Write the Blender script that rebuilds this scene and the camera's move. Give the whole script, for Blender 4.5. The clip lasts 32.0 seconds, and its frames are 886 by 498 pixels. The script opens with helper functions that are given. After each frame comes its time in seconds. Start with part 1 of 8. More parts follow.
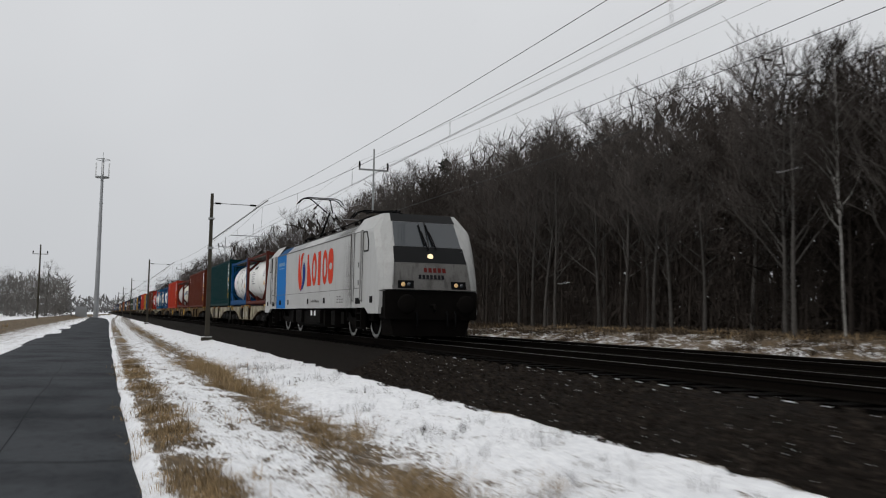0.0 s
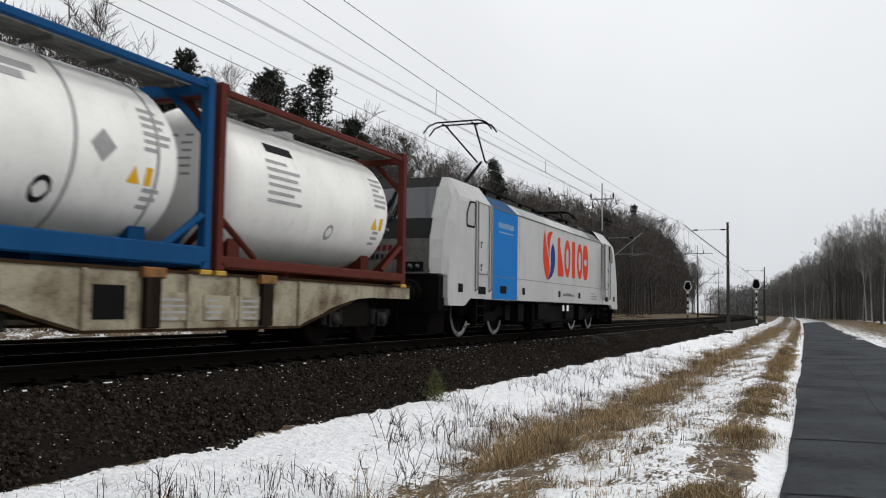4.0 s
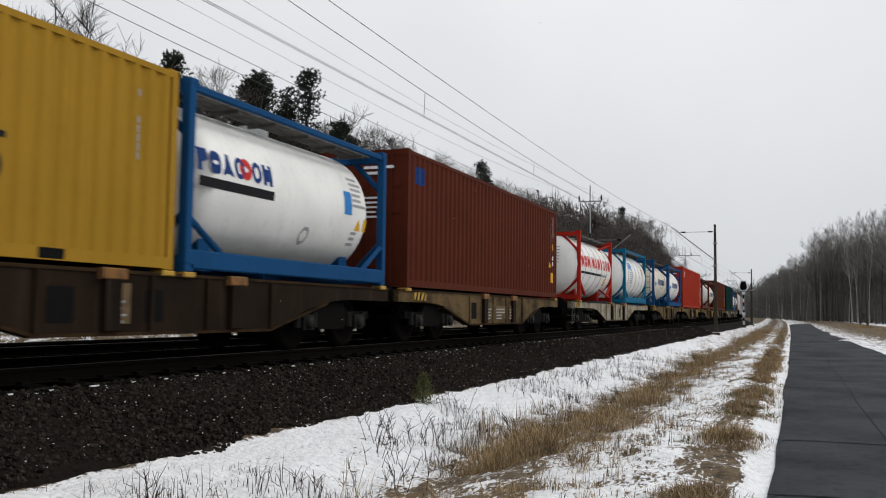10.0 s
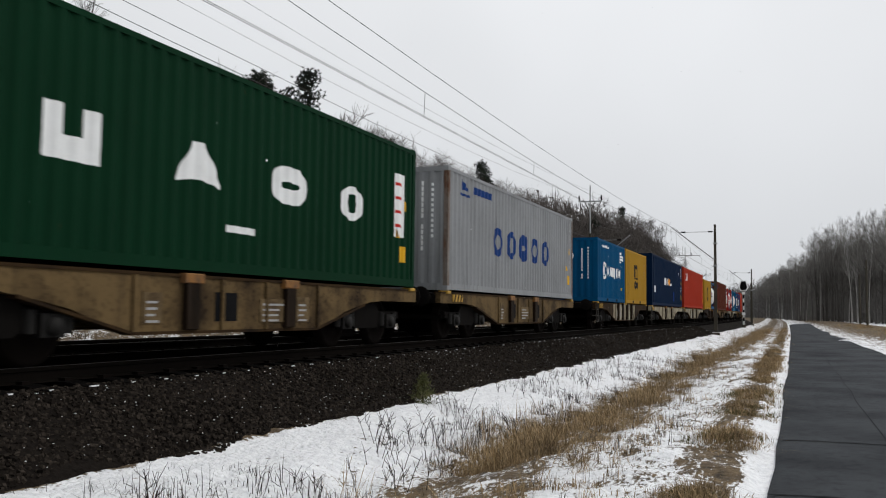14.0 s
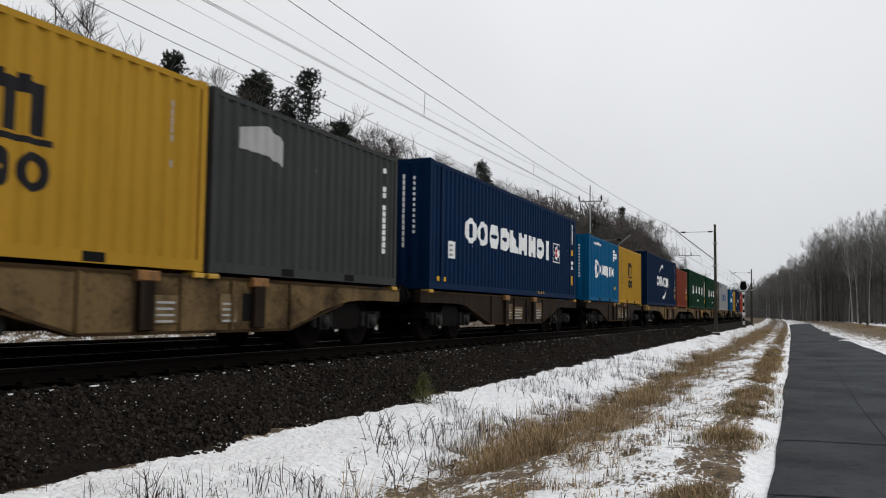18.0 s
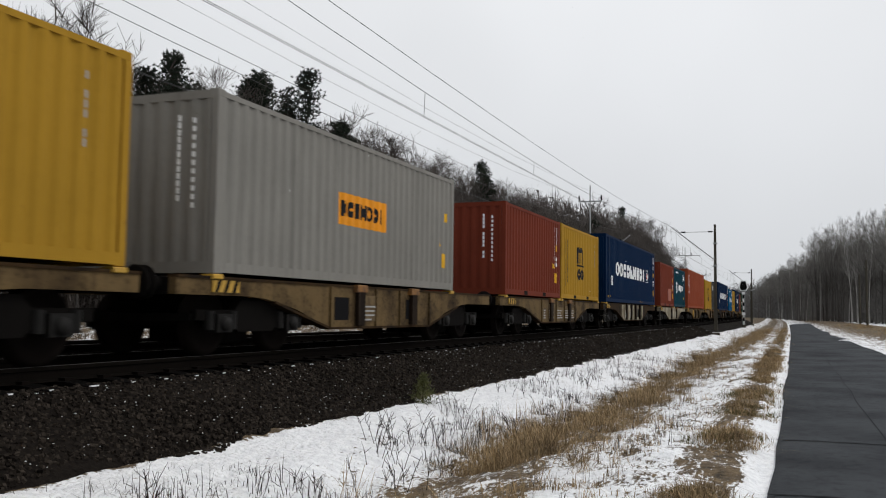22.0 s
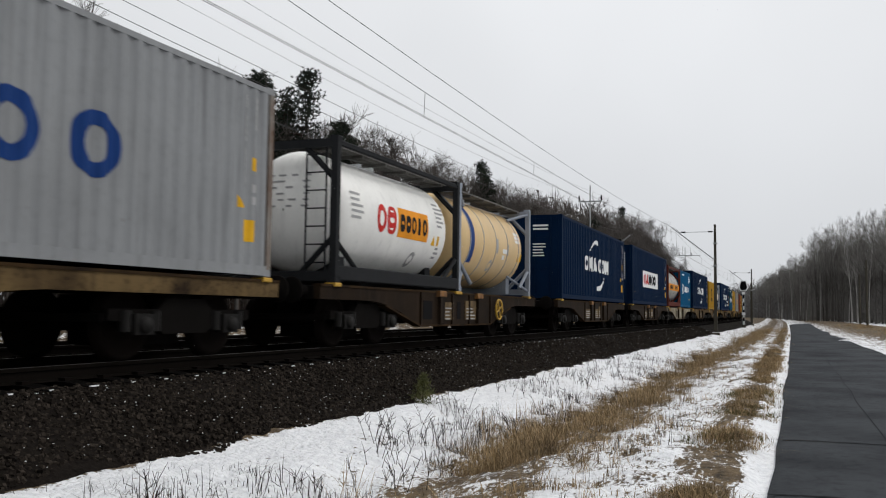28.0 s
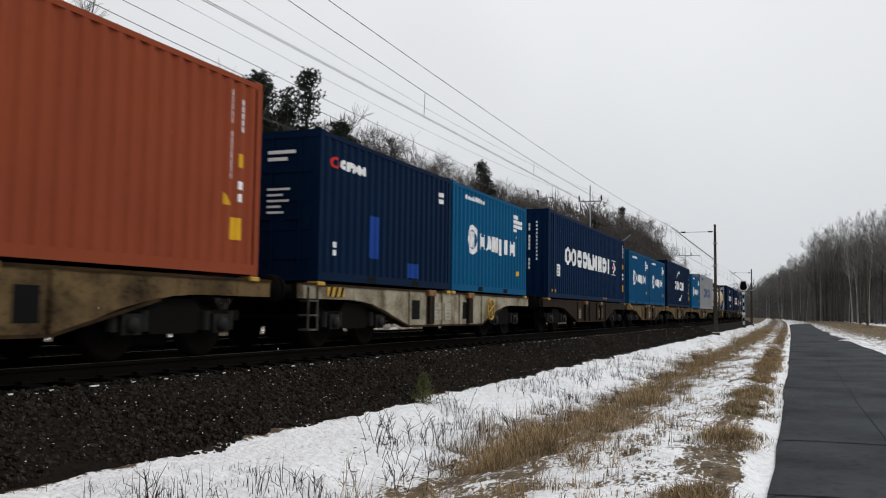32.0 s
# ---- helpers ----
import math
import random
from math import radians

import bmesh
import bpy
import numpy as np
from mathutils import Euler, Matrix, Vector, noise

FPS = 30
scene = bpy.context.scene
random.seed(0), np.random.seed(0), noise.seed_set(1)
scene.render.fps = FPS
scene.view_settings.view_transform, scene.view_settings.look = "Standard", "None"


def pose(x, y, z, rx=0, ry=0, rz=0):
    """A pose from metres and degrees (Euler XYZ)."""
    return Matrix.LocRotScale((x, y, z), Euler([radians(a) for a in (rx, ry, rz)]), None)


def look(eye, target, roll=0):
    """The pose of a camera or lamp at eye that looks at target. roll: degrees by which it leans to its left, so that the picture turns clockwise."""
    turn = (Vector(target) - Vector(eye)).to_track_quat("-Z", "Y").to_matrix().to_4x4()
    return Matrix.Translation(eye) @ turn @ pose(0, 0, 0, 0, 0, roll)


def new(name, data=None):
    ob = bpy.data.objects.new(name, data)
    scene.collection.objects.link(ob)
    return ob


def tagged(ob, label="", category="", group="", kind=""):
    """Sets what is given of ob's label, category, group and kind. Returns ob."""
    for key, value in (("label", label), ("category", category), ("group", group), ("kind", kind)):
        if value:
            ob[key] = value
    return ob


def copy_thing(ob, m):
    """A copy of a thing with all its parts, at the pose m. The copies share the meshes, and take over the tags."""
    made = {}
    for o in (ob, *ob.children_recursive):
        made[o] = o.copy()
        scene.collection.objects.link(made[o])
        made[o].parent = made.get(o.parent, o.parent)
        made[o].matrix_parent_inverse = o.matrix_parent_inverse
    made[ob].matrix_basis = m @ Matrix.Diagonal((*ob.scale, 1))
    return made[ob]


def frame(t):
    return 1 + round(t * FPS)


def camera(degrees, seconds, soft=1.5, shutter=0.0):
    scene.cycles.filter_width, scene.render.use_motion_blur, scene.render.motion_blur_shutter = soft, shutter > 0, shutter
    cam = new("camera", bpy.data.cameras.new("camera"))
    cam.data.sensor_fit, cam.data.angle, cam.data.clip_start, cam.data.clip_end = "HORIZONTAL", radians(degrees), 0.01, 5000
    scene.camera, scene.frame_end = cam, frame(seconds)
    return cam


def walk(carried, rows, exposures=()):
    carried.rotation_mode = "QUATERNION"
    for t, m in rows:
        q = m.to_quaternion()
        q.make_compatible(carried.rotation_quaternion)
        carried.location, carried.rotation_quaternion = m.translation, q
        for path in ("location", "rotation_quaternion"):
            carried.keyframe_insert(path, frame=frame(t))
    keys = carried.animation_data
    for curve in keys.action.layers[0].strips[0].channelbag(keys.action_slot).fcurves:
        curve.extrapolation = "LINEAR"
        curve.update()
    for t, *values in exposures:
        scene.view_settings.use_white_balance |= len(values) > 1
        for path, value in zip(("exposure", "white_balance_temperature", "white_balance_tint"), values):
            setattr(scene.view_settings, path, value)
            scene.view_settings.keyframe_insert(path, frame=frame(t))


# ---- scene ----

# Plan: x runs along the railway in the train's direction, y to the left of it, z up; the road surface is z = 0.
EYE = 1.55                      # camera height over the road
RAIL = 0.87                     # rail top
TRACK_Y = (8.64, 12.64)         # axes of the two tracks
SPEED = 19.19                   # metres per second, steady
BEND_X, BEND_R = 100.0, 1600.0  # past here the line swings left on a wide curve
MAST_X = [0.3 + 70.0 * k for k in range(-9, 8)]



def bend_y(x):
    """How far the line has swung to the left at x."""
    return np.clip(np.asarray(x, float) - BEND_X, 0, 900) ** 2 / (2 * BEND_R)


# ---- camera ----
cam = camera(53.14, 32.0, soft=1.1, shutter=0.12)
walk(cam, [
    (0.0, pose(-17.6, 0, EYE, 94.40, -1.00, 68.9)), (0.1, pose(-14.0, 0, EYE, 93.90, -1.00, 69.6)),
    (0.2, pose(-10.3, 0, EYE, 93.30, -1.00, 71.0)), (0.3, pose(-6.5, 0, EYE, 92.70, -1.00, 73.2)),
    (0.4, pose(-2.8, 0, EYE, 92.58, -1.02, 74.8)), (0.5, pose(-0.5, 0, EYE, 92.56, -1.02, 74.82)),
    (0.6, pose(0, 0, EYE, 92.54, -1.04, 74.3)),
    (1.0, pose(0, 0, EYE, 92.47, -1.11, 71.31)), (1.5, pose(0, 0, EYE, 92.49, -1.30, 63.8)),
    (2.0, pose(0, 0, EYE, 92.58, -1.64, 39.36)), (2.5, pose(0, 0, EYE, 93.14, -1.60, -11.18)),
    (3.0, pose(0, 0, EYE, 93.74, -1.28, -50.20)), (3.5, pose(0, 0, EYE, 93.91, -0.78, -62.88)),
    (4.0, pose(0, 0, EYE, 93.85, -0.83, -67.54)), (4.5, pose(0, 0, EYE, 93.98, -0.73, -68.30)),
    (6.5, pose(0, 0, EYE, 94.01, -0.73, -68.28)), (32.0, pose(0, 0, EYE, 94.01, -0.73, -68.28))],
     exposures=[(0.0, -0.22), (1.0, -0.15), (2.0, -0.12), (2.5, 0.32), (3.0, 0.42), (3.5, 0.30), (4.0, 0.12), (5.0, 0.03), (32.0, 0.03)])

# ---- sky and light: an even winter overcast ----
world = bpy.data.worlds.new("overcast_sky")
world.use_nodes = True
scene.world = world
wn, wl = world.node_tree.nodes, world.node_tree.links
wn.clear()
w_out, w_bg = wn.new("ShaderNodeOutputWorld"), wn.new("ShaderNodeBackground")
w_sky = wn.new("ShaderNodeTexSky")
w_sky.sky_type, w_sky.sun_disc, w_sky.sun_elevation, w_sky.sun_rotation = "NISHITA", False, radians(44), radians(151)
w_grey = wn.new("ShaderNodeHueSaturation")
w_grey.inputs["Saturation"].default_value = 0.10
w_tc, w_sep = wn.new("ShaderNodeTexCoord"), wn.new("ShaderNodeSeparateXYZ")
w_ramp = wn.new("ShaderNodeValToRGB")
w_ramp.color_ramp.elements[0].position, w_ramp.color_ramp.elements[0].color = 0.0, (0.64, 0.66, 0.69, 1)
w_ramp.color_ramp.elements[1].position, w_ramp.color_ramp.elements[1].color = 0.5, (0.90, 0.915, 0.94, 1)
w_zenith = w_ramp.color_ramp.elements.new(0.95)
w_zenith.color = (0.90, 0.91, 0.92, 1)
w_noise = wn.new("ShaderNodeTexNoise")
w_noise.inputs["Scale"].default_value, w_noise.inputs["Detail"].default_value = 2.2, 3
w_nr = wn.new("ShaderNodeMapRange")
w_nr.inputs[1].default_value, w_nr.inputs[2].default_value = 0.3, 0.7
w_nr.inputs[3].default_value, w_nr.inputs[4].default_value = 0.94, 1.05
w_mul = wn.new("ShaderNodeMix")
w_mul.data_type, w_mul.blend_type = "RGBA", "MULTIPLY"
w_mul.inputs[0].default_value = 1.0
w_mix = wn.new("ShaderNodeMix")
w_mix.data_type = "RGBA"
w_mix.inputs[0].default_value = 0.93
w_gain = wn.new("ShaderNodeMix")
w_gain.data_type, w_gain.blend_type = "RGBA", "MULTIPLY"
w_gain.inputs[0].default_value = 1.0
w_gain.inputs[7].default_value = (0.1, 0.1, 0.1, 1)
wl.new(w_tc.outputs["Generated"], w_sep.inputs[0])
wl.new(w_tc.outputs["Generated"], w_noise.inputs["Vector"])
wl.new(w_sep.outputs[2], w_ramp.inputs[0])
wl.new(w_noise.outputs[0], w_nr.inputs[0])
wl.new(w_ramp.outputs[0], w_mul.inputs[6])
wl.new(w_nr.outputs[0], w_mul.inputs[7])
wl.new(w_sky.outputs[0], w_grey.inputs["Color"])
wl.new(w_grey.outputs[0], w_gain.inputs[6])
wl.new(w_gain.outputs[2], w_mix.inputs[6])
wl.new(w_mul.outputs[2], w_mix.inputs[7])
wl.new(w_mix.outputs[2], w_bg.inputs[0])
wl.new(w_bg.outputs[0], w_out.inputs[0])
w_bg.inputs[1].default_value = 1.0
sun = new("overcast_sun", bpy.data.lights.new("overcast_sun", "SUN"))
sun.data.energy, sun.data.angle, sun.data.color = 1.0, radians(22), (1.0, 0.97, 0.93)
sun.matrix_basis = look((0, 0, 50), (-12, 22, 26))


# ---- materials ----
def material(name, base, rough=0.6, metal=0.0, dark=None, scale=4.0, amount=0.35, bump=0.0, bump_scale=60.0,
             streak=0.0, streak_colour=(0.05, 0.035, 0.025), stretch=(1, 1, 1), coords="Object", vary=0.0, spec=0.5, island=0.0, chips=0.0):
    """A painted or natural surface: base colour broken by broad stains, fine grain, vertical dirt streaks and bump."""
    m = bpy.data.materials.new(name)
    m.use_nodes = True
    n, l = m.node_tree.nodes, m.node_tree.links
    b = n["Principled BSDF"]
    b.inputs["Roughness"].default_value, b.inputs["Metallic"].default_value = rough, metal
    b.inputs["Specular IOR Level"].default_value = spec
    tc = n.new("ShaderNodeTexCoord")
    mp = n.new("ShaderNodeMapping")
    mp.inputs["Scale"].default_value = stretch
    l.new(tc.outputs[coords], mp.inputs[0])
    dark = dark or tuple(c * 0.55 for c in base)
    broad, fine = n.new("ShaderNodeTexNoise"), n.new("ShaderNodeTexNoise")
    broad.inputs["Scale"].default_value, broad.inputs["Detail"].default_value = scale, 6
    fine.inputs["Scale"].default_value, fine.inputs["Detail"].default_value = scale * 14, 4
    l.new(mp.outputs[0], broad.inputs["Vector"]), l.new(mp.outputs[0], fine.inputs["Vector"])
    r1 = n.new("ShaderNodeMapRange")
    r1.inputs[1].default_value, r1.inputs[2].default_value = 0.42, 0.72
    r1.inputs[4].default_value = amount
    l.new(broad.outputs[0], r1.inputs[0])
    r2 = n.new("ShaderNodeMapRange")
    r2.inputs[1].default_value, r2.inputs[2].default_value = 0.5, 0.8
    r2.inputs[4].default_value = amount * 0.6
    l.new(fine.outputs[0], r2.inputs[0])
    add = n.new("ShaderNodeMath")
    add.operation, add.use_clamp = "ADD", True
    l.new(r1.outputs[0], add.inputs[0]), l.new(r2.outputs[0], add.inputs[1])
    mix = n.new("ShaderNodeMix")
    mix.data_type = "RGBA"
    mix.inputs[6].default_value, mix.inputs[7].default_value = (*base, 1), (*dark, 1)
    l.new(add.outputs[0], mix.inputs[0])
    colour = mix.outputs[2]
    if streak:
        ms = n.new("ShaderNodeMapping")
        ms.inputs["Scale"].default_value = (5.0, 5.0, 0.28)
        l.new(tc.outputs[coords], ms.inputs[0])
        sn = n.new("ShaderNodeTexNoise")
        sn.inputs["Scale"].default_value, sn.inputs["Detail"].default_value = 1.6, 7
        l.new(ms.outputs[0], sn.inputs["Vector"])
        r3 = n.new("ShaderNodeMapRange")
        r3.inputs[1].default_value, r3.inputs[2].default_value, r3.inputs[4].default_value = 0.55, 0.75, streak
        l.new(sn.outputs[0], r3.inputs[0])
        mix2 = n.new("ShaderNodeMix")
        mix2.data_type = "RGBA"
        mix2.inputs[7].default_value = (*streak_colour, 1)
        l.new(r3.outputs[0], mix2.inputs[0]), l.new(colour, mix2.inputs[6])
        colour = mix2.outputs[2]
    if vary:
        oi = n.new("ShaderNodeObjectInfo")
        rv = n.new("ShaderNodeMapRange")
        rv.inputs[3].default_value, rv.inputs[4].default_value = 1 - vary, 1 + vary
        l.new(oi.outputs["Random"], rv.inputs[0])
        mv = n.new("ShaderNodeMix")
        mv.data_type, mv.blend_type = "RGBA", "MULTIPLY"
        mv.inputs[0].default_value = 1.0
        l.new(colour, mv.inputs[6]), l.new(rv.outputs[0], mv.inputs[7])
        colour = mv.outputs[2]
    if chips:
        cn = n.new("ShaderNodeTexNoise")
        cn.inputs["Scale"].default_value, cn.inputs["Detail"].default_value, cn.inputs["Roughness"].default_value = 3.2, 10, 0.72
        l.new(tc.outputs[coords], cn.inputs["Vector"])
        rc = n.new("ShaderNodeMapRange")
        rc.inputs[1].default_value, rc.inputs[2].default_value, rc.inputs[4].default_value = 0.66, 0.70, chips
        l.new(cn.outputs[0], rc.inputs[0])
        mc = n.new("ShaderNodeMix")
        mc.data_type = "RGBA"
        mc.inputs[7].default_value = (0.050, 0.022, 0.012, 1)
        l.new(rc.outputs[0], mc.inputs[0]), l.new(colour, mc.inputs[6])
        colour = mc.outputs[2]
    if island:
        ge = n.new("ShaderNodeNewGeometry")
        ri = n.new("ShaderNodeMapRange")
        ri.inputs[3].default_value, ri.inputs[4].default_value = 1 - island * 0.65, 1 + island
        l.new(ge.outputs["Random Per Island"], ri.inputs[0])
        mi = n.new("ShaderNodeMix")
        mi.data_type, mi.blend_type = "RGBA", "MULTIPLY"
        mi.inputs[0].default_value = 1.0
        l.new(colour, mi.inputs[6]), l.new(ri.outputs[0], mi.inputs[7])
        colour = mi.outputs[2]
    l.new(colour, b.inputs["Base Color"])
    if bump:
        bn, bt = n.new("ShaderNodeTexNoise"), n.new("ShaderNodeBump")
        bn.inputs["Scale"].default_value, bn.inputs["Detail"].default_value = bump_scale, 5
        bt.inputs["Strength"].default_value, bt.inputs["Distance"].default_value = bump, 0.02
        l.new(mp.outputs[0], bn.inputs["Vector"]), l.new(bn.outputs[0], bt.inputs["Height"])
        l.new(bt.outputs[0], b.inputs["Normal"])
    return m


def paint(name, base, streak=0.35, amount=0.3):
    base = tuple(0.80 * c for c in base)
    grime = tuple(0.42 * c + 0.003 for c in base)
    return material(name, base, rough=0.6, scale=0.7, amount=amount, streak=streak, streak_colour=grime, bump=0.12, bump_scale=9, spec=0.03, chips=0.6)


def glow(name, colour, strength):
    m = bpy.data.materials.new(name)
    m.use_nodes = True
    b = m.node_tree.nodes["Principled BSDF"]
    b.inputs["Base Color"].default_value = (*[c * 0.35 for c in colour], 1)
    b.inputs["Emission Color"].default_value, b.inputs["Emission Strength"].default_value = (*colour, 1), strength
    return m


def glass(name, tint, rough=0.05):
    m = bpy.data.materials.new(name)
    m.use_nodes = True
    b = m.node_tree.nodes["Principled BSDF"]
    b.inputs["Base Color"].default_value, b.inputs["Roughness"].default_value = (*tint, 1), rough
    b.inputs["Specular IOR Level"].default_value = 0.8
    return m


M = {
    "black": material("black_rubber", (0.006, 0.006, 0.0065), 0.8, spec=0.05),
    # grime, with the dark under the train put into the colour
    "under": material("grimy_shaded_underframe", (0.0055, 0.0048, 0.0043), 0.85, dark=(0.002, 0.0018, 0.0016), scale=3, bump=0.2, spec=0.035),
    "steel": material("worn_steel", (0.32, 0.31, 0.30), 0.35, 0.9, scale=8),
    "rim": material("bright_wheel_rim", (0.22, 0.22, 0.215), 0.45, 0.3, scale=6),
    "galv": material("galvanised_steel", (0.30, 0.31, 0.31), 0.5, 0.6, scale=5),
    # wheels and rails: the train's shade is put into these dark colours
    "rust": material("rusty_shade_dark_steel", (0.0055, 0.004, 0.0033), 0.85, dark=(0.004, 0.003, 0.0025), scale=5, bump=0.2, spec=0.04),
    "rail": material("shade_dark_rail_side", (0.006, 0.005, 0.0042), 0.85, 0.0, scale=5, spec=0.015),
    "railtop": material("rail_head", (0.085, 0.08, 0.077), 0.45, 0.8, scale=3),
    "white": material("white_marking", (0.72, 0.73, 0.73), 0.6, scale=2.5, amount=0.25, dark=(0.42, 0.42, 0.41)),
    "yellow": material("yellow_marking", (0.62, 0.34, 0.015), 0.6, scale=4, spec=0.1),
    "safety": material("dirty_yellow_steel", (0.42, 0.24, 0.02), 0.7, dark=(0.12, 0.08, 0.03), scale=6),
    "dark_ink": material("dark_marking", (0.013, 0.013, 0.015), 0.7, spec=0.08),
    "red_ink": material("red_marking", (0.50, 0.028, 0.022), 0.6, scale=3, spec=0.1),
    "blue_ink": material("blue_marking", (0.008, 0.036, 0.15), 0.6, scale=3, spec=0.08),
    "sky_ink": material("light_blue_marking", (0.03, 0.19, 0.48), 0.6, scale=3, spec=0.1),
    "orange_ink": material("orange_marking", (0.72, 0.27, 0.015), 0.6, scale=3, spec=0.1),
    "grey_ink": material("grey_marking", (0.30, 0.30, 0.30), 0.7, scale=3),
    "concrete": material("mast_concrete", (0.058, 0.053, 0.042), 0.9, spec=0.06, dark=(0.026, 0.024, 0.019), scale=3, bump=0.3, streak=0.3),
    # sleepers lie in the train's shade; that dark is in the colour
    "sleeper": material("shade_dark_sleeper_concrete", (0.0034, 0.0029, 0.0026), 0.95, scale=5, bump=0.3, spec=0.03),
    "ballast": material("ballast_bed", (0.0115, 0.0093, 0.0076), 0.95, dark=(0.0035, 0.0028, 0.0024), scale=20, amount=0.8, bump=0.8, bump_scale=28, spec=0.05),
    "stone": material("ballast_stone", (0.0225, 0.0182, 0.0148), 0.9, dark=(0.009, 0.0074, 0.006), scale=9, amount=0.7, bump=0.2, spec=0.04, island=1.0),
    "asphalt": material("wet_asphalt", (0.054, 0.0585, 0.064), 0.76, dark=(0.020, 0.0222, 0.0252), scale=0.55, amount=0.95, bump=0.35, bump_scale=130, spec=0.02),
    "snow": material("snow", (0.76, 0.77, 0.79), 0.75, dark=(0.66, 0.67, 0.69), scale=2.2, amount=0.4, bump=0.5, bump_scale=14),
    "tar": material("sealed_seam", (0.0185, 0.020, 0.0218), 0.85, scale=4, spec=0.02),
    "bark": material("dark_bark", (0.042, 0.036, 0.032), 0.95, spec=0.05, dark=(0.022, 0.018, 0.016), scale=6, amount=0.6, bump=0.5, bump_scale=25, vary=0.35),
    "twig": material("bare_twigs", (0.050, 0.042, 0.037), 0.95, scale=3, vary=0.3, spec=0.05),
    # haze over the farther woods is put into this grey
    "twig_hazed": material("haze_greyed_twigs", (0.165, 0.158, 0.149), 0.95, dark=(0.092, 0.088, 0.083), scale=1.2, vary=0.2, spec=0.05),
    "twig_brown": material("brown_twigs", (0.098, 0.087, 0.080), 0.95, dark=(0.052, 0.046, 0.042), scale=0.8, vary=0.2, spec=0.05),
    "twig_mid": material("russet_twigs", (0.051, 0.043, 0.038), 0.95, dark=(0.024, 0.020, 0.018), scale=0.8, vary=0.2, spec=0.05),
    # paler still: distance haze painted into the twig colour
    "twig_haze_pale": material("haze_paled_distant_twigs", (0.13, 0.128, 0.126), 1.0, dark=(0.085, 0.083, 0.081), scale=0.2, spec=0.03),
    "bark_grey": material("grey_bark", (0.085, 0.080, 0.075), 0.95, spec=0.05, dark=(0.04, 0.037, 0.034), scale=4, amount=0.6, vary=0.3),
    "notice": material("grimy_notice_paint", (0.30, 0.265, 0.185), 0.7, dark=(0.085, 0.062, 0.04), scale=3.5, amount=0.8, streak=0.4),
    "birch": material("birch_bark", (0.36, 0.35, 0.33), 0.85, dark=(0.03, 0.026, 0.022), scale=2.6, amount=0.75, stretch=(1, 1, 2.5), vary=0.2),
    "birch_white": material("white_birch_bark", (0.42, 0.41, 0.39), 0.85, dark=(0.10, 0.095, 0.09), scale=2.0, amount=0.6, stretch=(1, 1, 2.0), vary=0.2),
    "pinebark": material("pine_bark", (0.035, 0.024, 0.018), 0.95, spec=0.08, dark=(0.014, 0.011, 0.009), scale=5, amount=0.6, vary=0.3),
    "needles": material("pine_needles", (0.028, 0.036, 0.026), 0.9, dark=(0.009, 0.012, 0.009), scale=1.5, amount=0.8, vary=0.3, spec=0.08),
    "undergrowth": material("dead_undergrowth", (0.060, 0.044, 0.030), 0.95, dark=(0.024, 0.018, 0.013), scale=0.8, amount=0.8, spec=0.03),
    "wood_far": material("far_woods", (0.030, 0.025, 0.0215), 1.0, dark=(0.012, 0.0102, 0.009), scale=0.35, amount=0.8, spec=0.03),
    "dry": material("dry_grass", (0.30, 0.215, 0.118), 0.9, dark=(0.095, 0.068, 0.041), scale=1.6, amount=0.95, spec=0.1, island=0.7),
    "weed": material("dead_weed_stalks", (0.020, 0.015, 0.012), 0.95, scale=4, spec=0.1),
    "moss": material("green_grass", (0.085, 0.082, 0.028), 0.95, dark=(0.05, 0.045, 0.02), scale=3, spec=0.2),
    "wire": material("catenary_wire", (0.035, 0.036, 0.036), 0.6, 0.4),
    "sidelight": glow("lit_warm_lamp", (1.0, 0.66, 0.30), 0.35),
    "headlight": glow("lit_headlight", (1.0, 0.80, 0.48), 1.3),
    "glass": glass("cab_glass", (0.028, 0.034, 0.040)),
}


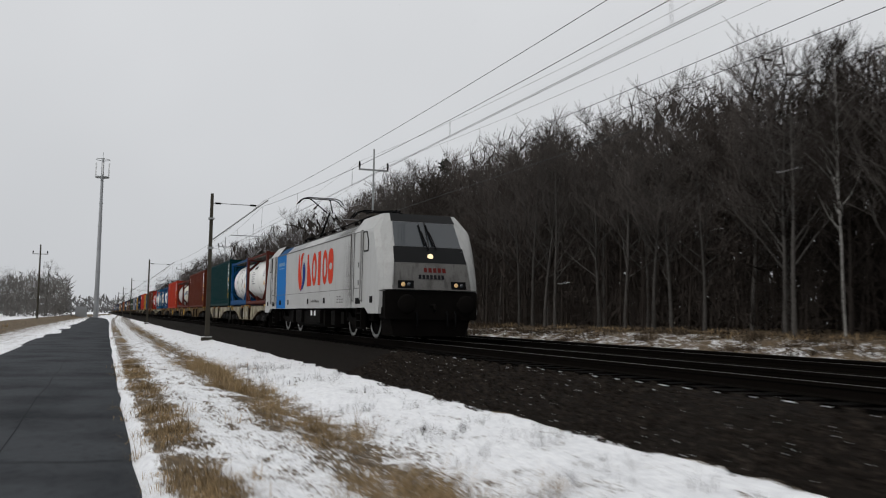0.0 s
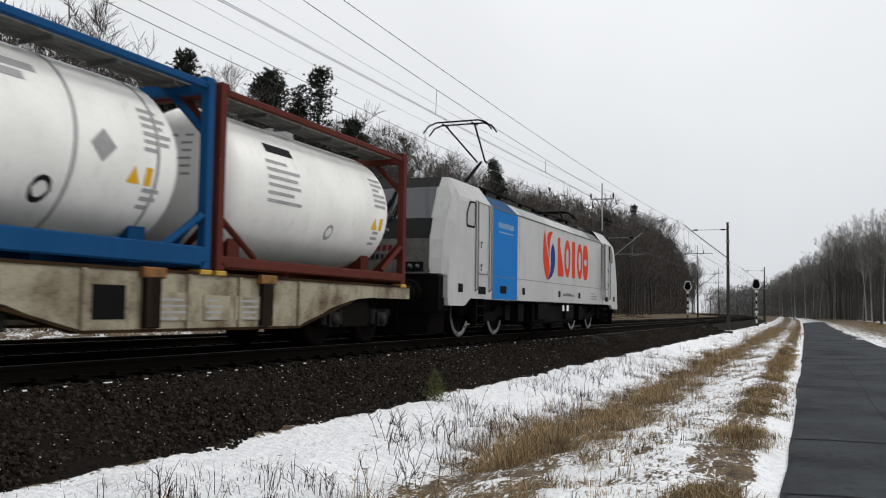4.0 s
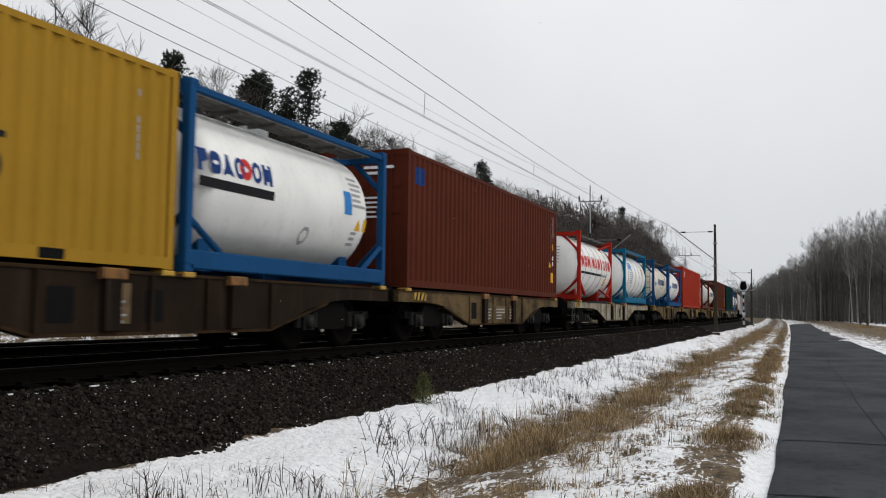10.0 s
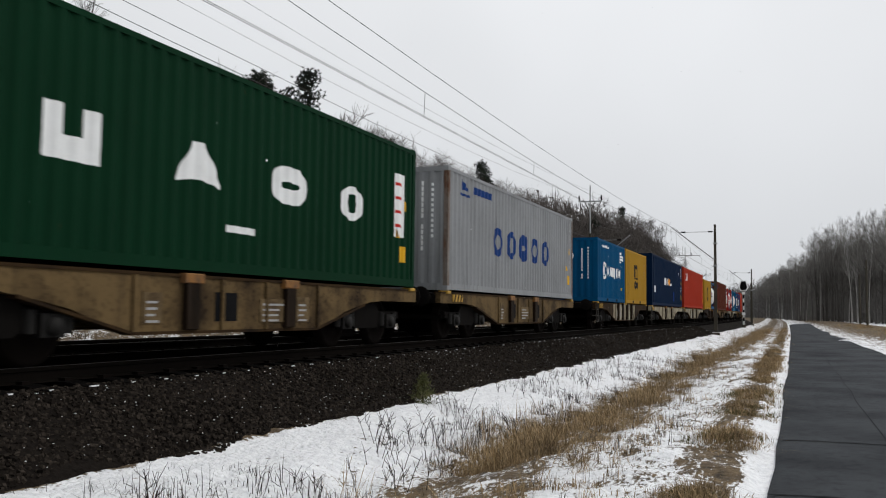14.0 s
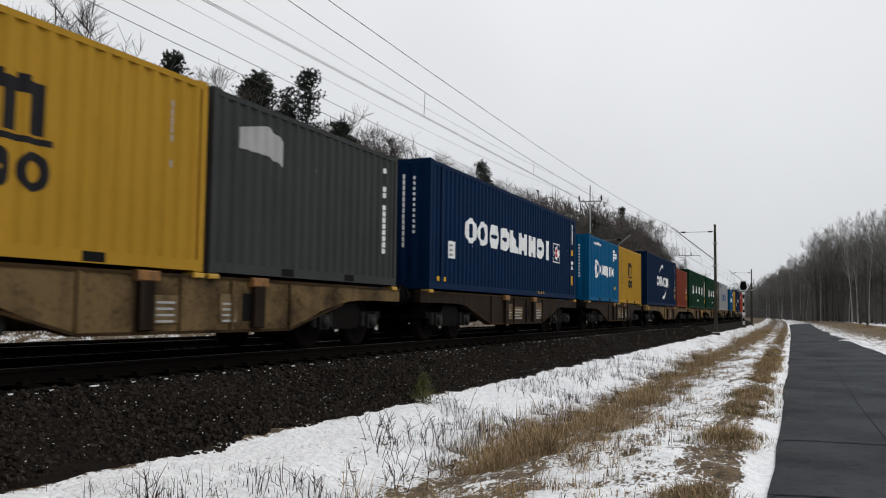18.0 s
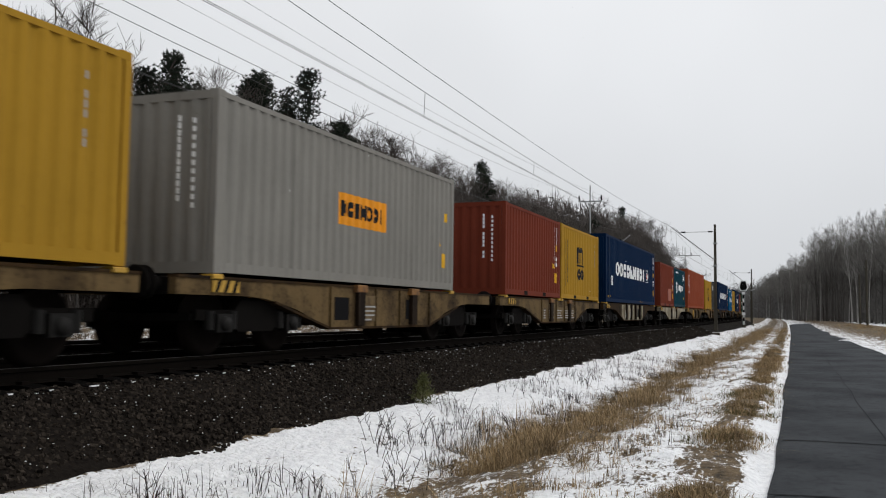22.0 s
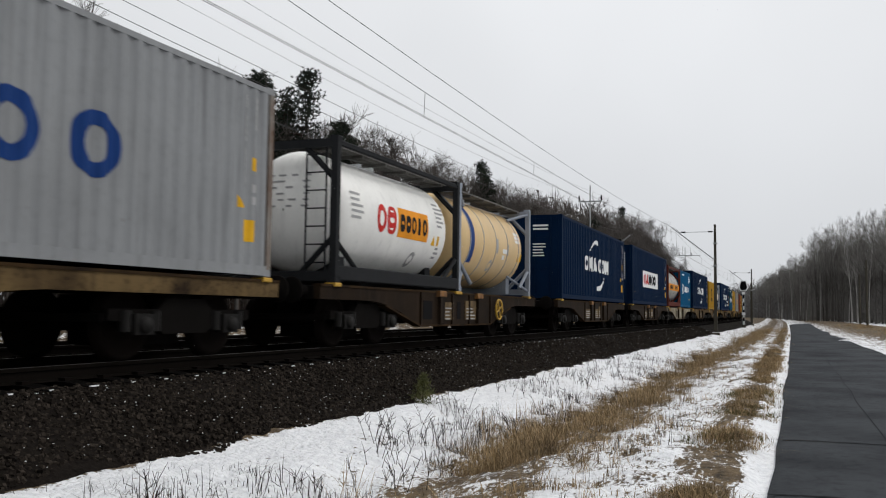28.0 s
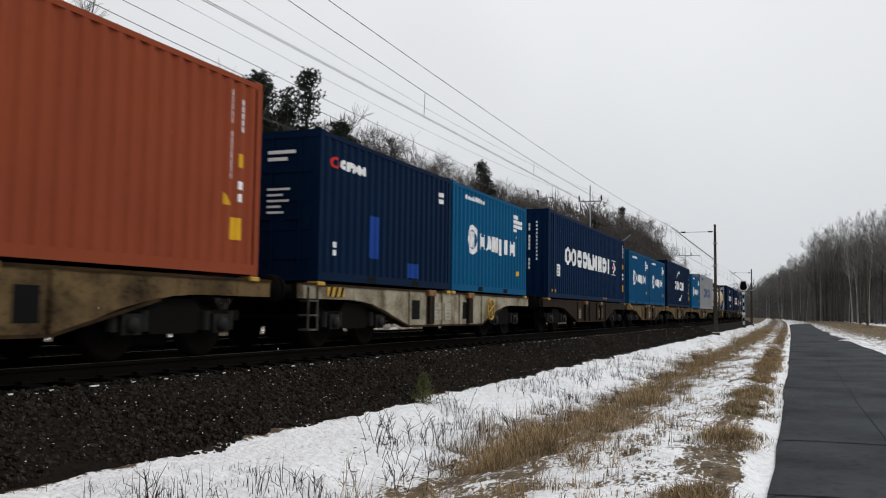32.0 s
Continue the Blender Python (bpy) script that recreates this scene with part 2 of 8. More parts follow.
# ---- mesh building ----
class Geo:
    """Plain faces gathered into one mesh."""

    def __init__(self):
        self.v, self.f, self.smooth = [], [], []

    def weld(self):
        """Joins corners that lie on one another, so that a shape is one piece."""
        seen, new_v, way = {}, [], []
        for p in self.v:
            key = (round(p[0], 3), round(p[1], 3), round(p[2], 3))
            if key not in seen:
                seen[key] = len(new_v)
                new_v.append(p)
            way.append(seen[key])
        kept = []
        for f in self.f:
            q = tuple(dict.fromkeys(way[i] for i in f))
            if len(q) > 2:
                kept.append(q)
        if len(kept) == len(self.f):
            self.v, self.f = new_v, kept
        return self

    def add(self, verts, faces, smooth=False):
        k = len(self.v)
        self.v += [tuple(p) for p in verts]
        self.f += [tuple(i + k for i in q) for q in faces]
        self.smooth += [smooth] * len(faces)
        return self

    def box(self, x0, x1, y0, y1, z0, z1):
        v = [(x, y, z) for x in (x0, x1) for y in (y0, y1) for z in (z0, z1)]
        return self.add(v, [(0, 1, 3, 2), (4, 6, 7, 5), (0, 4, 5, 1), (2, 3, 7, 6), (0, 2, 6, 4), (1, 5, 7, 3)])

    def bevel_box(self, x0, x1, y0, y1, z0, z1, c=0.02):
        """A box whose four long edges along x are cut."""
        pr = [(y0 + c, z0), (y1 - c, z0), (y1, z0 + c), (y1, z1 - c), (y1 - c, z1), (y0 + c, z1), (y0, z1 - c), (y0, z0 + c)]
        return self.prism_x(pr, x0, x1)

    def prism_x(self, pr, x0, x1):
        n = len(pr)
        v = [(x0, y, z) for y, z in pr] + [(x1, y, z) for y, z in pr]
        return self.add(v, [tuple(range(n))[::-1], tuple(range(n, 2 * n))] + [(i, (i + 1) % n, n + (i + 1) % n, n + i) for i in range(n)])

    def prism_y(self, pr, y0, y1):
        n = len(pr)
        v = [(x, y0, z) for x, z in pr] + [(x, y1, z) for x, z in pr]
        return self.add(v, [tuple(range(n)), tuple(range(n, 2 * n))[::-1]] + [((i + 1) % n, i, n + i, n + (i + 1) % n) for i in range(n)])

    def tube(self, path, radii, n=6, caps=True, smooth=True):
        """A round bar along the points of a path, with a radius at each."""
        path = [Vector(p) for p in path]
        if not hasattr(radii, "__len__"):
            radii = [radii] * len(path)
        v, f = [], []
        for i, p in enumerate(path):
            d = (path[min(i + 1, len(path) - 1)] - path[max(i - 1, 0)])
            d = d.normalized() if d.length > 1e-9 else Vector((0, 0, 1))
            a = d.cross(Vector((0, 0, 1)) if abs(d.z) < 0.9 else Vector((1, 0, 0))).normalized()
            b = d.cross(a)
            for k in range(n):
                t = 2 * math.pi * k / n
                v.append(p + (a * math.cos(t) + b * math.sin(t)) * radii[i])
            if i:
                for k in range(n):
                    f.append(((i - 1) * n + k, (i - 1) * n + (k + 1) % n, i * n + (k + 1) % n, i * n + k))
        self.add(v, f, smooth)
        if caps:
            m = len(path) - 1
            self.add(v[:n], [tuple(range(n))[::-1]])
            self.add(v[m * n:], [tuple(range(n))])
        return self

    def lathe_x(self, profile, n=24, c=(0, 0), smooth=True):
        """A round body about the x axis through (y, z) = c from (x, radius) pairs."""
        v, f = [], []
        for i, (x, r) in enumerate(profile):
            for k in range(n):
                t = 2 * math.pi * k / n
                v.append((x, c[0] + r * math.cos(t), c[1] + r * math.sin(t)))
            if i:
                for k in range(n):
                    f.append(((i - 1) * n + k, i * n + k, i * n + (k + 1) % n, (i - 1) * n + (k + 1) % n))
        return self.add(v, f, smooth)

    def lathe_y(self, profile, n=24, c=(0, 0), smooth=True):
        """A round body about the y axis through (x, z) = c from (y, radius) pairs."""
        v, f = [], []
        for i, (y, r) in enumerate(profile):
            for k in range(n):
                t = 2 * math.pi * k / n
                v.append((c[0] + r * math.cos(t), y, c[1] + r * math.sin(t)))
            if i:
                for k in range(n):
                    f.append(((i - 1) * n + k, (i - 1) * n + (k + 1) % n, i * n + (k + 1) % n, i * n + k))
        return self.add(v, f, smooth)

    def mesh(self, name, mat):
        me = bpy.data.meshes.new(name)
        me.from_pydata(self.v, [], self.f)
        me.polygons.foreach_set("use_smooth", self.smooth)
        if mat:
            me.materials.append(mat)
        me.update()
        return me


def thing(name, m=None, label="", category="", group="", kind=""):
    """An Empty that stands for a whole thing."""
    ob = new(name)
    ob.empty_display_size = 0.2
    if m is not None:
        ob.matrix_basis = m
    return tagged(ob, label, category, group, kind)


def part(name, g, mat, parent=None, label="", m=None, shared=None):
    """One mesh object under a thing or a part (or at top level)."""
    ob = new(name, shared or g.mesh(name, mat))
    ob.parent = parent
    if m is not None:
        ob.matrix_basis = m
    return tagged(ob, label)


FALLING = []                    # falling snow, with the poses at both ends of the clip
MOVING = []                     # things that travel with the train, with the pose at t = 0


def travels(ob, m):
    ob.matrix_basis = m
    MOVING.append((ob, m))
    return ob


def motions():
    """The train rolls through at a steady speed from the first moment to the last."""
    for ob, m in MOVING:
        x0, y0, z0 = m.translation
        bend_t = (BEND_X - 5.0 - x0) / SPEED
        times = [0.0]
        if bend_t < 31.0:
            k = 0
            while bend_t + k < 31.5:
                if bend_t + k > 0.2:
                    times.append(bend_t + k)
                k += 1
        rows = []
        for t in times + [32.0]:
            t = round(t * FPS) / FPS
            x = x0 + SPEED * t
            turn = math.degrees(math.atan(max(0.0, x - BEND_X) / BEND_R))
            rows.append((t, pose(x, y0 + float(bend_y(x)), z0, 0, 0, turn)))
        walk(ob, rows)
    for ob, m, end in FALLING:
        walk(ob, [(0.0, m), (32.0, end)])
    # the locomotive's wheels turn as it rolls
    n = 32 * FPS
    for wheel, x in LOCO_WHEELS:
        walk(wheel, [(k / FPS, pose(x, 0, 0.612, 0, math.degrees(SPEED / 0.612 * k / FPS) % 360, 0)) for k in range(n + 1)])


# ---- ground ----
def vnoise(x, y, cell, seed):
    """Smooth value noise between -1 and 1 on arrays."""
    rng = np.random.default_rng(seed)
    tab = rng.uniform(-1, 1, (64, 64))
    u, v = np.asarray(x) / cell, np.asarray(y) / cell
    iu, iv = np.floor(u).astype(int), np.floor(v).astype(int)
    fu, fv = u - iu, v - iv
    fu, fv = fu * fu * (3 - 2 * fu), fv * fv * (3 - 2 * fv)
    a, b = tab[iu % 64, iv % 64], tab[(iu + 1) % 64, iv % 64]
    c, d = tab[iu % 64, (iv + 1) % 64], tab[(iu + 1) % 64, (iv + 1) % 64]
    return (a * (1 - fu) + b * fu) * (1 - fv) + (c * (1 - fu) + d * fu) * fv


PROFILE_Y = [-2000, -60, -14, -9, -7, -5.2, -4.0, -3.55, -3.45, 0.35, 0.5, 0.9, 2.0, 2.6, 3.3, 3.7, 4.6, 6.0, 7.0, 15.0, 16.2, 17.5, 19.5, 22, 30, 80, 2000]
PROFILE_Z = [0.0, 0.0, 0.10, 0.34, 0.30, 0.10, 0.06, 0.02, -0.05, -0.05, 0.03, 0.06, -0.02, -0.12, -0.30, -0.32, -0.15, 0.06, 0.10, 0.10, 0.10, 0.12, 0.66, 1.00, 1.15, 1.0, 0.6]


def drift(x):
    """How far the road has swung to the left at x."""
    return 0.00004 * np.clip(x, -150, 190) ** 2


def ground_z(x, y):
    x, y = np.asarray(x, float), np.asarray(y, float)
    w = np.clip((4.5 - y) / 2.0, 0, 1) * np.clip((y + 30) / 10, 0, 1)
    yy = y - drift(x) * w - bend_y(x) * np.clip((y - 3.5) / 2.5, 0, 1)
    z = np.interp(yy, PROFILE_Y, PROFILE_Z)
    off = np.where((yy > 0.45) & (yy < 6.5), 1.0, 0.0) * np.clip((5.6 - yy) / 1.2, 0.55, 1)
    off = np.where(yy < -3.6, 0.8, off)
    off = np.where(yy > 16, 2.0, off)
    z = z + off * (0.050 * vnoise(x, y, 0.7, 3) + 0.042 * vnoise(x, y, 0.29, 4) + 0.018 * vnoise(x, y, 0.11, 9))
    far = np.clip((np.abs(y) - 25) / 40, 0, 1)
    return z + far * 0.35 * vnoise(x, y, 34, 5)


def ground_material():
    m = bpy.data.materials.new("patchy_snow_over_dead_grass")
    m.use_nodes = True
    n, l = m.node_tree.nodes, m.node_tree.links
    b = n["Principled BSDF"]
    geo, sep = n.new("ShaderNodeNewGeometry"), n.new("ShaderNodeSeparateXYZ")
    l.new(geo.outputs["Position"], sep.inputs[0])
    sq, dr, yy = n.new("ShaderNodeMath"), n.new("ShaderNodeMath"), n.new("ShaderNodeMath")
    sq.operation, dr.operation, yy.operation = "MULTIPLY", "MULTIPLY", "SUBTRACT"
    l.new(sep.outputs[0], sq.inputs[0]), l.new(sep.outputs[0], sq.inputs[1])
    l.new(sq.outputs[0], dr.inputs[0])
    dr.inputs[1].default_value = 0.00004
    l.new(sep.outputs[1], yy.inputs[0]), l.new(dr.outputs[0], yy.inputs[1])
    mr = n.new("ShaderNodeMapRange")
    mr.inputs[1].default_value, mr.inputs[2].default_value = -14.0, 34.0
    l.new(yy.outputs[0], mr.inputs[0])
    ramp = n.new("ShaderNodeValToRGB")
    stops = [(-14, 0.06), (-11, 0.7), (-6.4, 0.85), (-5.4, 0.56), (-3.6, 0.43), (0.34, 0.34), (0.46, 0.36), (0.56, 0.61), (0.98, 0.60), (1.2, 0.47),
             (2.0, 0.46), (2.4, 0.55), (3.4, 0.63), (3.8, 0.52), (4.2, 0.41), (5.9, 0.36), (6.1, 0.9), (15.2, 0.9), (16.8, 0.72), (18.0, 0.59), (21.4, 0.61), (23.0, 0.76), (26, 0.95), (34, 0.98)]
    ce = ramp.color_ramp.elements
    while len(ce) < len(stops):
        ce.new(0.5)
    for e, (y, v) in zip(ce, stops):
        e.position, e.color = (y + 14) / 48, (v, v, v, 1)
    l.new(mr.outputs[0], ramp.inputs[0])
    away = n.new("ShaderNodeMapRange")
    away.inputs[1].default_value, away.inputs[2].default_value, away.inputs[4].default_value = 30.0, 95.0, 0.12
    l.new(sep.outputs[0], away.inputs[0])
    cover = n.new("ShaderNodeMath")
    l.new(ramp.outputs[0], cover.inputs[0]), l.new(away.outputs[0], cover.inputs[1])
    n1, n2 = n.new("ShaderNodeTexNoise"), n.new("ShaderNodeTexNoise")
    mp = n.new("ShaderNodeMapping")
    mp.inputs["Scale"].default_value = (0.55, 1, 1)
    l.new(geo.outputs["Position"], mp.inputs[0])
    n1.inputs["Scale"].default_value, n1.inputs["Detail"].default_value, n1.inputs["Roughness"].default_value = 2.6, 8, 0.74
    n2.inputs["Scale"].default_value, n2.inputs["Detail"].default_value = 26, 3
    l.new(mp.outputs[0], n1.inputs["Vector"]), l.new(mp.outputs[0], n2.inputs["Vector"])
    s1, s2 = n.new("ShaderNodeMath"), n.new("ShaderNodeMath")
    s1.operation, s2.operation = "ADD", "MULTIPLY_ADD"
    l.new(cover.outputs[0], s1.inputs[0]), l.new(n1.outputs[0], s1.inputs[1])
    l.new(n2.outputs[0], s2.inputs[0]), l.new(s1.outputs[0], s2.inputs[2])
    s2.inputs[1].default_value = 0.52
    bare = n.new("ShaderNodeMapRange")
    bare.inputs[1].default_value, bare.inputs[2].default_value = 1.26, 1.34
    l.new(s2.outputs[0], bare.inputs[0])
    soil = n.new("ShaderNodeValToRGB")
    soil.color_ramp.elements[0].position, soil.color_ramp.elements[0].color = 0.3, (0.045, 0.034, 0.023, 1)
    soil.color_ramp.elements[1].position, soil.color_ramp.elements[1].color = 0.72, (0.175, 0.124, 0.070, 1)
    n3 = n.new("ShaderNodeTexNoise")
    n3.inputs["Scale"].default_value, n3.inputs["Detail"].default_value = 9, 6
    l.new(geo.outputs["Position"], n3.inputs["Vector"]), l.new(n3.outputs[0], soil.inputs[0])
    snow = n.new("ShaderNodeValToRGB")
    snow.color_ramp.elements[0].position, snow.color_ramp.elements[0].color = 0.25, (0.66, 0.67, 0.70, 1)
    snow.color_ramp.elements[1].position, snow.color_ramp.elements[1].color = 0.6, (0.84, 0.85, 0.87, 1)
    l.new(n3.outputs[0], snow.inputs[0])
    mix = n.new("ShaderNodeMix")
    mix.data_type = "RGBA"
    l.new(bare.outputs[0], mix.inputs[0]), l.new(snow.outputs[0], mix.inputs[6]), l.new(soil.outputs[0], mix.inputs[7])
    l.new(mix.outputs[2], b.inputs["Base Color"])
    b.inputs["Roughness"].default_value, b.inputs["Specular IOR Level"].default_value = 0.85, 0.25
    bt = n.new("ShaderNodeBump")
    bt.inputs["Strength"].default_value, bt.inputs["Distance"].default_value = 1.0, 0.05
    n4 = n.new("ShaderNodeTexNoise")
    n4.inputs["Scale"].default_value, n4.inputs["Detail"].default_value = 16, 6
    l.new(geo.outputs["Position"], n4.inputs["Vector"]), l.new(n4.outputs[0], bt.inputs["Height"])
    l.new(bt.outputs[0], b.inputs["Normal"])
    return m


M["ground"] = ground_material()


def grid_mesh(name, xs, ys, zfun, mat, swing=False):
    gx, gy = np.meshgrid(xs, ys, indexing="ij")
    gz = zfun(gx, gy)
    if swing:
        gy = gy + bend_y(gx)
    nx, ny = len(xs), len(ys)
    me = bpy.data.meshes.new(name)
    k = np.arange(nx * ny).reshape(nx, ny)
    quads = np.stack([k[:-1, :-1], k[1:, :-1], k[1:, 1:], k[:-1, 1:]], -1).reshape(-1, 4)
    me.vertices.add(nx * ny)
    me.vertices.foreach_set("co", np.stack([gx, gy, gz], -1).reshape(-1))
    me.loops.add(quads.size)
    me.loops.foreach_set("vertex_index", quads.reshape(-1).astype(np.int32))
    me.polygons.add(len(quads))
    me.polygons.foreach_set("loop_start", np.arange(0, quads.size, 4, dtype=np.int32))
    me.polygons.foreach_set("use_smooth", np.ones(len(quads), bool))
    me.update(calc_edges=True)
    me.validate()
    me.materials.append(mat)
    return me


def build_ground():
    xs = np.concatenate([[-2500, -1200, -700, -450, -330], np.arange(-260, -60, 6.0), np.arange(-60, -44, 0.5), np.arange(-44, -24, 0.2), np.arange(-24, 40, 0.11), np.arange(40, 80, 0.5), np.arange(80, 260, 6.0), [330, 450, 700, 1200, 2500]])
    ys = np.concatenate([[-2500, -1000, -500, -300, -200, -130, -90, -60, -45, -34, -26, -20, -16, -13, -11], np.arange(-10, -3.6, 0.35), [-3.55, -3.45, -1.5, 0.35],
                         np.arange(0.42, 6.3, 0.10), [6.6, 7.0, 11, 15, 15.3], np.arange(15.6, 24, 0.5), [25, 27, 30, 35, 42, 55, 75, 110, 180, 300, 500, 1000, 2500]])
    ob = new("ground", grid_mesh("ground", xs, ys, ground_z, M["ground"]))
    tagged(ob, "flat verge with patchy snow over dead brown grass", "ground", kind="structure")


build_ground()


def build_road():
    xs = np.concatenate([[-600, -420, -300], np.arange(-260, 200, 1.5)])
    def bend(x):
        b = drift(x)
        return b - np.clip(x - 150, 0, 400) ** 2 * 0.002 - np.clip(-x - 200, 0, 600) ** 2 * 0.0006
    v, f = [], []
    for i, x in enumerate(xs):
        o = bend(x)
        wob = 0.025 * float(vnoise(x, 0.0, 1.7, 21)) + 0.03 * float(vnoise(x, 5.0, 0.6, 22))
        inset = 0.11 * min(1.0, max(0.0, (x + 2) / 8))
        wob2 = 0.05 * float(vnoise(x, 9.0, 1.7, 23))
        for y, z in ((-3.47 + wob2, -0.03), (-3.40 + wob2, 0.006), (-1.55, 0.03), (0.28 + wob - inset, 0.006), (0.36 + wob - inset, -0.03)):
            v.append((float(x), y + o, z))
        if i:
            for k in range(4):
                a = (i - 1) * 5 + k
                f.append((a, a + 5, a + 6, a + 1))
    g = Geo().add(v, f, True)
    road = tagged(part("road", g, M["asphalt"]), "narrow wet asphalt lane with patched seams", "road", kind="structure")
    # transverse cracks sealed with tar, and a broken edge
    rng = random.Random(5)
    for x in (-58, -39, -27.5, -19.8, -14.6, -10.4, -6.9, 8.3, 11.9, 16.5, 22, 31, 44, 61):
        pts = []
        for k in range(9):
            pts.append((x + rng.uniform(-0.05, 0.05), -3.35 + k * 3.6 / 8))
        g = Geo()
        w = rng.uniform(0.012, 0.03)
        vv = []
        for px, py in pts:
            o = float(drift(px))
            zz = 0.030 - abs(py + 1.55) / 1.83 * 0.024 + 0.004
            vv += [(px - w, py + o, zz), (px + w, py + o, zz)]
        g.add(vv, [(2 * k, 2 * k + 1, 2 * k + 3, 2 * k + 2) for k in range(8)])
        part("tar_seam", g, M["tar"], road)
    g = Geo()
    vv = []
    xx = np.arange(-60, 90, 0.8)
    for px in xx:
        o = float(drift(px))
        c = -1.0 + 0.03 * float(vnoise(px, 2.0, 2.5, 31))
        vv += [(px, c - 0.006 + o, 0.0275), (px, c + 0.006 + o, 0.0275)]
    g.add(vv, [(2 * k, 2 * k + 1, 2 * k + 3, 2 * k + 2) for k in range(len(xx) - 1)])
    part("tar_seam", g, M["tar"], road)


build_road()


# ---- railway ----
def ballast_z(y):
    """Top of the ballast bed across both tracks."""
    return np.interp(y, [5.7, 6.0, 7.05, 7.3, 7.45, 13.85, 14.0, 14.3, 15.5, 15.8], [-0.25, 0.05, 0.56, 0.62, 0.655, 0.655, 0.62, 0.56, 0.02, -0.25])


def build_track():
    ys = [5.7, 6.0, 6.35, 6.7, 7.05, 7.3, 7.45, 8.0, 9.3, 10.0, 10.6, 11.3, 12.0, 13.3, 14.0, 14.3, 15.0, 15.5, 15.8]
    xs = np.concatenate([[-900, -600], np.arange(-400, -30, 10.0), np.arange(-30, 45, 0.5), np.arange(45, 400, 10.0), [600, 900]])
    me = grid_mesh("ballast", xs, np.array(ys), lambda x, y: ballast_z(y) + 0.02 * vnoise(x, y, 0.9, 41), M["ballast"], True)
    tagged(new("ballast", me), "dark wet crushed-stone ballast bed", "ballast", kind="structure")
    for t, yc in enumerate(TRACK_Y):
        track = thing("railway_track", pose(0, yc, 0), "pair of worn steel rails on concrete sleepers", "railway track", kind="structure")
        for side in (-0.7535, 0.7535):
            h = 0.172
            pr = [(-0.075, RAIL - h), (0.075, RAIL - h), (0.07, RAIL - h + 0.012), (0.012, RAIL - h + 0.03), (0.01, RAIL - 0.05), (0.034, RAIL - 0.042),
                  (0.036, RAIL - 0.008), (0.026, RAIL), (-0.026, RAIL), (-0.036, RAIL - 0.008), (-0.034, RAIL - 0.042), (-0.01, RAIL - 0.05), (-0.012, RAIL - h + 0.03), (-0.07, RAIL - h + 0.012)]
            stations = [-900.0] + [BEND_X + 12.0 * k for k in range(60)]
            def sweep(profile):
                n = len(profile)
                v = [(x, y + side + float(bend_y(x)), z) for x in stations for y, z in profile]
                return Geo().add(v, [(i * n + k, i * n + (k + 1) % n, (i + 1) * n + (k + 1) % n, (i + 1) * n + k) for i in range(len(stations) - 1) for k in range(n)])
            rail = part("rail", sweep(pr), M["rail"], track)
            part("rail_head", sweep([(-0.022, RAIL - 0.01), (0.022, RAIL - 0.01), (0.022, RAIL + 0.003), (-0.022, RAIL + 0.003)]), M["railtop"], rail)
        g = Geo()
        g.prism_x([(-1.28, 0.55), (1.28, 0.55), (1.28, 0.665), (0.95, 0.70), (0.5, 0.70), (0.3, 0.66), (-0.3, 0.66), (-0.5, 0.70), (-0.95, 0.70), (-1.28, 0.665)], -0.13, 0.13)
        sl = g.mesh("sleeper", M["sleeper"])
        g = Geo()
        for side in (-0.7535, 0.7535):
            g.box(-0.06, 0.06, side - 0.15, side - 0.05, 0.70, 0.735)
            g.box(-0.06, 0.06, side + 0.05, side + 0.15, 0.70, 0.735)
        cl = g.mesh("rail_clip", M["rust"])
        near = range(-34, 96) if t == 0 else range(-40, 60)
        for k in near:
            s = part("sleeper", None, None, track, m=pose(k * 0.6 + 0.1, 0, 0), shared=sl)
            if -20 < k < 45:
                part("rail_clip", None, None, s, shared=cl)
        # the sleepers farther off lie in one mesh
        g = Geo()
        for k in list(range(-250, near[0])) + list(range(near[-1] + 1, 330)):
            x = k * 0.6 + 0.1
            o = float(bend_y(x))
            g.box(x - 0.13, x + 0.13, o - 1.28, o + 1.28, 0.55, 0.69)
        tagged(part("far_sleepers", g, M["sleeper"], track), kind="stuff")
        # snow caught on the sleeper ends
        rng = random.Random(80 + t)
        if t == 0:
            g = Geo()
            for k in range(-60, 120):
                if rng.random() < 0.8:
                    x = k * 0.6 + 0.1
                    w = rng.uniform(0.02, 0.08)
                    c = x + rng.uniform(-0.04, 0.04)
                    g.box(c - w, c + w, -1.30, -1.295 + rng.uniform(0.0, 0.03), 0.654, 0.668)
            tagged(part("sleeper_snow", g, M["snow"], track), kind="stuff")


build_track()


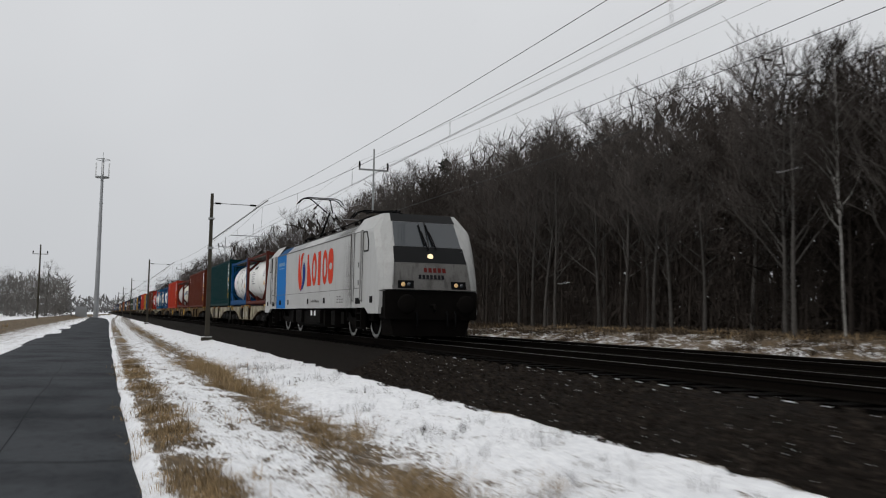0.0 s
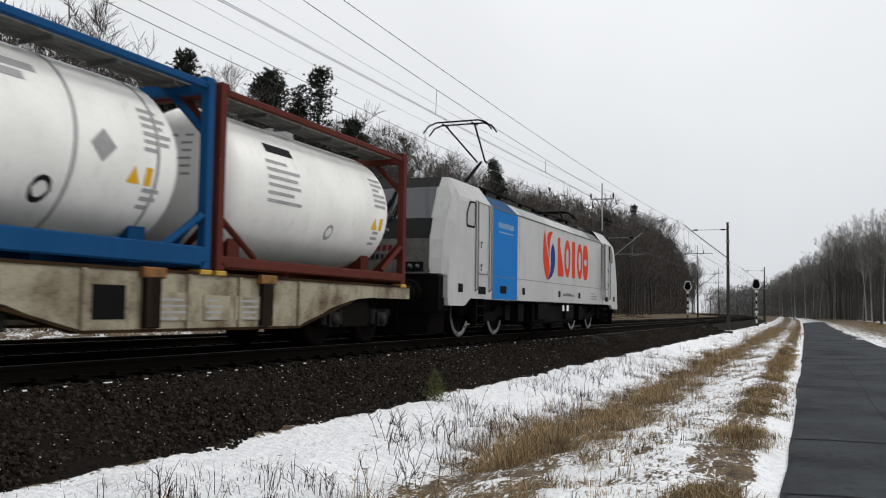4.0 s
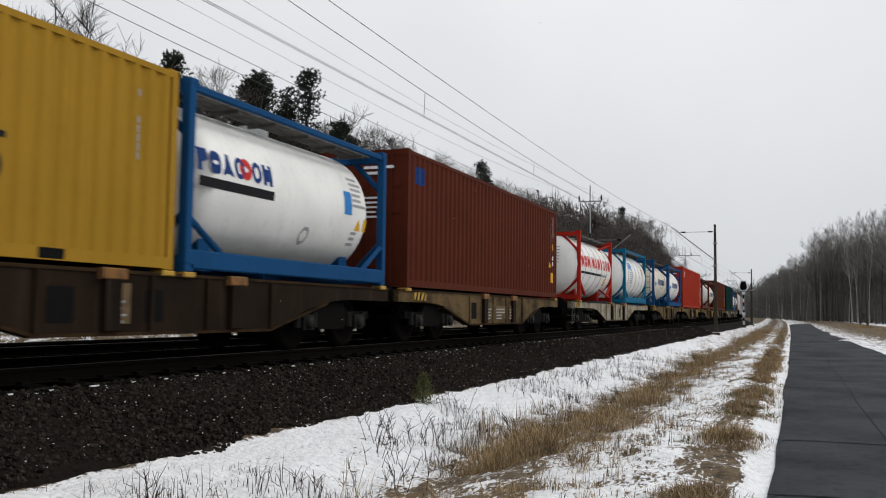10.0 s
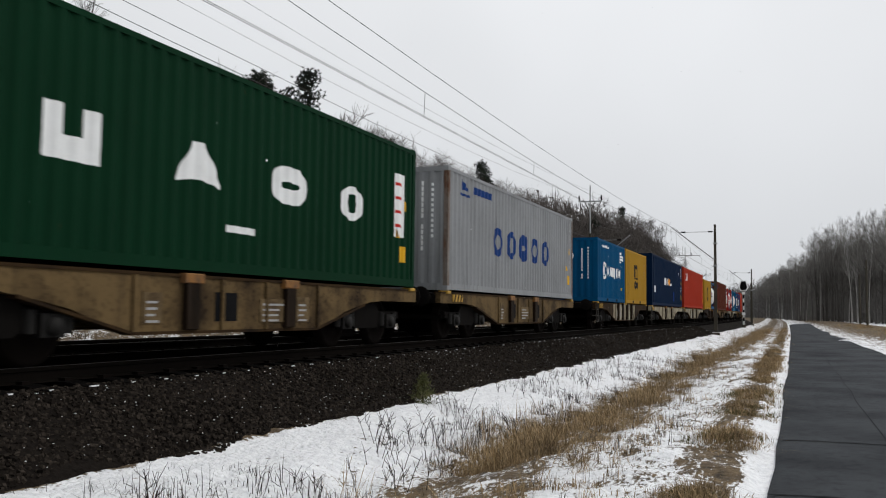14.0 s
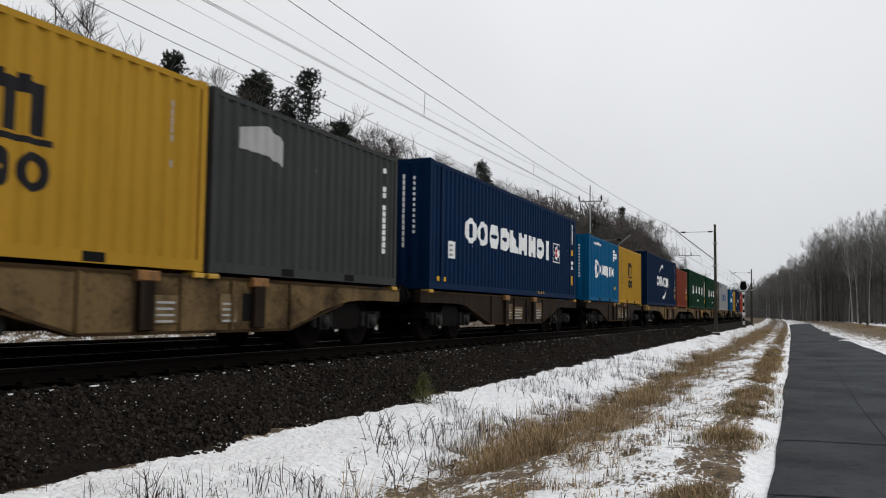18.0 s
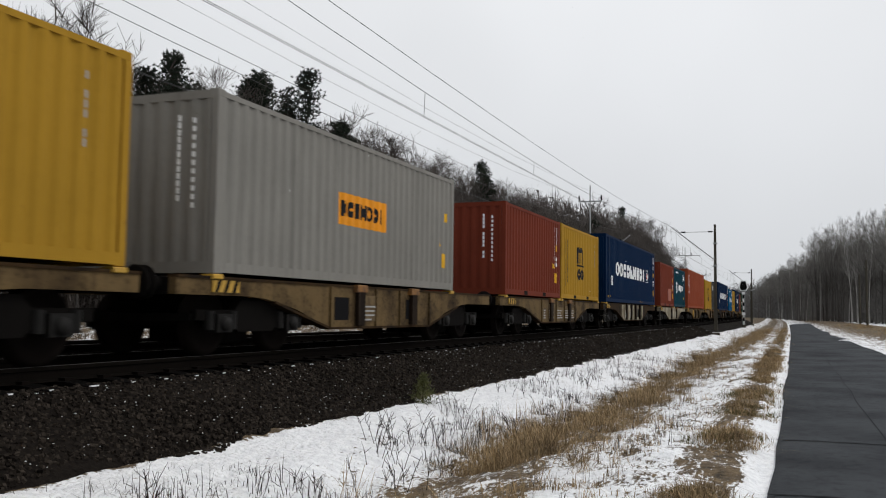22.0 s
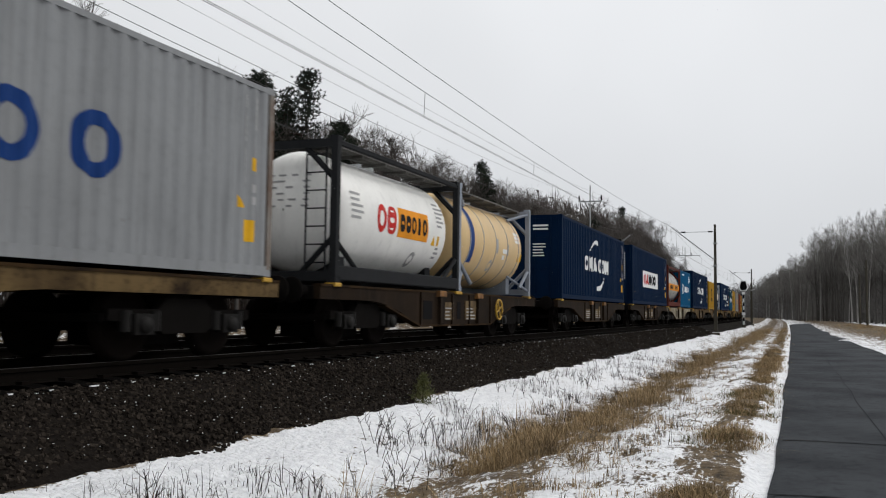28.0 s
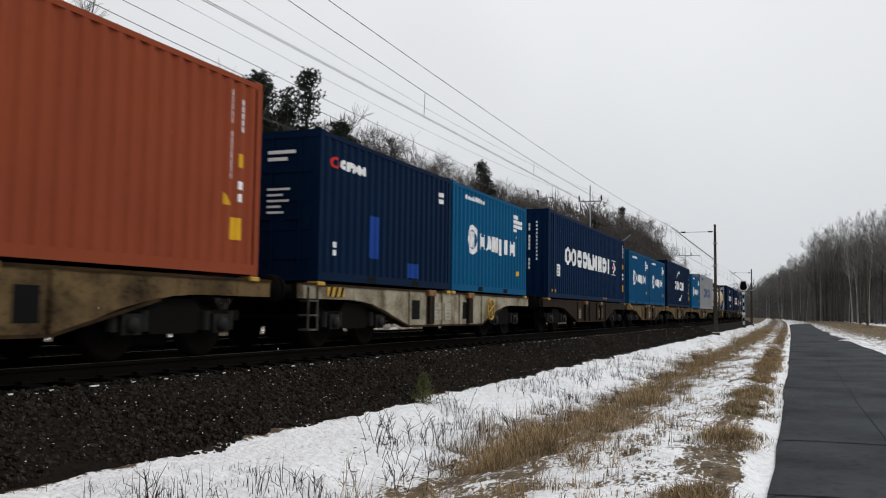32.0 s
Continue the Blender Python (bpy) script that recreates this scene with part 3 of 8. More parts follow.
def build_stones():
    """Loose crushed stone on the near shoulder and between the rails."""
    rng = np.random.default_rng(12)
    n = 90000
    x = rng.uniform(-22, 40, n)
    x[36000:55000] = rng.uniform(-40, -8, 19000)
    x[55000:] = 17 + 55 * rng.random(35000) ** 1.5
    x[:36000] = rng.uniform(-9, 19, 36000)
    y = 5.75 + rng.beta(1.1, 1.1, n) * 1.75
    edge = 5.95 + 0.16 * vnoise(x, y * 0, 1.3, 51) + 0.10 * vnoise(x, y * 0, 0.35, 52)
    keep = y > edge
    x, y = x[keep], y[keep]
    n = len(x)
    z = ballast_z(y) + rng.uniform(-0.012, 0.02, n)
    z = np.maximum(z, ground_z(x, y) + 0.0)
    r = rng.uniform(0.011, 0.027, n)
    cube = np.array([(a, b, c) for a in (-1, 1) for b in (-1, 1) for c in (-1, 1)], float)
    faces = np.array([(0, 1, 3, 2), (4, 6, 7, 5), (0, 4, 5, 1), (2, 3, 7, 6), (0, 2, 6, 4), (1, 5, 7, 3)])
    v = cube[None] * rng.uniform(0.5, 1.0, (n, 8, 3)) * r[:, None, None]
    a, b = rng.uniform(0, 6.28, n), rng.uniform(-0.8, 0.8, n)
    ca, sa, cb, sb = np.cos(a), np.sin(a), np.cos(b), np.sin(b)
    rot = np.stack([np.stack([ca, -sa * cb, sa * sb], -1), np.stack([sa, ca * cb, -ca * sb], -1), np.stack([0 * a, sb, cb], -1)], -2)
    v = np.einsum("nij,nkj->nki", rot, v) + np.stack([x, y, z], -1)[:, None]
    f = (faces[None] + 8 * np.arange(n)[:, None, None]).reshape(-1, 4)
    snowy = rng.random(n) < 0.028
    for nm, sel, mat in (("ballast_stones", ~snowy, M["stone"]), ("snow_dusted_stones", snowy, M["snow"])):
        vs = v[sel].copy()
        if mat is M["snow"]:
            c = vs.mean(1, keepdims=True)
            vs = c + (vs - c) * np.array([0.42, 0.42, 0.2]) + np.array([0, 0, 0.016])
        k = len(vs)
        me = bpy.data.meshes.new(nm)
        me.from_pydata(vs.reshape(-1, 3).tolist(), [], (faces[None] + 8 * np.arange(k)[:, None, None]).reshape(-1, 4).tolist())
        me.materials.append(mat)
        tagged(new(nm, me), "loose dark crushed stones on the track shoulder" if mat is M["stone"] else "specks of snow lying between ballast stones", "stones", kind="stuff")


build_stones()


# ---- catenary ----
CONTACT, FEEDER = EYE + 4.89, EYE + 6.60


def build_mast(x, near):
    s = 1 if near else -1
    y = 5.72 if near else 15.35
    base = 0.02
    top = 8.45 if near else 11.8
    ob = thing("catenary_mast", pose(x, y + float(bend_y(x)), base), "weathered concrete railway mast with steel cantilever" if near else "slim railway mast with cross arm on top", "mast", "masts along the railway")
    g = Geo()
    hb, ht = 0.125, 0.08
    H = 8.4 if near else 7.9
    up = 0.5 if near else 0.0
    v = [(-hb, -hb, 0), (hb, -hb, 0), (hb, hb, 0), (-hb, hb, 0), (-ht, -ht, H), (ht, -ht, H), (ht, ht, H), (-ht, ht, H)]
    g.add(v, [(0, 1, 5, 4), (1, 2, 6, 5), (2, 3, 7, 6), (3, 0, 4, 7), (4, 5, 6, 7)])
    part("post", g, M["concrete"], ob)
    part("footing", Geo().bevel_box(-0.3, 0.3, -0.3, 0.3, -0.3, 0.16, 0.05), M["concrete"], ob, "concrete footing capped with snow")
    part("snow_cap", Geo().bevel_box(-0.27, 0.27, -0.27, 0.27, 0.155, 0.20, 0.03), M["snow"], ob)
    ys = s * 3.2
    part("cantilever_strut", Geo().tube([(0, s * 0.12, 5.25 + up), (0, ys, 7.72 + up)], 0.045, 6), M["galv"], ob)
    part("top_tie", Geo().tube([(0, s * 0.1, 7.35 + up), (0, s * 2.7, 7.35 + up)], 0.022, 5), M["galv"], ob)
    for yy in (0.35, 2.35):
        g = Geo()
        g.tube([(0, s * (yy - 0.16), 7.35 + up), (0, s * (yy + 0.16), 7.35 + up)], 0.055, 8)
        part("insulator", g, M["under"], ob)
    g = Geo().tube([(0, s * 1.1, 6.05), (0, s * 3.3, 6.05)], 0.025, 5)
    g.tube([(0, s * 2.2, 6.05), (0, s * 2.2, 5.85), (0, s * 3.0, CONTACT - 0.45)], 0.016, 5)
    g.tube([(0, s * 2.4, 6.05), (0, s * 2.4, 6.75)], 0.016, 5)
    part("steady_arm", g, M["galv"], ob)
    part("band", Geo().box(-0.16, 0.16, -0.16, 0.16, 6.9, 7.0), M["galv"], ob)
    part("clamp", Geo().box(-0.15, 0.15, -0.15, 0.15, 5.18, 5.32), M["galv"], ob)
    if not near:
        part("mast_extension", Geo().tube([(0, 0, 7.7), (0, 0, top)], [0.07, 0.05], 6), M["galv"], ob)
        arm = part("cross_arm", Geo().bevel_box(-0.05, 0.05, -0.95, 0.95, 10.45, 10.55, 0.01), M["galv"], ob)
        for yy in (-0.9, 0.9):
            part("pin_insulator", Geo().tube([(0, yy, 10.55), (0, yy, 10.75), (0, yy, 11.0)], [0.03, 0.075, 0.04], 8), M["under"], arm)
    else:
        part("number_plate", Geo().box(-0.09, 0.09, -0.13, -0.115, 4.3, 4.45), M["grey_ink"], ob)
    return ob


for mx in MAST_X:
    build_mast(mx, True)
    build_mast(mx, False)


def build_wires():
    for t, yc in enumerate(TRACK_Y):
        s = 1 if t == 0 else -1
        run = thing("overhead_line", None, "contact and carrier wires of the overhead line", "overhead line", "overhead lines")
        contact, carrier, feeder = [], [], []
        for i, x in enumerate(MAST_X[:-1]):
            for k in range(14):
                u = k / 14
                xx = x + 70 * u
                zig = 0.07 * (1 - 2 * u) * (1 if i % 2 else -1)
                contact.append((xx, yc + zig, CONTACT))
                carrier.append((xx, yc + zig * 0.3, CONTACT + (0.44, 0.66)[t] + (0.97, 0.85)[t] * (2 * u - 1) ** 2))
                feeder.append((xx, yc, FEEDER - 0.60 * (1 - (2 * u - 1) ** 2)))
        contact, carrier, feeder = [[(x, y + float(bend_y(x)), z) for x, y, z in w] for w in (contact, carrier, feeder)]
        for off in (-0.03, 0.03):
            part("contact_wire", Geo().tube([(x, y + off, z) for x, y, z in contact], 0.0065, 4, False), M["wire"], run)
        part("carrier_wire", Geo().tube(carrier, 0.0085, 4, False), M["wire"], run)
        part("feeder_wire", Geo().tube(feeder, (0.009, 0.008)[t], 4, False), M["wire"], run)
        for j in range(20, len(contact) - 30):
            if j % 2 == 0 and -170 < contact[j][0] < 260:
                part("dropper", Geo().tube([contact[j], carrier[j]], 0.007, 4, False), M["wire"], run)
    run = thing("power_line", None, "thin power wires on the far mast tops", "power line")
    for yy in (14.45, 16.25):
        pts = []
        for x in MAST_X[:-1]:
            for k in range(8):
                u = k / 8
                pts.append((x + 70 * u, yy + float(bend_y(x + 70 * u)), 11.0 - 0.9 * (1 - (2 * u - 1) ** 2)))
        part("power_wire", Geo().tube(pts, 0.006, 4, False), M["wire"], run)


build_wires()


# ---- containers ----
HALF = 1.219                    # half a container's width
PITCH, DEEP = 0.278, 0.036      # corrugation


def wave(u):
    """Depth of the corrugated wall behind its outer face at u metres along it."""
    u = (u % PITCH) / PITCH
    if u < 0.25:
        return 0.0
    if u < 0.5:
        return DEEP * (u - 0.25) * 4
    if u < 0.75:
        return DEEP
    return DEEP * (1 - u) * 4


def wave_breaks(a, b):
    k0 = math.floor(a / (PITCH / 4))
    pts = [a] + [k * PITCH / 4 for k in range(k0, math.ceil(b / (PITCH / 4)) + 1) if a + 1e-6 < k * PITCH / 4 < b - 1e-6] + [b]
    return pts


def corrugated(g, a, b, z0, z1, y, out):
    """A corrugated wall along x at y, outer face towards out."""
    us = wave_breaks(a, b)
    v = []
    for u in us:
        yy = y - out * wave(u)
        v += [(u, yy, z0), (u, yy, z1)]
    f = [(2 * i, 2 * i + 2, 2 * i + 3, 2 * i + 1) for i in range(len(us) - 1)]
    g.add(v, f if out < 0 else [q[::-1] for q in f])


def corrugated_end(g, x, z0, z1, out):
    us = wave_breaks(-1.10, 1.10)
    v = []
    for u in us:
        xx = x - out * wave(u)
        v += [(xx, u, z0), (xx, u, z1)]
    f = [(2 * i, 2 * i + 2, 2 * i + 3, 2 * i + 1) for i in range(len(us) - 1)]
    g.add(v, f if out > 0 else [q[::-1] for q in f])


def lettering(words, size, mat):
    """Readable words as a thin flat mesh."""
    cu = bpy.data.curves.new("lettering", "FONT")
    cu.body, cu.size, cu.extrude = words, size, 0.001
    tmp = bpy.data.objects.new("lettering", cu)
    scene.collection.objects.link(tmp)
    me = bpy.data.meshes.new_from_object(tmp.evaluated_get(bpy.context.evaluated_depsgraph_get()))
    bpy.data.objects.remove(tmp)
    me.materials.clear()
    me.materials.append(mat)
    return me


def on_wall(g, quads, flat=None, lift=0.0):
    """Lays shapes (x0, low0, high0, x1, low1, high1) as paint on the near wall, following its corrugation (or a flat wall at y = flat)."""
    for x0, l0, h0, x1, l1, h1 in quads:
        us = wave_breaks(x0, x1) if flat is None else [x0, x1]
        v = []
        for u in us:
            t = (u - x0) / (x1 - x0)
            yy = (-HALF + wave(u) - 0.003 - lift) if flat is None else flat
            v += [(u, yy, l0 + (l1 - l0) * t), (u, yy, h0 + (h1 - h0) * t)]
        g.add(v, [(2 * i, 2 * i + 2, 2 * i + 3, 2 * i + 1) for i in range(len(us) - 1)])


# plain shapes that stand for the painted marks, in a unit cell
def oval_marks(wide, high, bulge=2.0):
    """A rounded mark with an opening, in a unit cell, as upright slices."""
    us = sorted({round(0.5 + sg * d, 4) for sg in (-1, 1) for d in (0.0, wide * 0.35, wide * 0.65, wide * 0.88, wide, 0.32, 0.38, 0.43, 0.465, 0.488, 0.5)})
    tall = lambda u: 0.5 * max(1 - abs(2 * u - 1) ** bulge, 0.0) ** (1 / bulge) + 0.002
    gap = lambda u: high * max(1 - (abs(u - 0.5) / wide) ** 2, 0.0) ** 0.5
    out = []
    for u0, u1 in zip(us, us[1:]):
        for sg in (-1, 1):
            p = [sorted((0.5 + sg * gap(u), 0.5 + sg * tall(u))) for u in (u0, u1)]
            out.append((u0, p[0][0], p[0][1], u1, p[1][0], p[1][1]))
    return out


SHAPES = {
    "0": oval_marks(0.24, 0.28),                                                                                  # oval ring
    "1": [(0, 0, 1, 0.36, 0, 1), (0.36, 0.20, 0.80, 0.64, 0.20, 0.80), (0.64, 0, 1, 1, 0, 1)],                    # notched block
    "2": [(0, 0, 1, 0.42, 0, 1), (0.42, 0.35, 1, 0.95, 0.55, 1)],                                                 # tapered block
    "3": oval_marks(0.28, 0.10, 3.0),                                                                             # rounded block with a slot
    "4": [(0.2, 0, 1, 0.75, 0, 1)],                                                                               # narrow block
    "5": [(0, 0, 0.10, 0.38, 0.12, 1.0), (0.38, 0.12, 1.0, 0.62, 0.12, 1.0), (0.62, 0.12, 1.0, 1, 0, 0.10)],      # peaked wedge
    "6": [(0.2, 0, 1, 0.8, 0, 1)],                                                                                # bar
    "7": [(0, 0, 1, 0.3, 0, 1), (0.3, 0.2, 0.9, 0.7, 0.2, 0.9), (0.7, 0, 1, 1, 0, 1)],                            # broad block
    "8": [(0.04, 0, 1, 0.40, 0, 1), (0.40, 0, 0.80, 0.96, 0, 0.16)],                                              # ramp
    "a": [(0, 0, 1, 0.32, 0, 1), (0.32, 0, 0.45, 0.68, 0, 0.45), (0.68, 0, 1, 1, 0, 1)],                          # block with a cut
}


def cells(row, x, z, w, h, gap):
    """A row of plain marks starting at x, with its foot at z."""
    out = []
    for ch in row:
        if ch == " ":
            x += w * 0.6
            continue
        ww = w * (0.5 if ch == "i" else 1.0)
        out += [(x + a * ww, z + b * h, z + c * h, x + d * ww, z + e * h, z + k * h) for a, b, c, d, e, k in SHAPES[ch]]
        x += ww + gap
    return out


def ring(cx, cz, r0, r1, n=20, squash=1.0):
    """A ring (or, with r0 = 0, a disc) as upright slices."""
    out = []
    xs = [-r1 + 2 * r1 * k / n for k in range(n + 1)]
    for a, b in zip(xs, xs[1:]):
        ha, hb = math.sqrt(max(r1 * r1 - a * a, 0)), math.sqrt(max(r1 * r1 - b * b, 0))
        ia, ib = math.sqrt(max(r0 * r0 - a * a, 0)), math.sqrt(max(r0 * r0 - b * b, 0))
        for s in (1, -1):
            if s > 0:
                out.append((cx + a * squash, cz + ia, cz + ha, cx + b * squash, cz + ib, cz + hb))
            else:
                out.append((cx + a * squash, cz - ha, cz - ia, cx + b * squash, cz - hb, cz - ib))
    return out


def arc_band(x0, x1, z0, rise, thick, n=10, sign=1):
    """A curved brush-like band that thins out to one end."""
    out = []
    for k in range(n):
        a, b = k / n, (k + 1) / n
        f = lambda t: z0 + rise * math.sin(t * math.pi * 0.62) * sign
        w = lambda t: thick * (0.25 + 0.75 * (t if sign > 0 else 1 - t))
        out.append((x0 + (x1 - x0) * a, f(a) - w(a) / 2, f(a) + w(a) / 2, x0 + (x1 - x0) * b, f(b) - w(b) / 2, f(b) + w(b) / 2))
    return out


def bars(x, z, rows, w, h, gap, rng):
    """Small print as plain bars."""
    out = []
    for k in range(rows):
        out.append((x, z - k * (h + gap) - h, z - k * (h + gap), x + w * rng.uniform(0.55, 1.0), z - k * (h + gap) - h, z - k * (h + gap)))
    return out


def upright_bars(x, z0, z1, n, w, rng):
    """A column of small print running down the wall."""
    out = []
    h = (z1 - z0) / n
    for k in range(n):
        if rng.random() < 0.88:
            out.append((x, z0 + k * h + h * 0.18, z0 + (k + 1) * h, x + w, z0 + k * h + h * 0.18, z0 + (k + 1) * h))
    return out


def clusters(quads):
    """Shapes that touch form one mark; marks under a hand's size stay together as small print."""
    groups = []
    for q in quads:
        hit = [g for g in groups if any(q[0] <= o[3] + 1e-4 and o[0] <= q[3] + 1e-4 and min(q[1], q[4]) <= max(o[2], o[5]) + 1e-4 and min(o[1], o[4]) <= max(q[2], q[5]) + 1e-4 for o in g)]
        for g in hit:
            groups.remove(g)
        groups.append(sum(hit, []) + [q])
    big, small = [], []
    for g in groups:
        w = max(q[3] for q in g) - min(q[0] for q in g)
        h = max(max(q[2], q[5]) for q in g) - min(min(q[1], q[4]) for q in g)
        if w * h > 0.055:
            big.append(g)
        else:
            small += g
    return big, small


M["rusty_post"] = material("rust_streaked_post", (0.20, 0.19, 0.175), 0.7, dark=(0.085, 0.040, 0.020), scale=2.5, amount=1.0, stretch=(1, 1, 0.4), spec=0.08)
CASTING = Geo().bevel_box(-0.089, 0.089, -0.081, 0.081, 0, 0.118, 0.012).mesh("corner_casting", M["galv"])


def make_container(front, feet, high, mat, label, marks, doors=True, posts45=False, seed=1, patches=()):
    """A corrugated steel box. front: the place of its front end at t = 0; the near wall is at y = -HALF."""
    L = {20: 6.058, 30: 9.125, 40: 12.192, 45: 13.716}[feet]
    H = 2.896 if high else 2.591
    rng = random.Random(seed)
    ob = thing("shipping_container", None, label, "container", "containers on the train")
    a, b = -L / 2, L / 2
    for y, out in ((-HALF, -1), (HALF, 1)):
        g = Geo()
        corrugated(g, a + 0.08, b - 0.08, 0.16, H - 0.10, y, out)
        part("corrugated_side", g, mat, ob)
    for x, out in ((a, -1), (b, 1)):
        if out > 0 or not doors:
            g = Geo()
            corrugated_end(g, x, 0.16, H - 0.10, out)
            wall = part("corrugated_end", g, mat, ob)
            if out < 0:
                # number column and round mark on the closed end
                g = Geo()
                for x0, l0, h0, x1, l1, h1 in upright_bars(0.55, 0.9, H - 0.35, 13, 0.055, rng):
                    g.add([(a - 0.006, -x0, l0), (a - 0.006, -x1, l1), (a - 0.006, -x1, h1), (a - 0.006, -x0, h0)], [(0, 1, 2, 3)])
                tagged(part("end_print", g, M["white"], wall), kind="stuff")
                if marks is marks_wide:
                    part("lock_bar", Geo().bevel_box(a - 0.05, a - 0.005, -0.15, 1.12, 1.38, 1.47, 0.01), M["yellow"], wall, "orange-yellow bar across the end wall")
                    part("end_plate", Geo().box(a - 0.012, a - 0.004, -0.05, 0.16, 0.62, 1.0), M["white"], wall)
                if marks is marks_ringed:
                    for r0, r1 in ((0.27, 0.36),):
                        g = Geo()
                        for x0, l0, h0, x1, l1, h1 in ring(-0.12, H * 0.71, r0, r1, 8) + [(-0.24, H * 0.71 - 0.17, H * 0.71 + 0.17, -0.17, H * 0.71 - 0.17, H * 0.71 + 0.17), (-0.07, H * 0.71 - 0.17, H * 0.71 + 0.17, 0.0, H * 0.71 - 0.17, H * 0.71 + 0.17), (-0.17, H * 0.71 - 0.04, H * 0.71 + 0.04, -0.07, H * 0.71 - 0.04, H * 0.71 + 0.04)]:
                            g.add([(a - 0.006, -x0, l0), (a - 0.006, -x1, l1), (a - 0.006, -x1, h1), (a - 0.006, -x0, h0)], [(0, 1, 2, 3)])
                        part("ring_mark", g.weld(), M["white"], wall)
    for y0, y1 in ((-HALF - 0.001, -HALF + 0.11), (HALF - 0.11, HALF + 0.001)):
        for x0, x1 in ((a, a + 0.12), (b - 0.12, b)):
            part("corner_post", Geo().box(x0, x1, y0, y1, 0.11, H - 0.11), M["rusty_post"] if marks is marks_blue_rings else mat, ob)
    if posts45:
        for c in (a + 0.76, b - 0.76):
            part("lifting_post", Geo().box(c - 0.09, c + 0.09, -HALF - 0.004, -HALF + 0.06, 0.11, H - 0.06), mat, ob)
    for s in (-1, 1):
        y0, y1 = sorted((s * (HALF + 0.001), s * (HALF - 0.06)))
        part("top_rail", Geo().box(a + 0.12, b - 0.12, y0, y1, H - 0.105, H - 0.03), mat, ob)
        part("bottom_rail", Geo().box(a + 0.12, b - 0.12, y0, y1, 0.02, 0.165), mat, ob)
    for x0, x1 in ((a + 0.002, a + 0.1), (b - 0.1, b - 0.002)):
        part("header", Geo().box(x0, x1, -HALF + 0.1, HALF - 0.1, H - 0.13, H - 0.01), mat, ob)
        part("sill", Geo().box(x0, x1, -HALF + 0.1, HALF - 0.1, 0.01, 0.17), mat, ob)
    part("roof", Geo().box(a + 0.1, b - 0.1, -HALF + 0.05, HALF - 0.05, H - 0.05, H - 0.02), mat, ob)
    part("floor", Geo().box(a + 0.1, b - 0.1, -HALF + 0.06, HALF - 0.06, 0.06, 0.12), M["under"], ob)
    if feet == 20:
        for c in (-1.03, 1.03):
            part("fork_pocket", Geo().box(c - 0.18, c + 0.18, -HALF - 0.003, -HALF + 0.3, 0.035, 0.15), M["black"], ob)
    for x in (a + 0.089, b - 0.089):
        for y in (-HALF + 0.081, HALF - 0.081):
            for z in (0, H - 0.118):
                c = part("corner_casting", None, None, ob, m=pose(x, y, z), shared=CASTING)
                c.material_slots[0].link = "OBJECT" if len(c.material_slots) else "DATA"
                if len(c.material_slots):
                    c.material_slots[0].material = mat
    if doors:
        for y0, y1 in ((-1.10, -0.005), (0.005, 1.10)):
            g = Geo().box(a + 0.02, a + 0.06, y0, y1, 0.17, H - 0.13)
            door = part("door", g, mat, ob)
            for zz in (0.5, 1.0, 1.5, 2.0):
                part("door_panel", Geo().box(a + 0.004, a + 0.019, y0 + 0.06, y1 - 0.06, zz * H / 2.6 - 0.13, zz * H / 2.6 + 0.13), mat, door)
            for yy in (y0 + 0.27, y1 - 0.27):
                g = Geo().tube([(a - 0.012, yy, 0.1), (a - 0.012, yy, H - 0.08)], 0.02, 6)
                g.box(a - 0.03, a - 0.01, yy - 0.02, yy + 0.26, 1.05, 1.09)
                part("lock_rod", g, mat, door)
        g = Geo()
        q = bars(0.2, H - 0.35, 2, 0.7, 0.06, 0.06, rng) + bars(0.2, H - 1.0, 5, 0.5, 0.04, 0.06, rng) + bars(-0.9, H - 1.05, 3, 0.4, 0.04, 0.06, rng)
        for y0, l, h, y1, _, _ in q:
            g.add([(a - 0.034, -y0, l), (a - 0.034, -y1, l), (a - 0.034, -y1, h), (a - 0.034, -y0, h)], [(0, 1, 2, 3)])
        tagged(part("door_print", g, M["white"], ob), kind="stuff")
    else:
        g = Geo()
        for z0 in range(11):
            zz = H - 0.4 - z0 * 0.12
            g.box(a - 0.003, a + 0.036, -0.85, -0.80, zz - 0.07, zz)
        part("end_print", g, M["white"], ob)
    for mat_key, quads in marks(L, H, rng):
        lift = 0.004 if mat_key in ("red_ink", "grey_ink", "blue_ink") else 0.0
        big, small = clusters(quads)
        for q in big:
            g = Geo()
            on_wall(g, q, lift=lift)
            part("painted_mark", g.weld(), M[mat_key], ob)
        if small:
            g = Geo()
            on_wall(g, small, lift=lift)
            tagged(part("small_print", g, M[mat_key], ob), kind="stuff")
    if marks is marks_sign:
        g = Geo()
        on_wall(g, cells("1341034", -0.9, 1.18, 0.2, 0.28, 0.05), lift=0.004)
        part("sign_marks", g, M["dark_ink"], ob)
    if marks is marks_board:
        for key, row, x in (("red_ink", "05", -2.6), ("dark_ink", "103", -0.9)):
            g = Geo()
            on_wall(g, cells(row, x, 1.08, 0.72, 0.55, 0.1), lift=0.004)
            part("sign_marks", g, M[key], ob)
    if marks is marks_arcs_words:
        for words, x, z, size in (("eco container", 2.27, 0.93, 0.34), ("bamboo flooring", 2.46, 0.56, 0.30)):
            part("lettering", None, None, ob, shared=lettering(words, size, M["white"]), m=pose(x, -HALF - 0.004, z, 90, 0, 0))
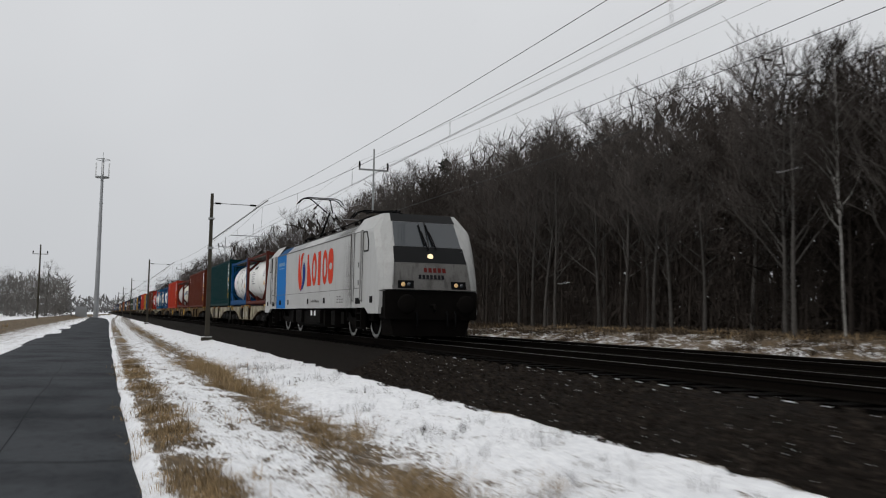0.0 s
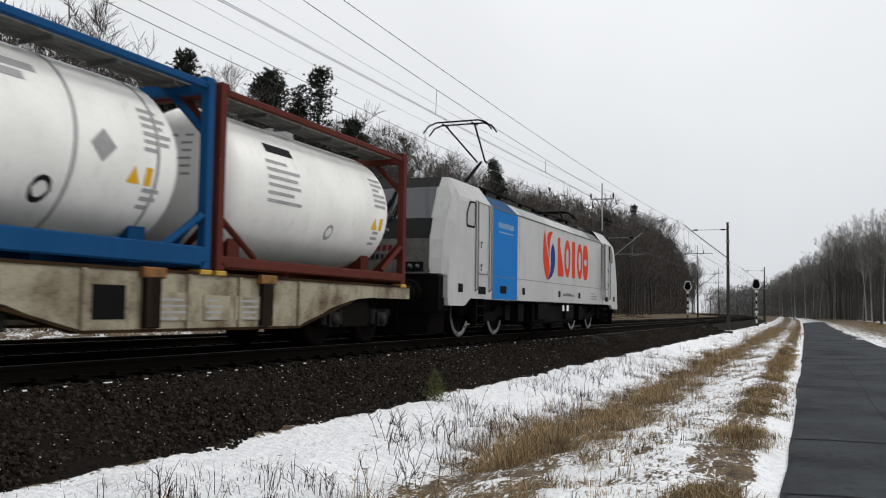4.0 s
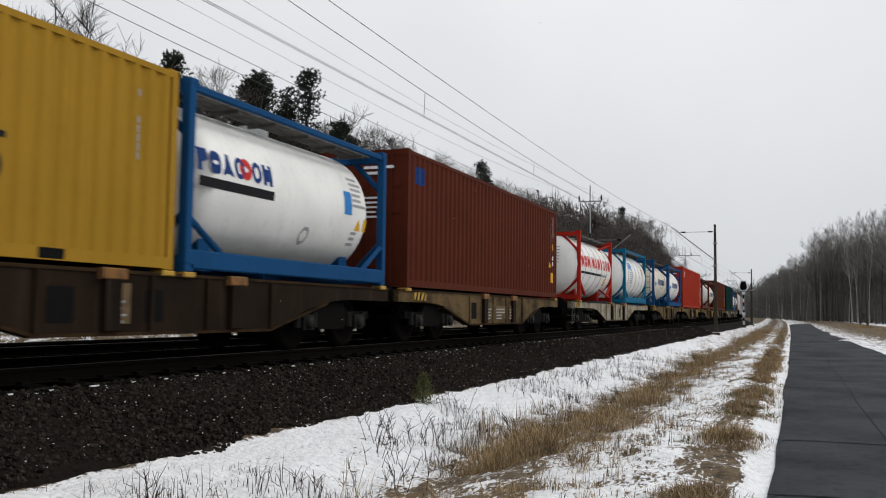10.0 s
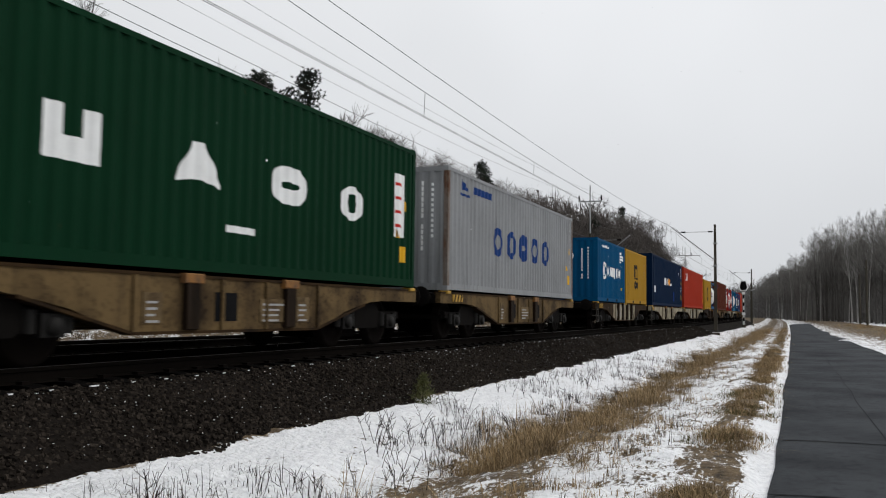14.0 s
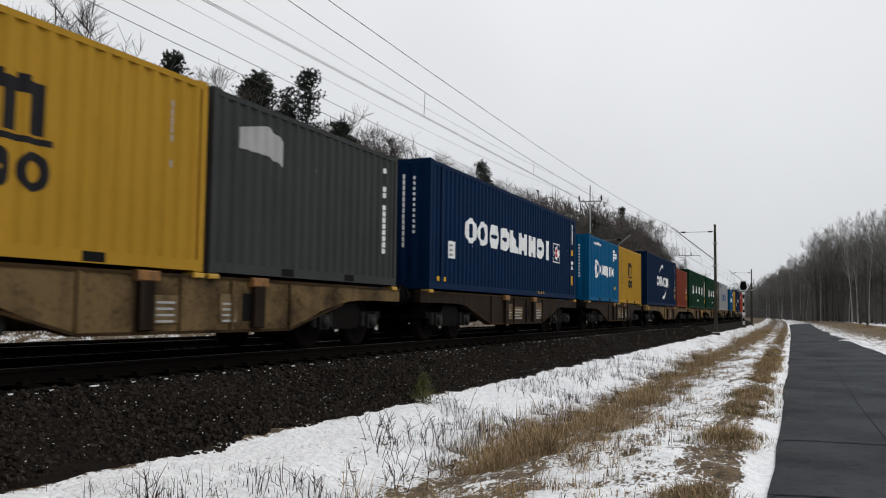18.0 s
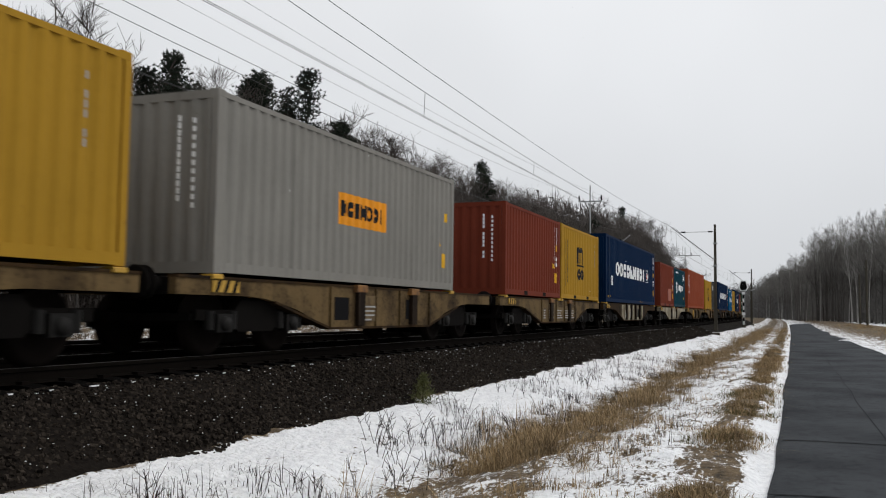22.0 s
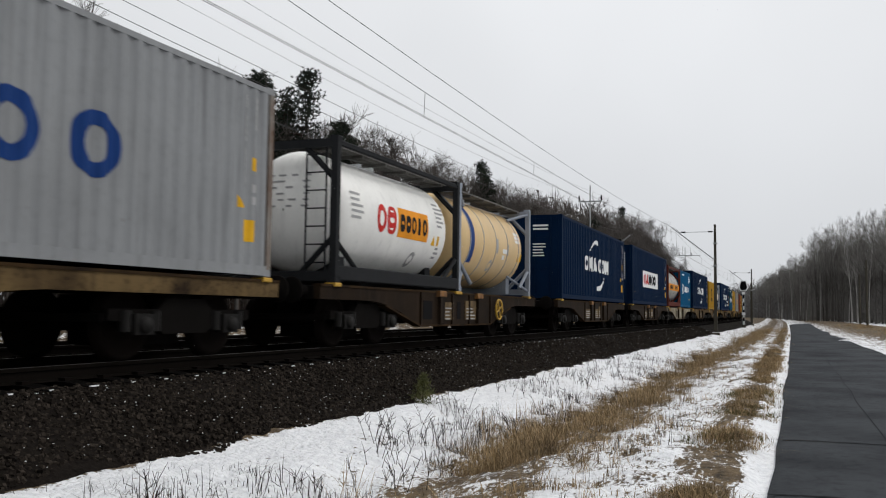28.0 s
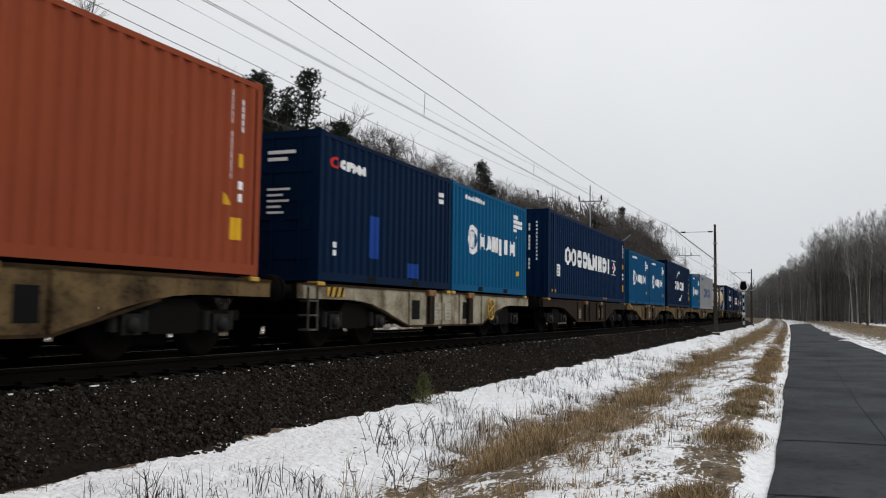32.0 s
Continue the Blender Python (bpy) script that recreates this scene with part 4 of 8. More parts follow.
    for x0, z0, x1, z1, key in patches:
        g = Geo()
        on_wall(g, [(a + x0, z0, z1, a + x1, z0, z1)])
        part("paint_patch", g, M[key], ob)
    travels(ob, pose(front - L / 2, TRACK_Y[0], RAIL + 1.155))
    return ob


# the marks of each line, as plain coloured shapes; x runs from -L/2 (rear) to L/2 (front)
def tail_print(L, H, rng, key="white"):
    x = L / 2 - 0.75
    out = [(key, upright_bars(x, H - 1.55, H - 0.25, 13, 0.06, rng) + upright_bars(x + 0.25, H - 0.95, H - 0.25, 7, 0.055, rng) + bars(x + 0.2, 1.35, 2, 0.16, 0.12, 0.06, rng))]
    out.append(("yellow", [(x - 0.12, 0.98, 1.16, x + 0.02, 0.98, 1.01), (x + 0.2, 1.55, 1.75, x + 0.34, 1.55, 1.75), (x + 0.05, 0.5, 0.82, x + 0.3, 0.5, 0.82)]))
    return out


def marks_plain(L, H, rng):
    return tail_print(L, H, rng)


def marks_flagged(L, H, rng):
    return tail_print(L, H, rng) + [("blue_ink", [(-5.67, 2.2, 2.57, -5.25, 2.2, 2.57)]), ("yellow", [(-5.62, 2.30, 2.40, -5.30, 2.42, 2.52)]), ("white", [(-5.62, 2.24, 2.28, -5.30, 2.34, 2.38)])]


def marks_small(L, H, rng):
    return tail_print(L, H, rng) + [("white", ring(-L / 2 + 1.0, H - 0.45, 0.05, 0.13, 8) + bars(-L / 2 + 0.75, H - 0.62, 1, 0.55, 0.07, 0.05, rng))]


def marks_mustard(L, H, rng):
    c = -0.75
    return [("dark_ink", upright_bars(-2.47, 0.42, 2.2, 13, 0.14, rng) + upright_bars(-2.22, 0.56, 2.07, 11, 0.10, rng)
             + [(c + 0.1, 1.32, 1.92, c + 0.3, 1.32, 1.92), (c + 0.3, 1.74, 1.94, c + 0.46, 1.74, 1.94), (c + 0.46, 1.32, 1.88, c + 0.64, 1.32, 1.88), (c + 0.64, 1.74, 1.94, c + 0.8, 1.74, 1.94),
                (c + 0.8, 1.32, 1.88, c + 1.0, 1.32, 1.88), (c, 1.22, 1.29, c + 1.14, 1.22, 1.29)] + cells("30", -0.6, 0.72, 0.42, 0.42, 0.1)),
            ("grey_ink", upright_bars(L / 2 - 0.75, 1.3, H - 0.4, 8, 0.07, rng))]


def marks_ringed(L, H, rng):
    x = -1.6
    return [("white", ring(x, 1.30, 0.25, 0.37, 16) + [(x - 0.15, 1.1, 1.5, x - 0.04, 1.1, 1.5), (x - 0.04, 1.25, 1.35, x + 0.04, 1.25, 1.35), (x + 0.04, 1.1, 1.5, x + 0.15, 1.1, 1.5)]
             + cells("151", -1.09, 1.10, 0.44, 0.40, 0.07) + cells("6", 0.42, 1.04, 0.42, 0.44, 0) + cells("6", 0.86, 1.10, 0.40, 0.40, 0) + cells("1", 1.42, 1.10, 0.5, 0.40, 0)
             + [(-2.2 + k * 0.11, 2.26, 2.34 + 0.04 * (k % 2), -2.11 + k * 0.11, 2.26, 2.34 + 0.04 * (k % 2)) for k in range(14)]
             + [(1.75, 2.17, 2.28, 2.2, 2.17, 2.28), (1.75, 2.04, 2.14, 2.68, 2.04, 2.14), (1.75, 1.91, 2.01, 2.68, 1.91, 2.01), (1.75, 1.8, 1.88, 2.15, 1.8, 1.88), (2.0, 1.55, 1.68, 2.12, 1.55, 1.68)]),
            ("yellow", [(L / 2 - 0.95, 0.55, 0.68, L / 2 - 0.72, 0.55, 0.68)])]


def marks_blue_rings(L, H, rng):
    q = []
    for k in range(5):
        q += cells("00300"[k], -2.78 + k * 1.2, 1.0, 0.80, 0.78, 0)
    return [("blue_ink", q + bars(-4.3, 2.62, 1, 1.5, 0.18, 0.05, rng) + bars(-5.3, 2.36, 1, 0.7, 0.06, 0.05, rng) + [(-5.2, 2.45, 2.7, -4.75, 2.45, 2.52)])] + tail_print(L, H, rng, "grey_ink")


def marks_bottle(L, H, rng):
    return [("white", cells("a", -3.8, 1.13, 0.88, 0.62, 0) + cells("5", -1.62, 1.17, 1.0, 0.58, 0) + cells("3", 0.69, 1.17, 0.98, 0.60, 0) + cells("0", 2.87, 1.13, 0.85, 0.62, 0)
             + [(5.1, 1.0, 2.28, 5.55, 1.0, 2.28)] + bars(-0.5, 0.7, 1, 1.3, 0.1, 0.05, rng)),
            ("red_ink", [(5.18, 1.2 + k * 0.28, 1.26 + k * 0.28, 5.47, 1.2 + k * 0.28, 1.26 + k * 0.28) for k in range(4)])] + tail_print(L, H, rng)[1:]


def marks_arcs(L, H, rng):
    return [("white", cells("075", -2.45, 1.15, 0.70, 0.58, 0.10) + cells("007", 0.14, 1.15, 0.63, 0.58, 0.10) + arc_band(-1.45, 0.0, 1.96, 0.40, 0.19)
             + [(-0.24, 0.42, 0.58, 0.55, 0.44, 0.64), (0.55, 0.44, 0.64, 1.0, 0.64, 0.78), (1.0, 0.64, 0.78, 1.37, 0.94, 1.0)])] + tail_print(L, H, rng)


def marks_arcs_words(L, H, rng):
    return marks_arcs(L, H, rng)


def marks_wide(L, H, rng):
    q = []
    for k, ch in enumerate("003381134"):
        q += cells(ch, -4.6 + k * 0.905, 1.2, 0.80, 0.62, 0)
    return [("white", q + [(3.78, 1.18, 1.82, 3.83, 1.18, 1.82), (4.61, 1.18, 1.82, 4.66, 1.18, 1.82), (3.83, 1.18, 1.215, 4.61, 1.18, 1.215), (3.83, 1.785, 1.82, 4.61, 1.785, 1.82), (3.86, 1.49, 1.51, 4.22, 1.23, 1.77), (4.22, 1.23, 1.77, 4.58, 1.49, 1.51), (-5.67, 0.75, 1.15, -5.3, 0.75, 1.15)]), ("red_ink", ring(4.22, 1.5, 0.07, 0.15, 12)),
            ("yellow", [(-L / 2 + 0.45, 0.2, 0.3, -L / 2 + 1.0, 0.2, 0.3), (1.9, 0.10, 0.17, 2.6, 0.10, 0.17)]), ("grey_ink", bars(-5.62, 1.08, 3, 0.27, 0.06, 0.05, rng))] + tail_print(L, H, rng)


def marks_navy_long(L, H, rng):
    return [("white", cells("1164", -1.72, 1.28, 0.36, 0.44, 0.05) + [(0.74 + k * 0.21, 1.3, 1.45, 0.90 + k * 0.21, 1.3, 1.45) for k in range(4)] + [(-5.88, 0.75, 1.12, -5.5, 0.75, 1.12), (5.0, 2.1, 2.3, 5.25, 2.1, 2.3)]),
            ("orange_ink", cells("13", -0.25, 1.28, 0.42, 0.44, 0.05)), ("patch_royal", [(2.3, 0.35, 0.95, 2.75, 0.35, 0.95)])] + tail_print(L, H, rng)


def marks_corner(L, H, rng):
    return [("white", cells("056", -5.77, 1.95, 0.36, 0.55, 0.05))] + tail_print(L, H, rng, "yellow")


def marks_column(L, H, rng):
    q = []
    for k, ch in enumerate("416401"):
        q += cells(ch, -5.53, 2.30 - k * 0.242, 0.38, 0.20, 0)
    return [("white", q + upright_bars(L / 2 - 0.45, 1.2, H - 0.3, 9, 0.07, rng))]


def marks_badge(L, H, rng):
    return [("white", cells("3211", -2.28, 2.0, 0.21, 0.17, 0.03) + bars(L / 2 - 0.7, H - 0.4, 2, 0.4, 0.1, 0.05, rng) + bars(-L / 2 + 0.5, 0.7, 2, 0.16, 0.1, 0.04, rng)), ("red_ink", cells("0", -2.64, 1.98, 0.30, 0.2, 0))]


def marks_sign(L, H, rng):
    return [("orange_ink", [(-1.0, 1.03, 1.60, 0.95, 1.03, 1.60)])] + tail_print(L, H, rng, "grey_ink")[1:]


def marks_board(L, H, rng):
    return [("white", [(-2.9, 0.92, 1.78, 2.3, 0.92, 1.78)]), ("yellow", [(-L / 2 + 0.6, 0.5, 0.7, -L / 2 + 0.75, 0.5, 0.7)])] + tail_print(L, H, rng)


def marks_grey(L, H, rng):
    return [("grey_ink", [(-2.4, H - 0.75, H - 0.45, -1.7, H - 0.75, H - 0.3), (-1.7, H - 0.75, H - 0.3, -1.2, H - 0.85, H - 0.45)]), ("white", upright_bars(L / 2 - 0.6, 0.6, H - 0.3, 14, 0.07, rng))]


P = {k: paint(k + "_container_paint", c, st, am) for k, c, st, am in (
    ("green", (0.0045, 0.0306, 0.0324), 0.35, 0.4), ("brown", (0.098, 0.023, 0.012), 0.25, 0.35), ("red", (0.375, 0.037, 0.018), 0.15, 0.25), ("yellow", (0.40, 0.225, 0.026), 0.25, 0.25),
    ("navy", (0.0022, 0.0135, 0.042), 0.2, 0.35), ("royal", (0.0022, 0.0158, 0.052), 0.12, 0.25), ("midblue", (0.0025, 0.072, 0.175), 0.2, 0.3), ("azure", (0.0035, 0.090, 0.205), 0.15, 0.3), ("silver", (0.29, 0.30, 0.31), 0.5, 0.35),
    ("bottle", (0.0036, 0.03024, 0.01296), 0.2, 0.3), ("brick", (0.165, 0.036, 0.020), 0.2, 0.3), ("orange", (0.275, 0.063, 0.029), 0.2, 0.25), ("grey", (0.04675, 0.0493, 0.0493), 0.4, 0.4), ("teal", (0.00425, 0.0425, 0.06375), 0.3, 0.4), ("stone", (0.2484, 0.2392, 0.2162), 0.4, 0.3))}
M["patch_blue"] = paint("fresh_blue_patch", (0.02, 0.17, 0.38))
M["patch_royal"] = paint("fresh_royal_patch", (0.015, 0.06, 0.30))
M["patch_pink"] = paint("faded_pink_patch", (0.42, 0.18, 0.14))

BOXES = [
    (-73.95, 40, 1, "green", "dark green corrugated steel container, dusty", marks_plain, 0, 0, ()),
    (-88.50, 40, 1, "brown", "rust-brown corrugated container with worn paint", marks_small, 1, 0, ()),
    (-115.40, 40, 1, "red", "bright red corrugated steel container", marks_small, 1, 0, ()),
    (-163.10, 40, 1, "brown", "brown corrugated container with a small blue sign", marks_flagged, 1, 0, ()),
    (-182.65, 20, 0, "yellow", "mustard yellow short container with black marks", marks_mustard, 0, 0, ()),
    (-190.10, 45, 1, "red", "long red container with white marks", marks_corner, 1, 1, ()),
    (-205.10, 45, 1, "navy", "long navy container with white and orange marks", marks_navy_long, 1, 1, ()),
    (-220.85, 20, 0, "yellow", "mustard yellow short container with black marks", marks_mustard, 0, 0, ()),
    (-227.20, 20, 0, "midblue", "blue short container with a white ring mark", marks_ringed, 0, 0, ()),
    (-237.60, 40, 1, "silver", "light grey container with dark blue marks", marks_blue_rings, 0, 0, ()),
    (-251.70, 40, 1, "bottle", "bottle green container with white marks", marks_bottle, 1, 0, ()),
    (-264.95, 40, 1, "bottle", "bottle green container with white marks", marks_bottle, 1, 0, ()),
    (-278.70, 20, 0, "brick", "faded brick-red short container", marks_plain, 0, 0, ()),
    (-285.10, 40, 1, "navy", "navy container with white lettered band and arcs", marks_arcs, 0, 0, ()),
    (-299.30, 20, 0, "yellow", "mustard yellow short container with black marks", marks_mustard, 0, 0, ()),
    (-305.55, 20, 0, "azure", "sky blue short container with a white ring mark", marks_ringed, 0, 0, ()),
    (-313.90, 45, 1, "royal", "long royal blue container with large white marks", marks_wide, 0, 1, ()),
    (-329.35, 20, 0, "grey", "dark grey corrugated short container", marks_grey, 0, 0, ()),
    (-335.55, 20, 0, "yellow", "mustard yellow short container with black marks", marks_mustard, 0, 0, ()),
    (-342.70, 40, 1, "orange", "orange-red container with a column of white marks", marks_column, 1, 0, ()),
    (-356.75, 20, 0, "teal", "dark teal short container with a white ring mark", marks_ringed, 0, 0, ()),
    (-363.00, 20, 0, "brick", "faded brick-red short container with a paint patch", marks_plain, 0, 0, ((3.4, 0.35, 4.7, 1.1, "patch_pink"),)),
    (-371.40, 45, 1, "royal", "long royal blue container with large white marks", marks_wide, 1, 1, ()),
    (-386.65, 20, 0, "yellow", "mustard yellow short container with black marks", marks_mustard, 0, 0, ()),
    (-392.90, 20, 0, "brick", "faded brick-red short container", marks_plain, 0, 0, ()),
    (-402.95, 30, 0, "stone", "stone-grey bulk container with an orange sign", marks_sign, 0, 0, ()),
    (-413.80, 20, 0, "yellow", "mustard yellow short container with black marks", marks_mustard, 0, 0, ()),
    (-420.00, 20, 0, "teal", "dark teal short container with bright blue patches", marks_ringed, 0, 0, ((0.25, 0.25, 1.6, 1.3, "patch_blue"), (4.3, 0.25, 5.75, 1.0, "patch_blue"))),
    (-427.20, 40, 1, "royal", "dark blue container with white arcs and small print", marks_arcs_words, 0, 0, ()),
    (-447.15, 20, 0, "yellow", "mustard yellow short container with black marks", marks_mustard, 0, 0, ()),
    (-454.55, 40, 1, "navy", "navy container with white lettered band and arcs", marks_arcs, 1, 0, ()),
    (-468.45, 20, 0, "azure", "sky blue short container with a white ring mark", marks_ringed, 0, 0, ()),
    (-481.55, 40, 1, "navy", "navy container with a white and red sign", marks_board, 0, 0, ()),
    (-495.60, 40, 1, "navy", "navy container with white lettered band and arcs", marks_arcs, 1, 0, ()),
    (-525.80, 40, 1, "silver", "light grey container with dark blue marks", marks_blue_rings, 0, 0, ()),
    (-538.25, 20, 0, "azure", "sky blue short container with a white ring mark", marks_ringed, 0, 0, ()),
    (-545.70, 40, 1, "navy", "navy container with white lettered band and arcs", marks_arcs, 1, 0, ()),
    (-559.10, 20, 0, "midblue", "blue short container with a white ring mark", marks_ringed, 0, 0, ()),
    (-565.35, 20, 0, "midblue", "blue short container with a white ring mark", marks_ringed, 0, 0, ()),
    (-572.60, 45, 1, "royal", "long royal blue container with large white marks", marks_wide, 0, 1, ()),
    (-588.85, 20, 0, "azure", "sky blue short container with a white ring mark", marks_ringed, 0, 0, ()),
    (-595.05, 20, 0, "navy", "dark blue short container with a red and white mark", marks_badge, 1, 0, ((1.9, 0.5, 2.35, 1.3, "patch_royal"), (3.7, 0.2, 4.3, 0.5, "patch_royal"))),
    (-602.90, 40, 1, "orange", "orange-red container with a column of small print", marks_plain, 1, 0, ()),
]
for k, (front, feet, high, col, label, marks, doors, p45, patches) in enumerate(BOXES):
    make_container(front, feet, high, P[col], label, marks, bool(doors), bool(p45), 100 + k, patches)


# ---- tank containers ----
def tank_paint(name, base, amount=0.25):
    return material(name, base, 0.42, scale=1.1, amount=amount, streak=0.22, streak_colour=tuple(c * 0.35 for c in base), bump=0.05, bump_scale=3)


M["deck_grey"] = material("grimy_walkway_mesh", (0.11, 0.107, 0.10), 0.7, dark=(0.04, 0.038, 0.035), scale=5, amount=0.8, spec=0.1)
TP = {"white": tank_paint("white_tank_shell", (0.78, 0.775, 0.745)), "cream": tank_paint("cream_tank_shell", (0.68, 0.63, 0.50)), "tan": tank_paint("tan_tank_shell", (0.60, 0.42, 0.20)),
      "steel": material("bare_steel_tank_shell", (0.42, 0.42, 0.40), 0.38, 0.45, scale=1.1, amount=0.5, streak=0.3, streak_colour=(0.2, 0.2, 0.19)), "greyish": tank_paint("grey_tank_shell", (0.50, 0.50, 0.48), 0.45)}
FP = {"brown": paint("brown_frame_paint", (0.11, 0.030, 0.022)), "blue": paint("blue_frame_paint", (0.012, 0.075, 0.20)), "azure": paint("azure_frame_paint", (0.012, 0.14, 0.26)),
      "red": paint("red_frame_paint", (0.42, 0.028, 0.018)), "black": paint("black_frame_paint", (0.025, 0.026, 0.028)), "grey": paint("grey_frame_paint", (0.30, 0.33, 0.38))}


def on_tank(g, quads, r, cz):
    """Lays shapes on the near side of the round shell."""
    for x0, l0, h0, x1, l1, h1 in quads:
        n = max(1, int((max(h0, h1) - min(l0, l1)) / 0.12))
        v = []
        for i in range(n + 1):
            for x, l, h in ((x0, l0, h0), (x1, l1, h1)):
                z = l + (h - l) * i / n
                v.append((x, -math.sqrt(max(r * r - (z - cz) ** 2, 0.01)) - 0.004, z))
        g.add(v, [(2 * i, 2 * i + 1, 2 * i + 3, 2 * i + 2) for i in range(n)])


def make_tank(front, shell, frame, label, marks, bands=4, beam=False, walkway=True, ladder=True, swap=False, long=False, seed=1):
    L, H, r, cz = 6.058, 2.591, 1.15, 1.33
    ob = thing("tank_container", None, label, "tank container", "tank containers on the train")
    a, b = -L / 2, L / 2
    if long:
        r = 1.20
    e = -0.55 if long else 0.0
    prof = [(a + e + 0.22, 0.02), (a + e + 0.25, r * 0.35), (a + e + 0.34, r * 0.68), (a + e + 0.50, r * 0.90), (a + e + 0.66, r), (b - e - 0.66, r), (b - e - 0.50, r * 0.90), (b - e - 0.34, r * 0.68), (b - e - 0.25, r * 0.35), (b - e - 0.22, 0.02)] if long else [(a + 0.22, 0.02), (a + 0.25, r * 0.35), (a + 0.34, r * 0.68), (a + 0.50, r * 0.90), (a + 0.72, r), (b - 0.72, r), (b - 0.50, r * 0.90), (b - 0.34, r * 0.68), (b - 0.25, r * 0.35), (b - 0.22, 0.02)]
    part("tank_shell", Geo().lathe_x(prof, 40, (0, cz)), TP[shell], ob)
    for k in range(bands):
        x = a + 1.0 + (L - 2.0) * k / max(bands - 1, 1)
        part("band", Geo().lathe_x([(x - 0.025, r + 0.001), (x - 0.025, r + 0.008), (x + 0.025, r + 0.008), (x + 0.025, r + 0.001)], 40, (0, cz)), M["grey_ink"], ob)
    fm = FP[frame]
    w = 0.13
    for i, (x0, x1) in enumerate(((a, a + w), (b - w, b))):
        g = Geo()
        for y0, y1 in ((-HALF, -HALF + w), (HALF - w, HALF)):
            g.box(x0, x1, y0, y1, 0.1, H - 0.1)
        g.box(x0, x1, -HALF + w, HALF - w, H - 0.2, H - 0.05)
        g.box(x0, x1, -HALF + w, HALF - w, 0.03, 0.2)
        for s in (-1, 1):
            xm = (x0 + x1) / 2
            g.tube([(xm, s * (HALF - 0.1), H - 0.75), (xm, s * 0.5, H - 0.12)], 0.055, 4)
            g.tube([(xm, s * (HALF - 0.1), 0.8), (xm, s * 0.45, 0.14)], 0.055, 4)
        part("end_frame", g, fm, ob)
        for y in (-HALF + 0.081, HALF - 0.081):
            for z in (0, H - 0.118):
                c = part("corner_casting", None, None, ob, m=pose((a + 0.089, b - 0.089)[i], y, z), shared=CASTING)
                if len(c.material_slots):
                    c.material_slots[0].link = "OBJECT"
                    c.material_slots[0].material = fm
    if not swap:
        for s in (-1, 1):
            y0, y1 = sorted((s * HALF, s * (HALF - 0.1)))
            part("bottom_rail", Geo().bevel_box(a + w, b - w, y0, y1, 0.04, 0.30 if beam else 0.2, 0.02), fm, ob)
            part("top_rail", Geo().bevel_box(a + w, b - w, *sorted((s * (HALF - 0.02), s * (HALF - 0.1))), H - 0.16, H - 0.06, 0.015), fm, ob)
    for s in (-1, 1):
        for x0, x1 in ((a + w, a + 0.95), (b - w, b - 0.95)):
            part("brace", Geo().tube([(x0, s * (HALF - 0.06), 0.72), (x1, s * (HALF - 0.06), 0.22)], 0.06, 4), fm, ob)
        if swap:
            for x0, x1 in ((a + 0.1, a + 1.2), (b - 0.1, b - 1.2)):
                part("brace", Geo().tube([(x0, s * (HALF - 0.06), H - 0.15), (x1, s * 0.85, H - 0.42)], 0.045, 4), fm, ob)
                part("brace", Geo().tube([(x0, s * (HALF - 0.06), 0.15), (x1, s * 0.85, 0.55)], 0.045, 4), fm, ob)
    for x in (a + 0.8, b - 1.1):
        part("saddle", Geo().box(x, x + 0.3, -0.8, 0.8, 0.05, 0.6), fm, ob)
    if walkway:
        g = Geo()
        for k in range(3):
            g.box(a + 0.15, b - 0.15, -0.92 + k * 0.17, -0.78 + k * 0.17, H - 0.10, H - 0.06)
        for k in range(6):
            x = a + 0.5 + k * (L - 1.0) / 5
            g.box(x - 0.02, x + 0.02, -0.95, -0.40, H - 0.16, H - 0.10)
        part("walkway", g, M["deck_grey"], ob)
        part("manhole_cover", Geo().tube([(0.2, 0, cz + r - 0.05), (0.2, 0, cz + r + 0.12)], 0.28, 14), M["galv"], ob)
    if ladder:
        g = Geo()
        for y in (-0.98, -0.58):
            g.tube([(a + 0.04, y, 0.15), (a + 0.04, y, H - 0.12)], 0.018, 5)
        for k in range(7):
            g.tube([(a + 0.04, -0.98, 0.35 + k * 0.32), (a + 0.04, -0.58, 0.35 + k * 0.32)], 0.014, 5)
        part("ladder", g, fm, ob)
    rng = random.Random(seed)
    if marks is tm_sign:
        g = Geo()
        on_tank(g, cells("33040", -0.2, 1.14, 0.24, 0.36, 0.05), r + 0.006, cz)
        part("sign_marks", g, M["dark_ink"], ob)
    if marks is tm_stripe:
        g = Geo()
        on_tank(g, cells("13410341", -1.7, 1.15, 0.16, 0.24, 0.03) + cells("1131035", 0.75, 1.15, 0.16, 0.24, 0.03), r + 0.006, cz)
        part("stripe_marks", g, M["dark_ink"], ob)
    # stencilled data on the round end
    def dome(y, z):
        d = min(math.hypot(y, z - cz) / r, 1.0)
        return float(np.interp(d, [0, 0.35, 0.68, 0.90, 1.0], [p[0] for p in prof[0:5]])) - 0.012
    def end_plate(y0, y1, z0, z1, key, name="end_print"):
        v = [(dome(y0, z0), y0, z0), (dome(y1, z0), y1, z0), (dome(y1, z1), y1, z1), (dome(y0, z1), y0, z1)]
        return Geo().add(v, [(0, 3, 2, 1)])
    g = Geo()
    for row in range(6):
        z = cz + 0.62 - row * 0.115
        n = rng.randint(2, 4)
        for k in range(n):
            y0 = -0.5 + k * 1.0 / n
            q = end_plate(y0, y0 + rng.uniform(0.10, 0.7 / n), z, z + 0.035, None)
            g.add(q.v, q.f)
    tagged(part("end_print", g, M["grey_ink"], ob), kind="stuff")
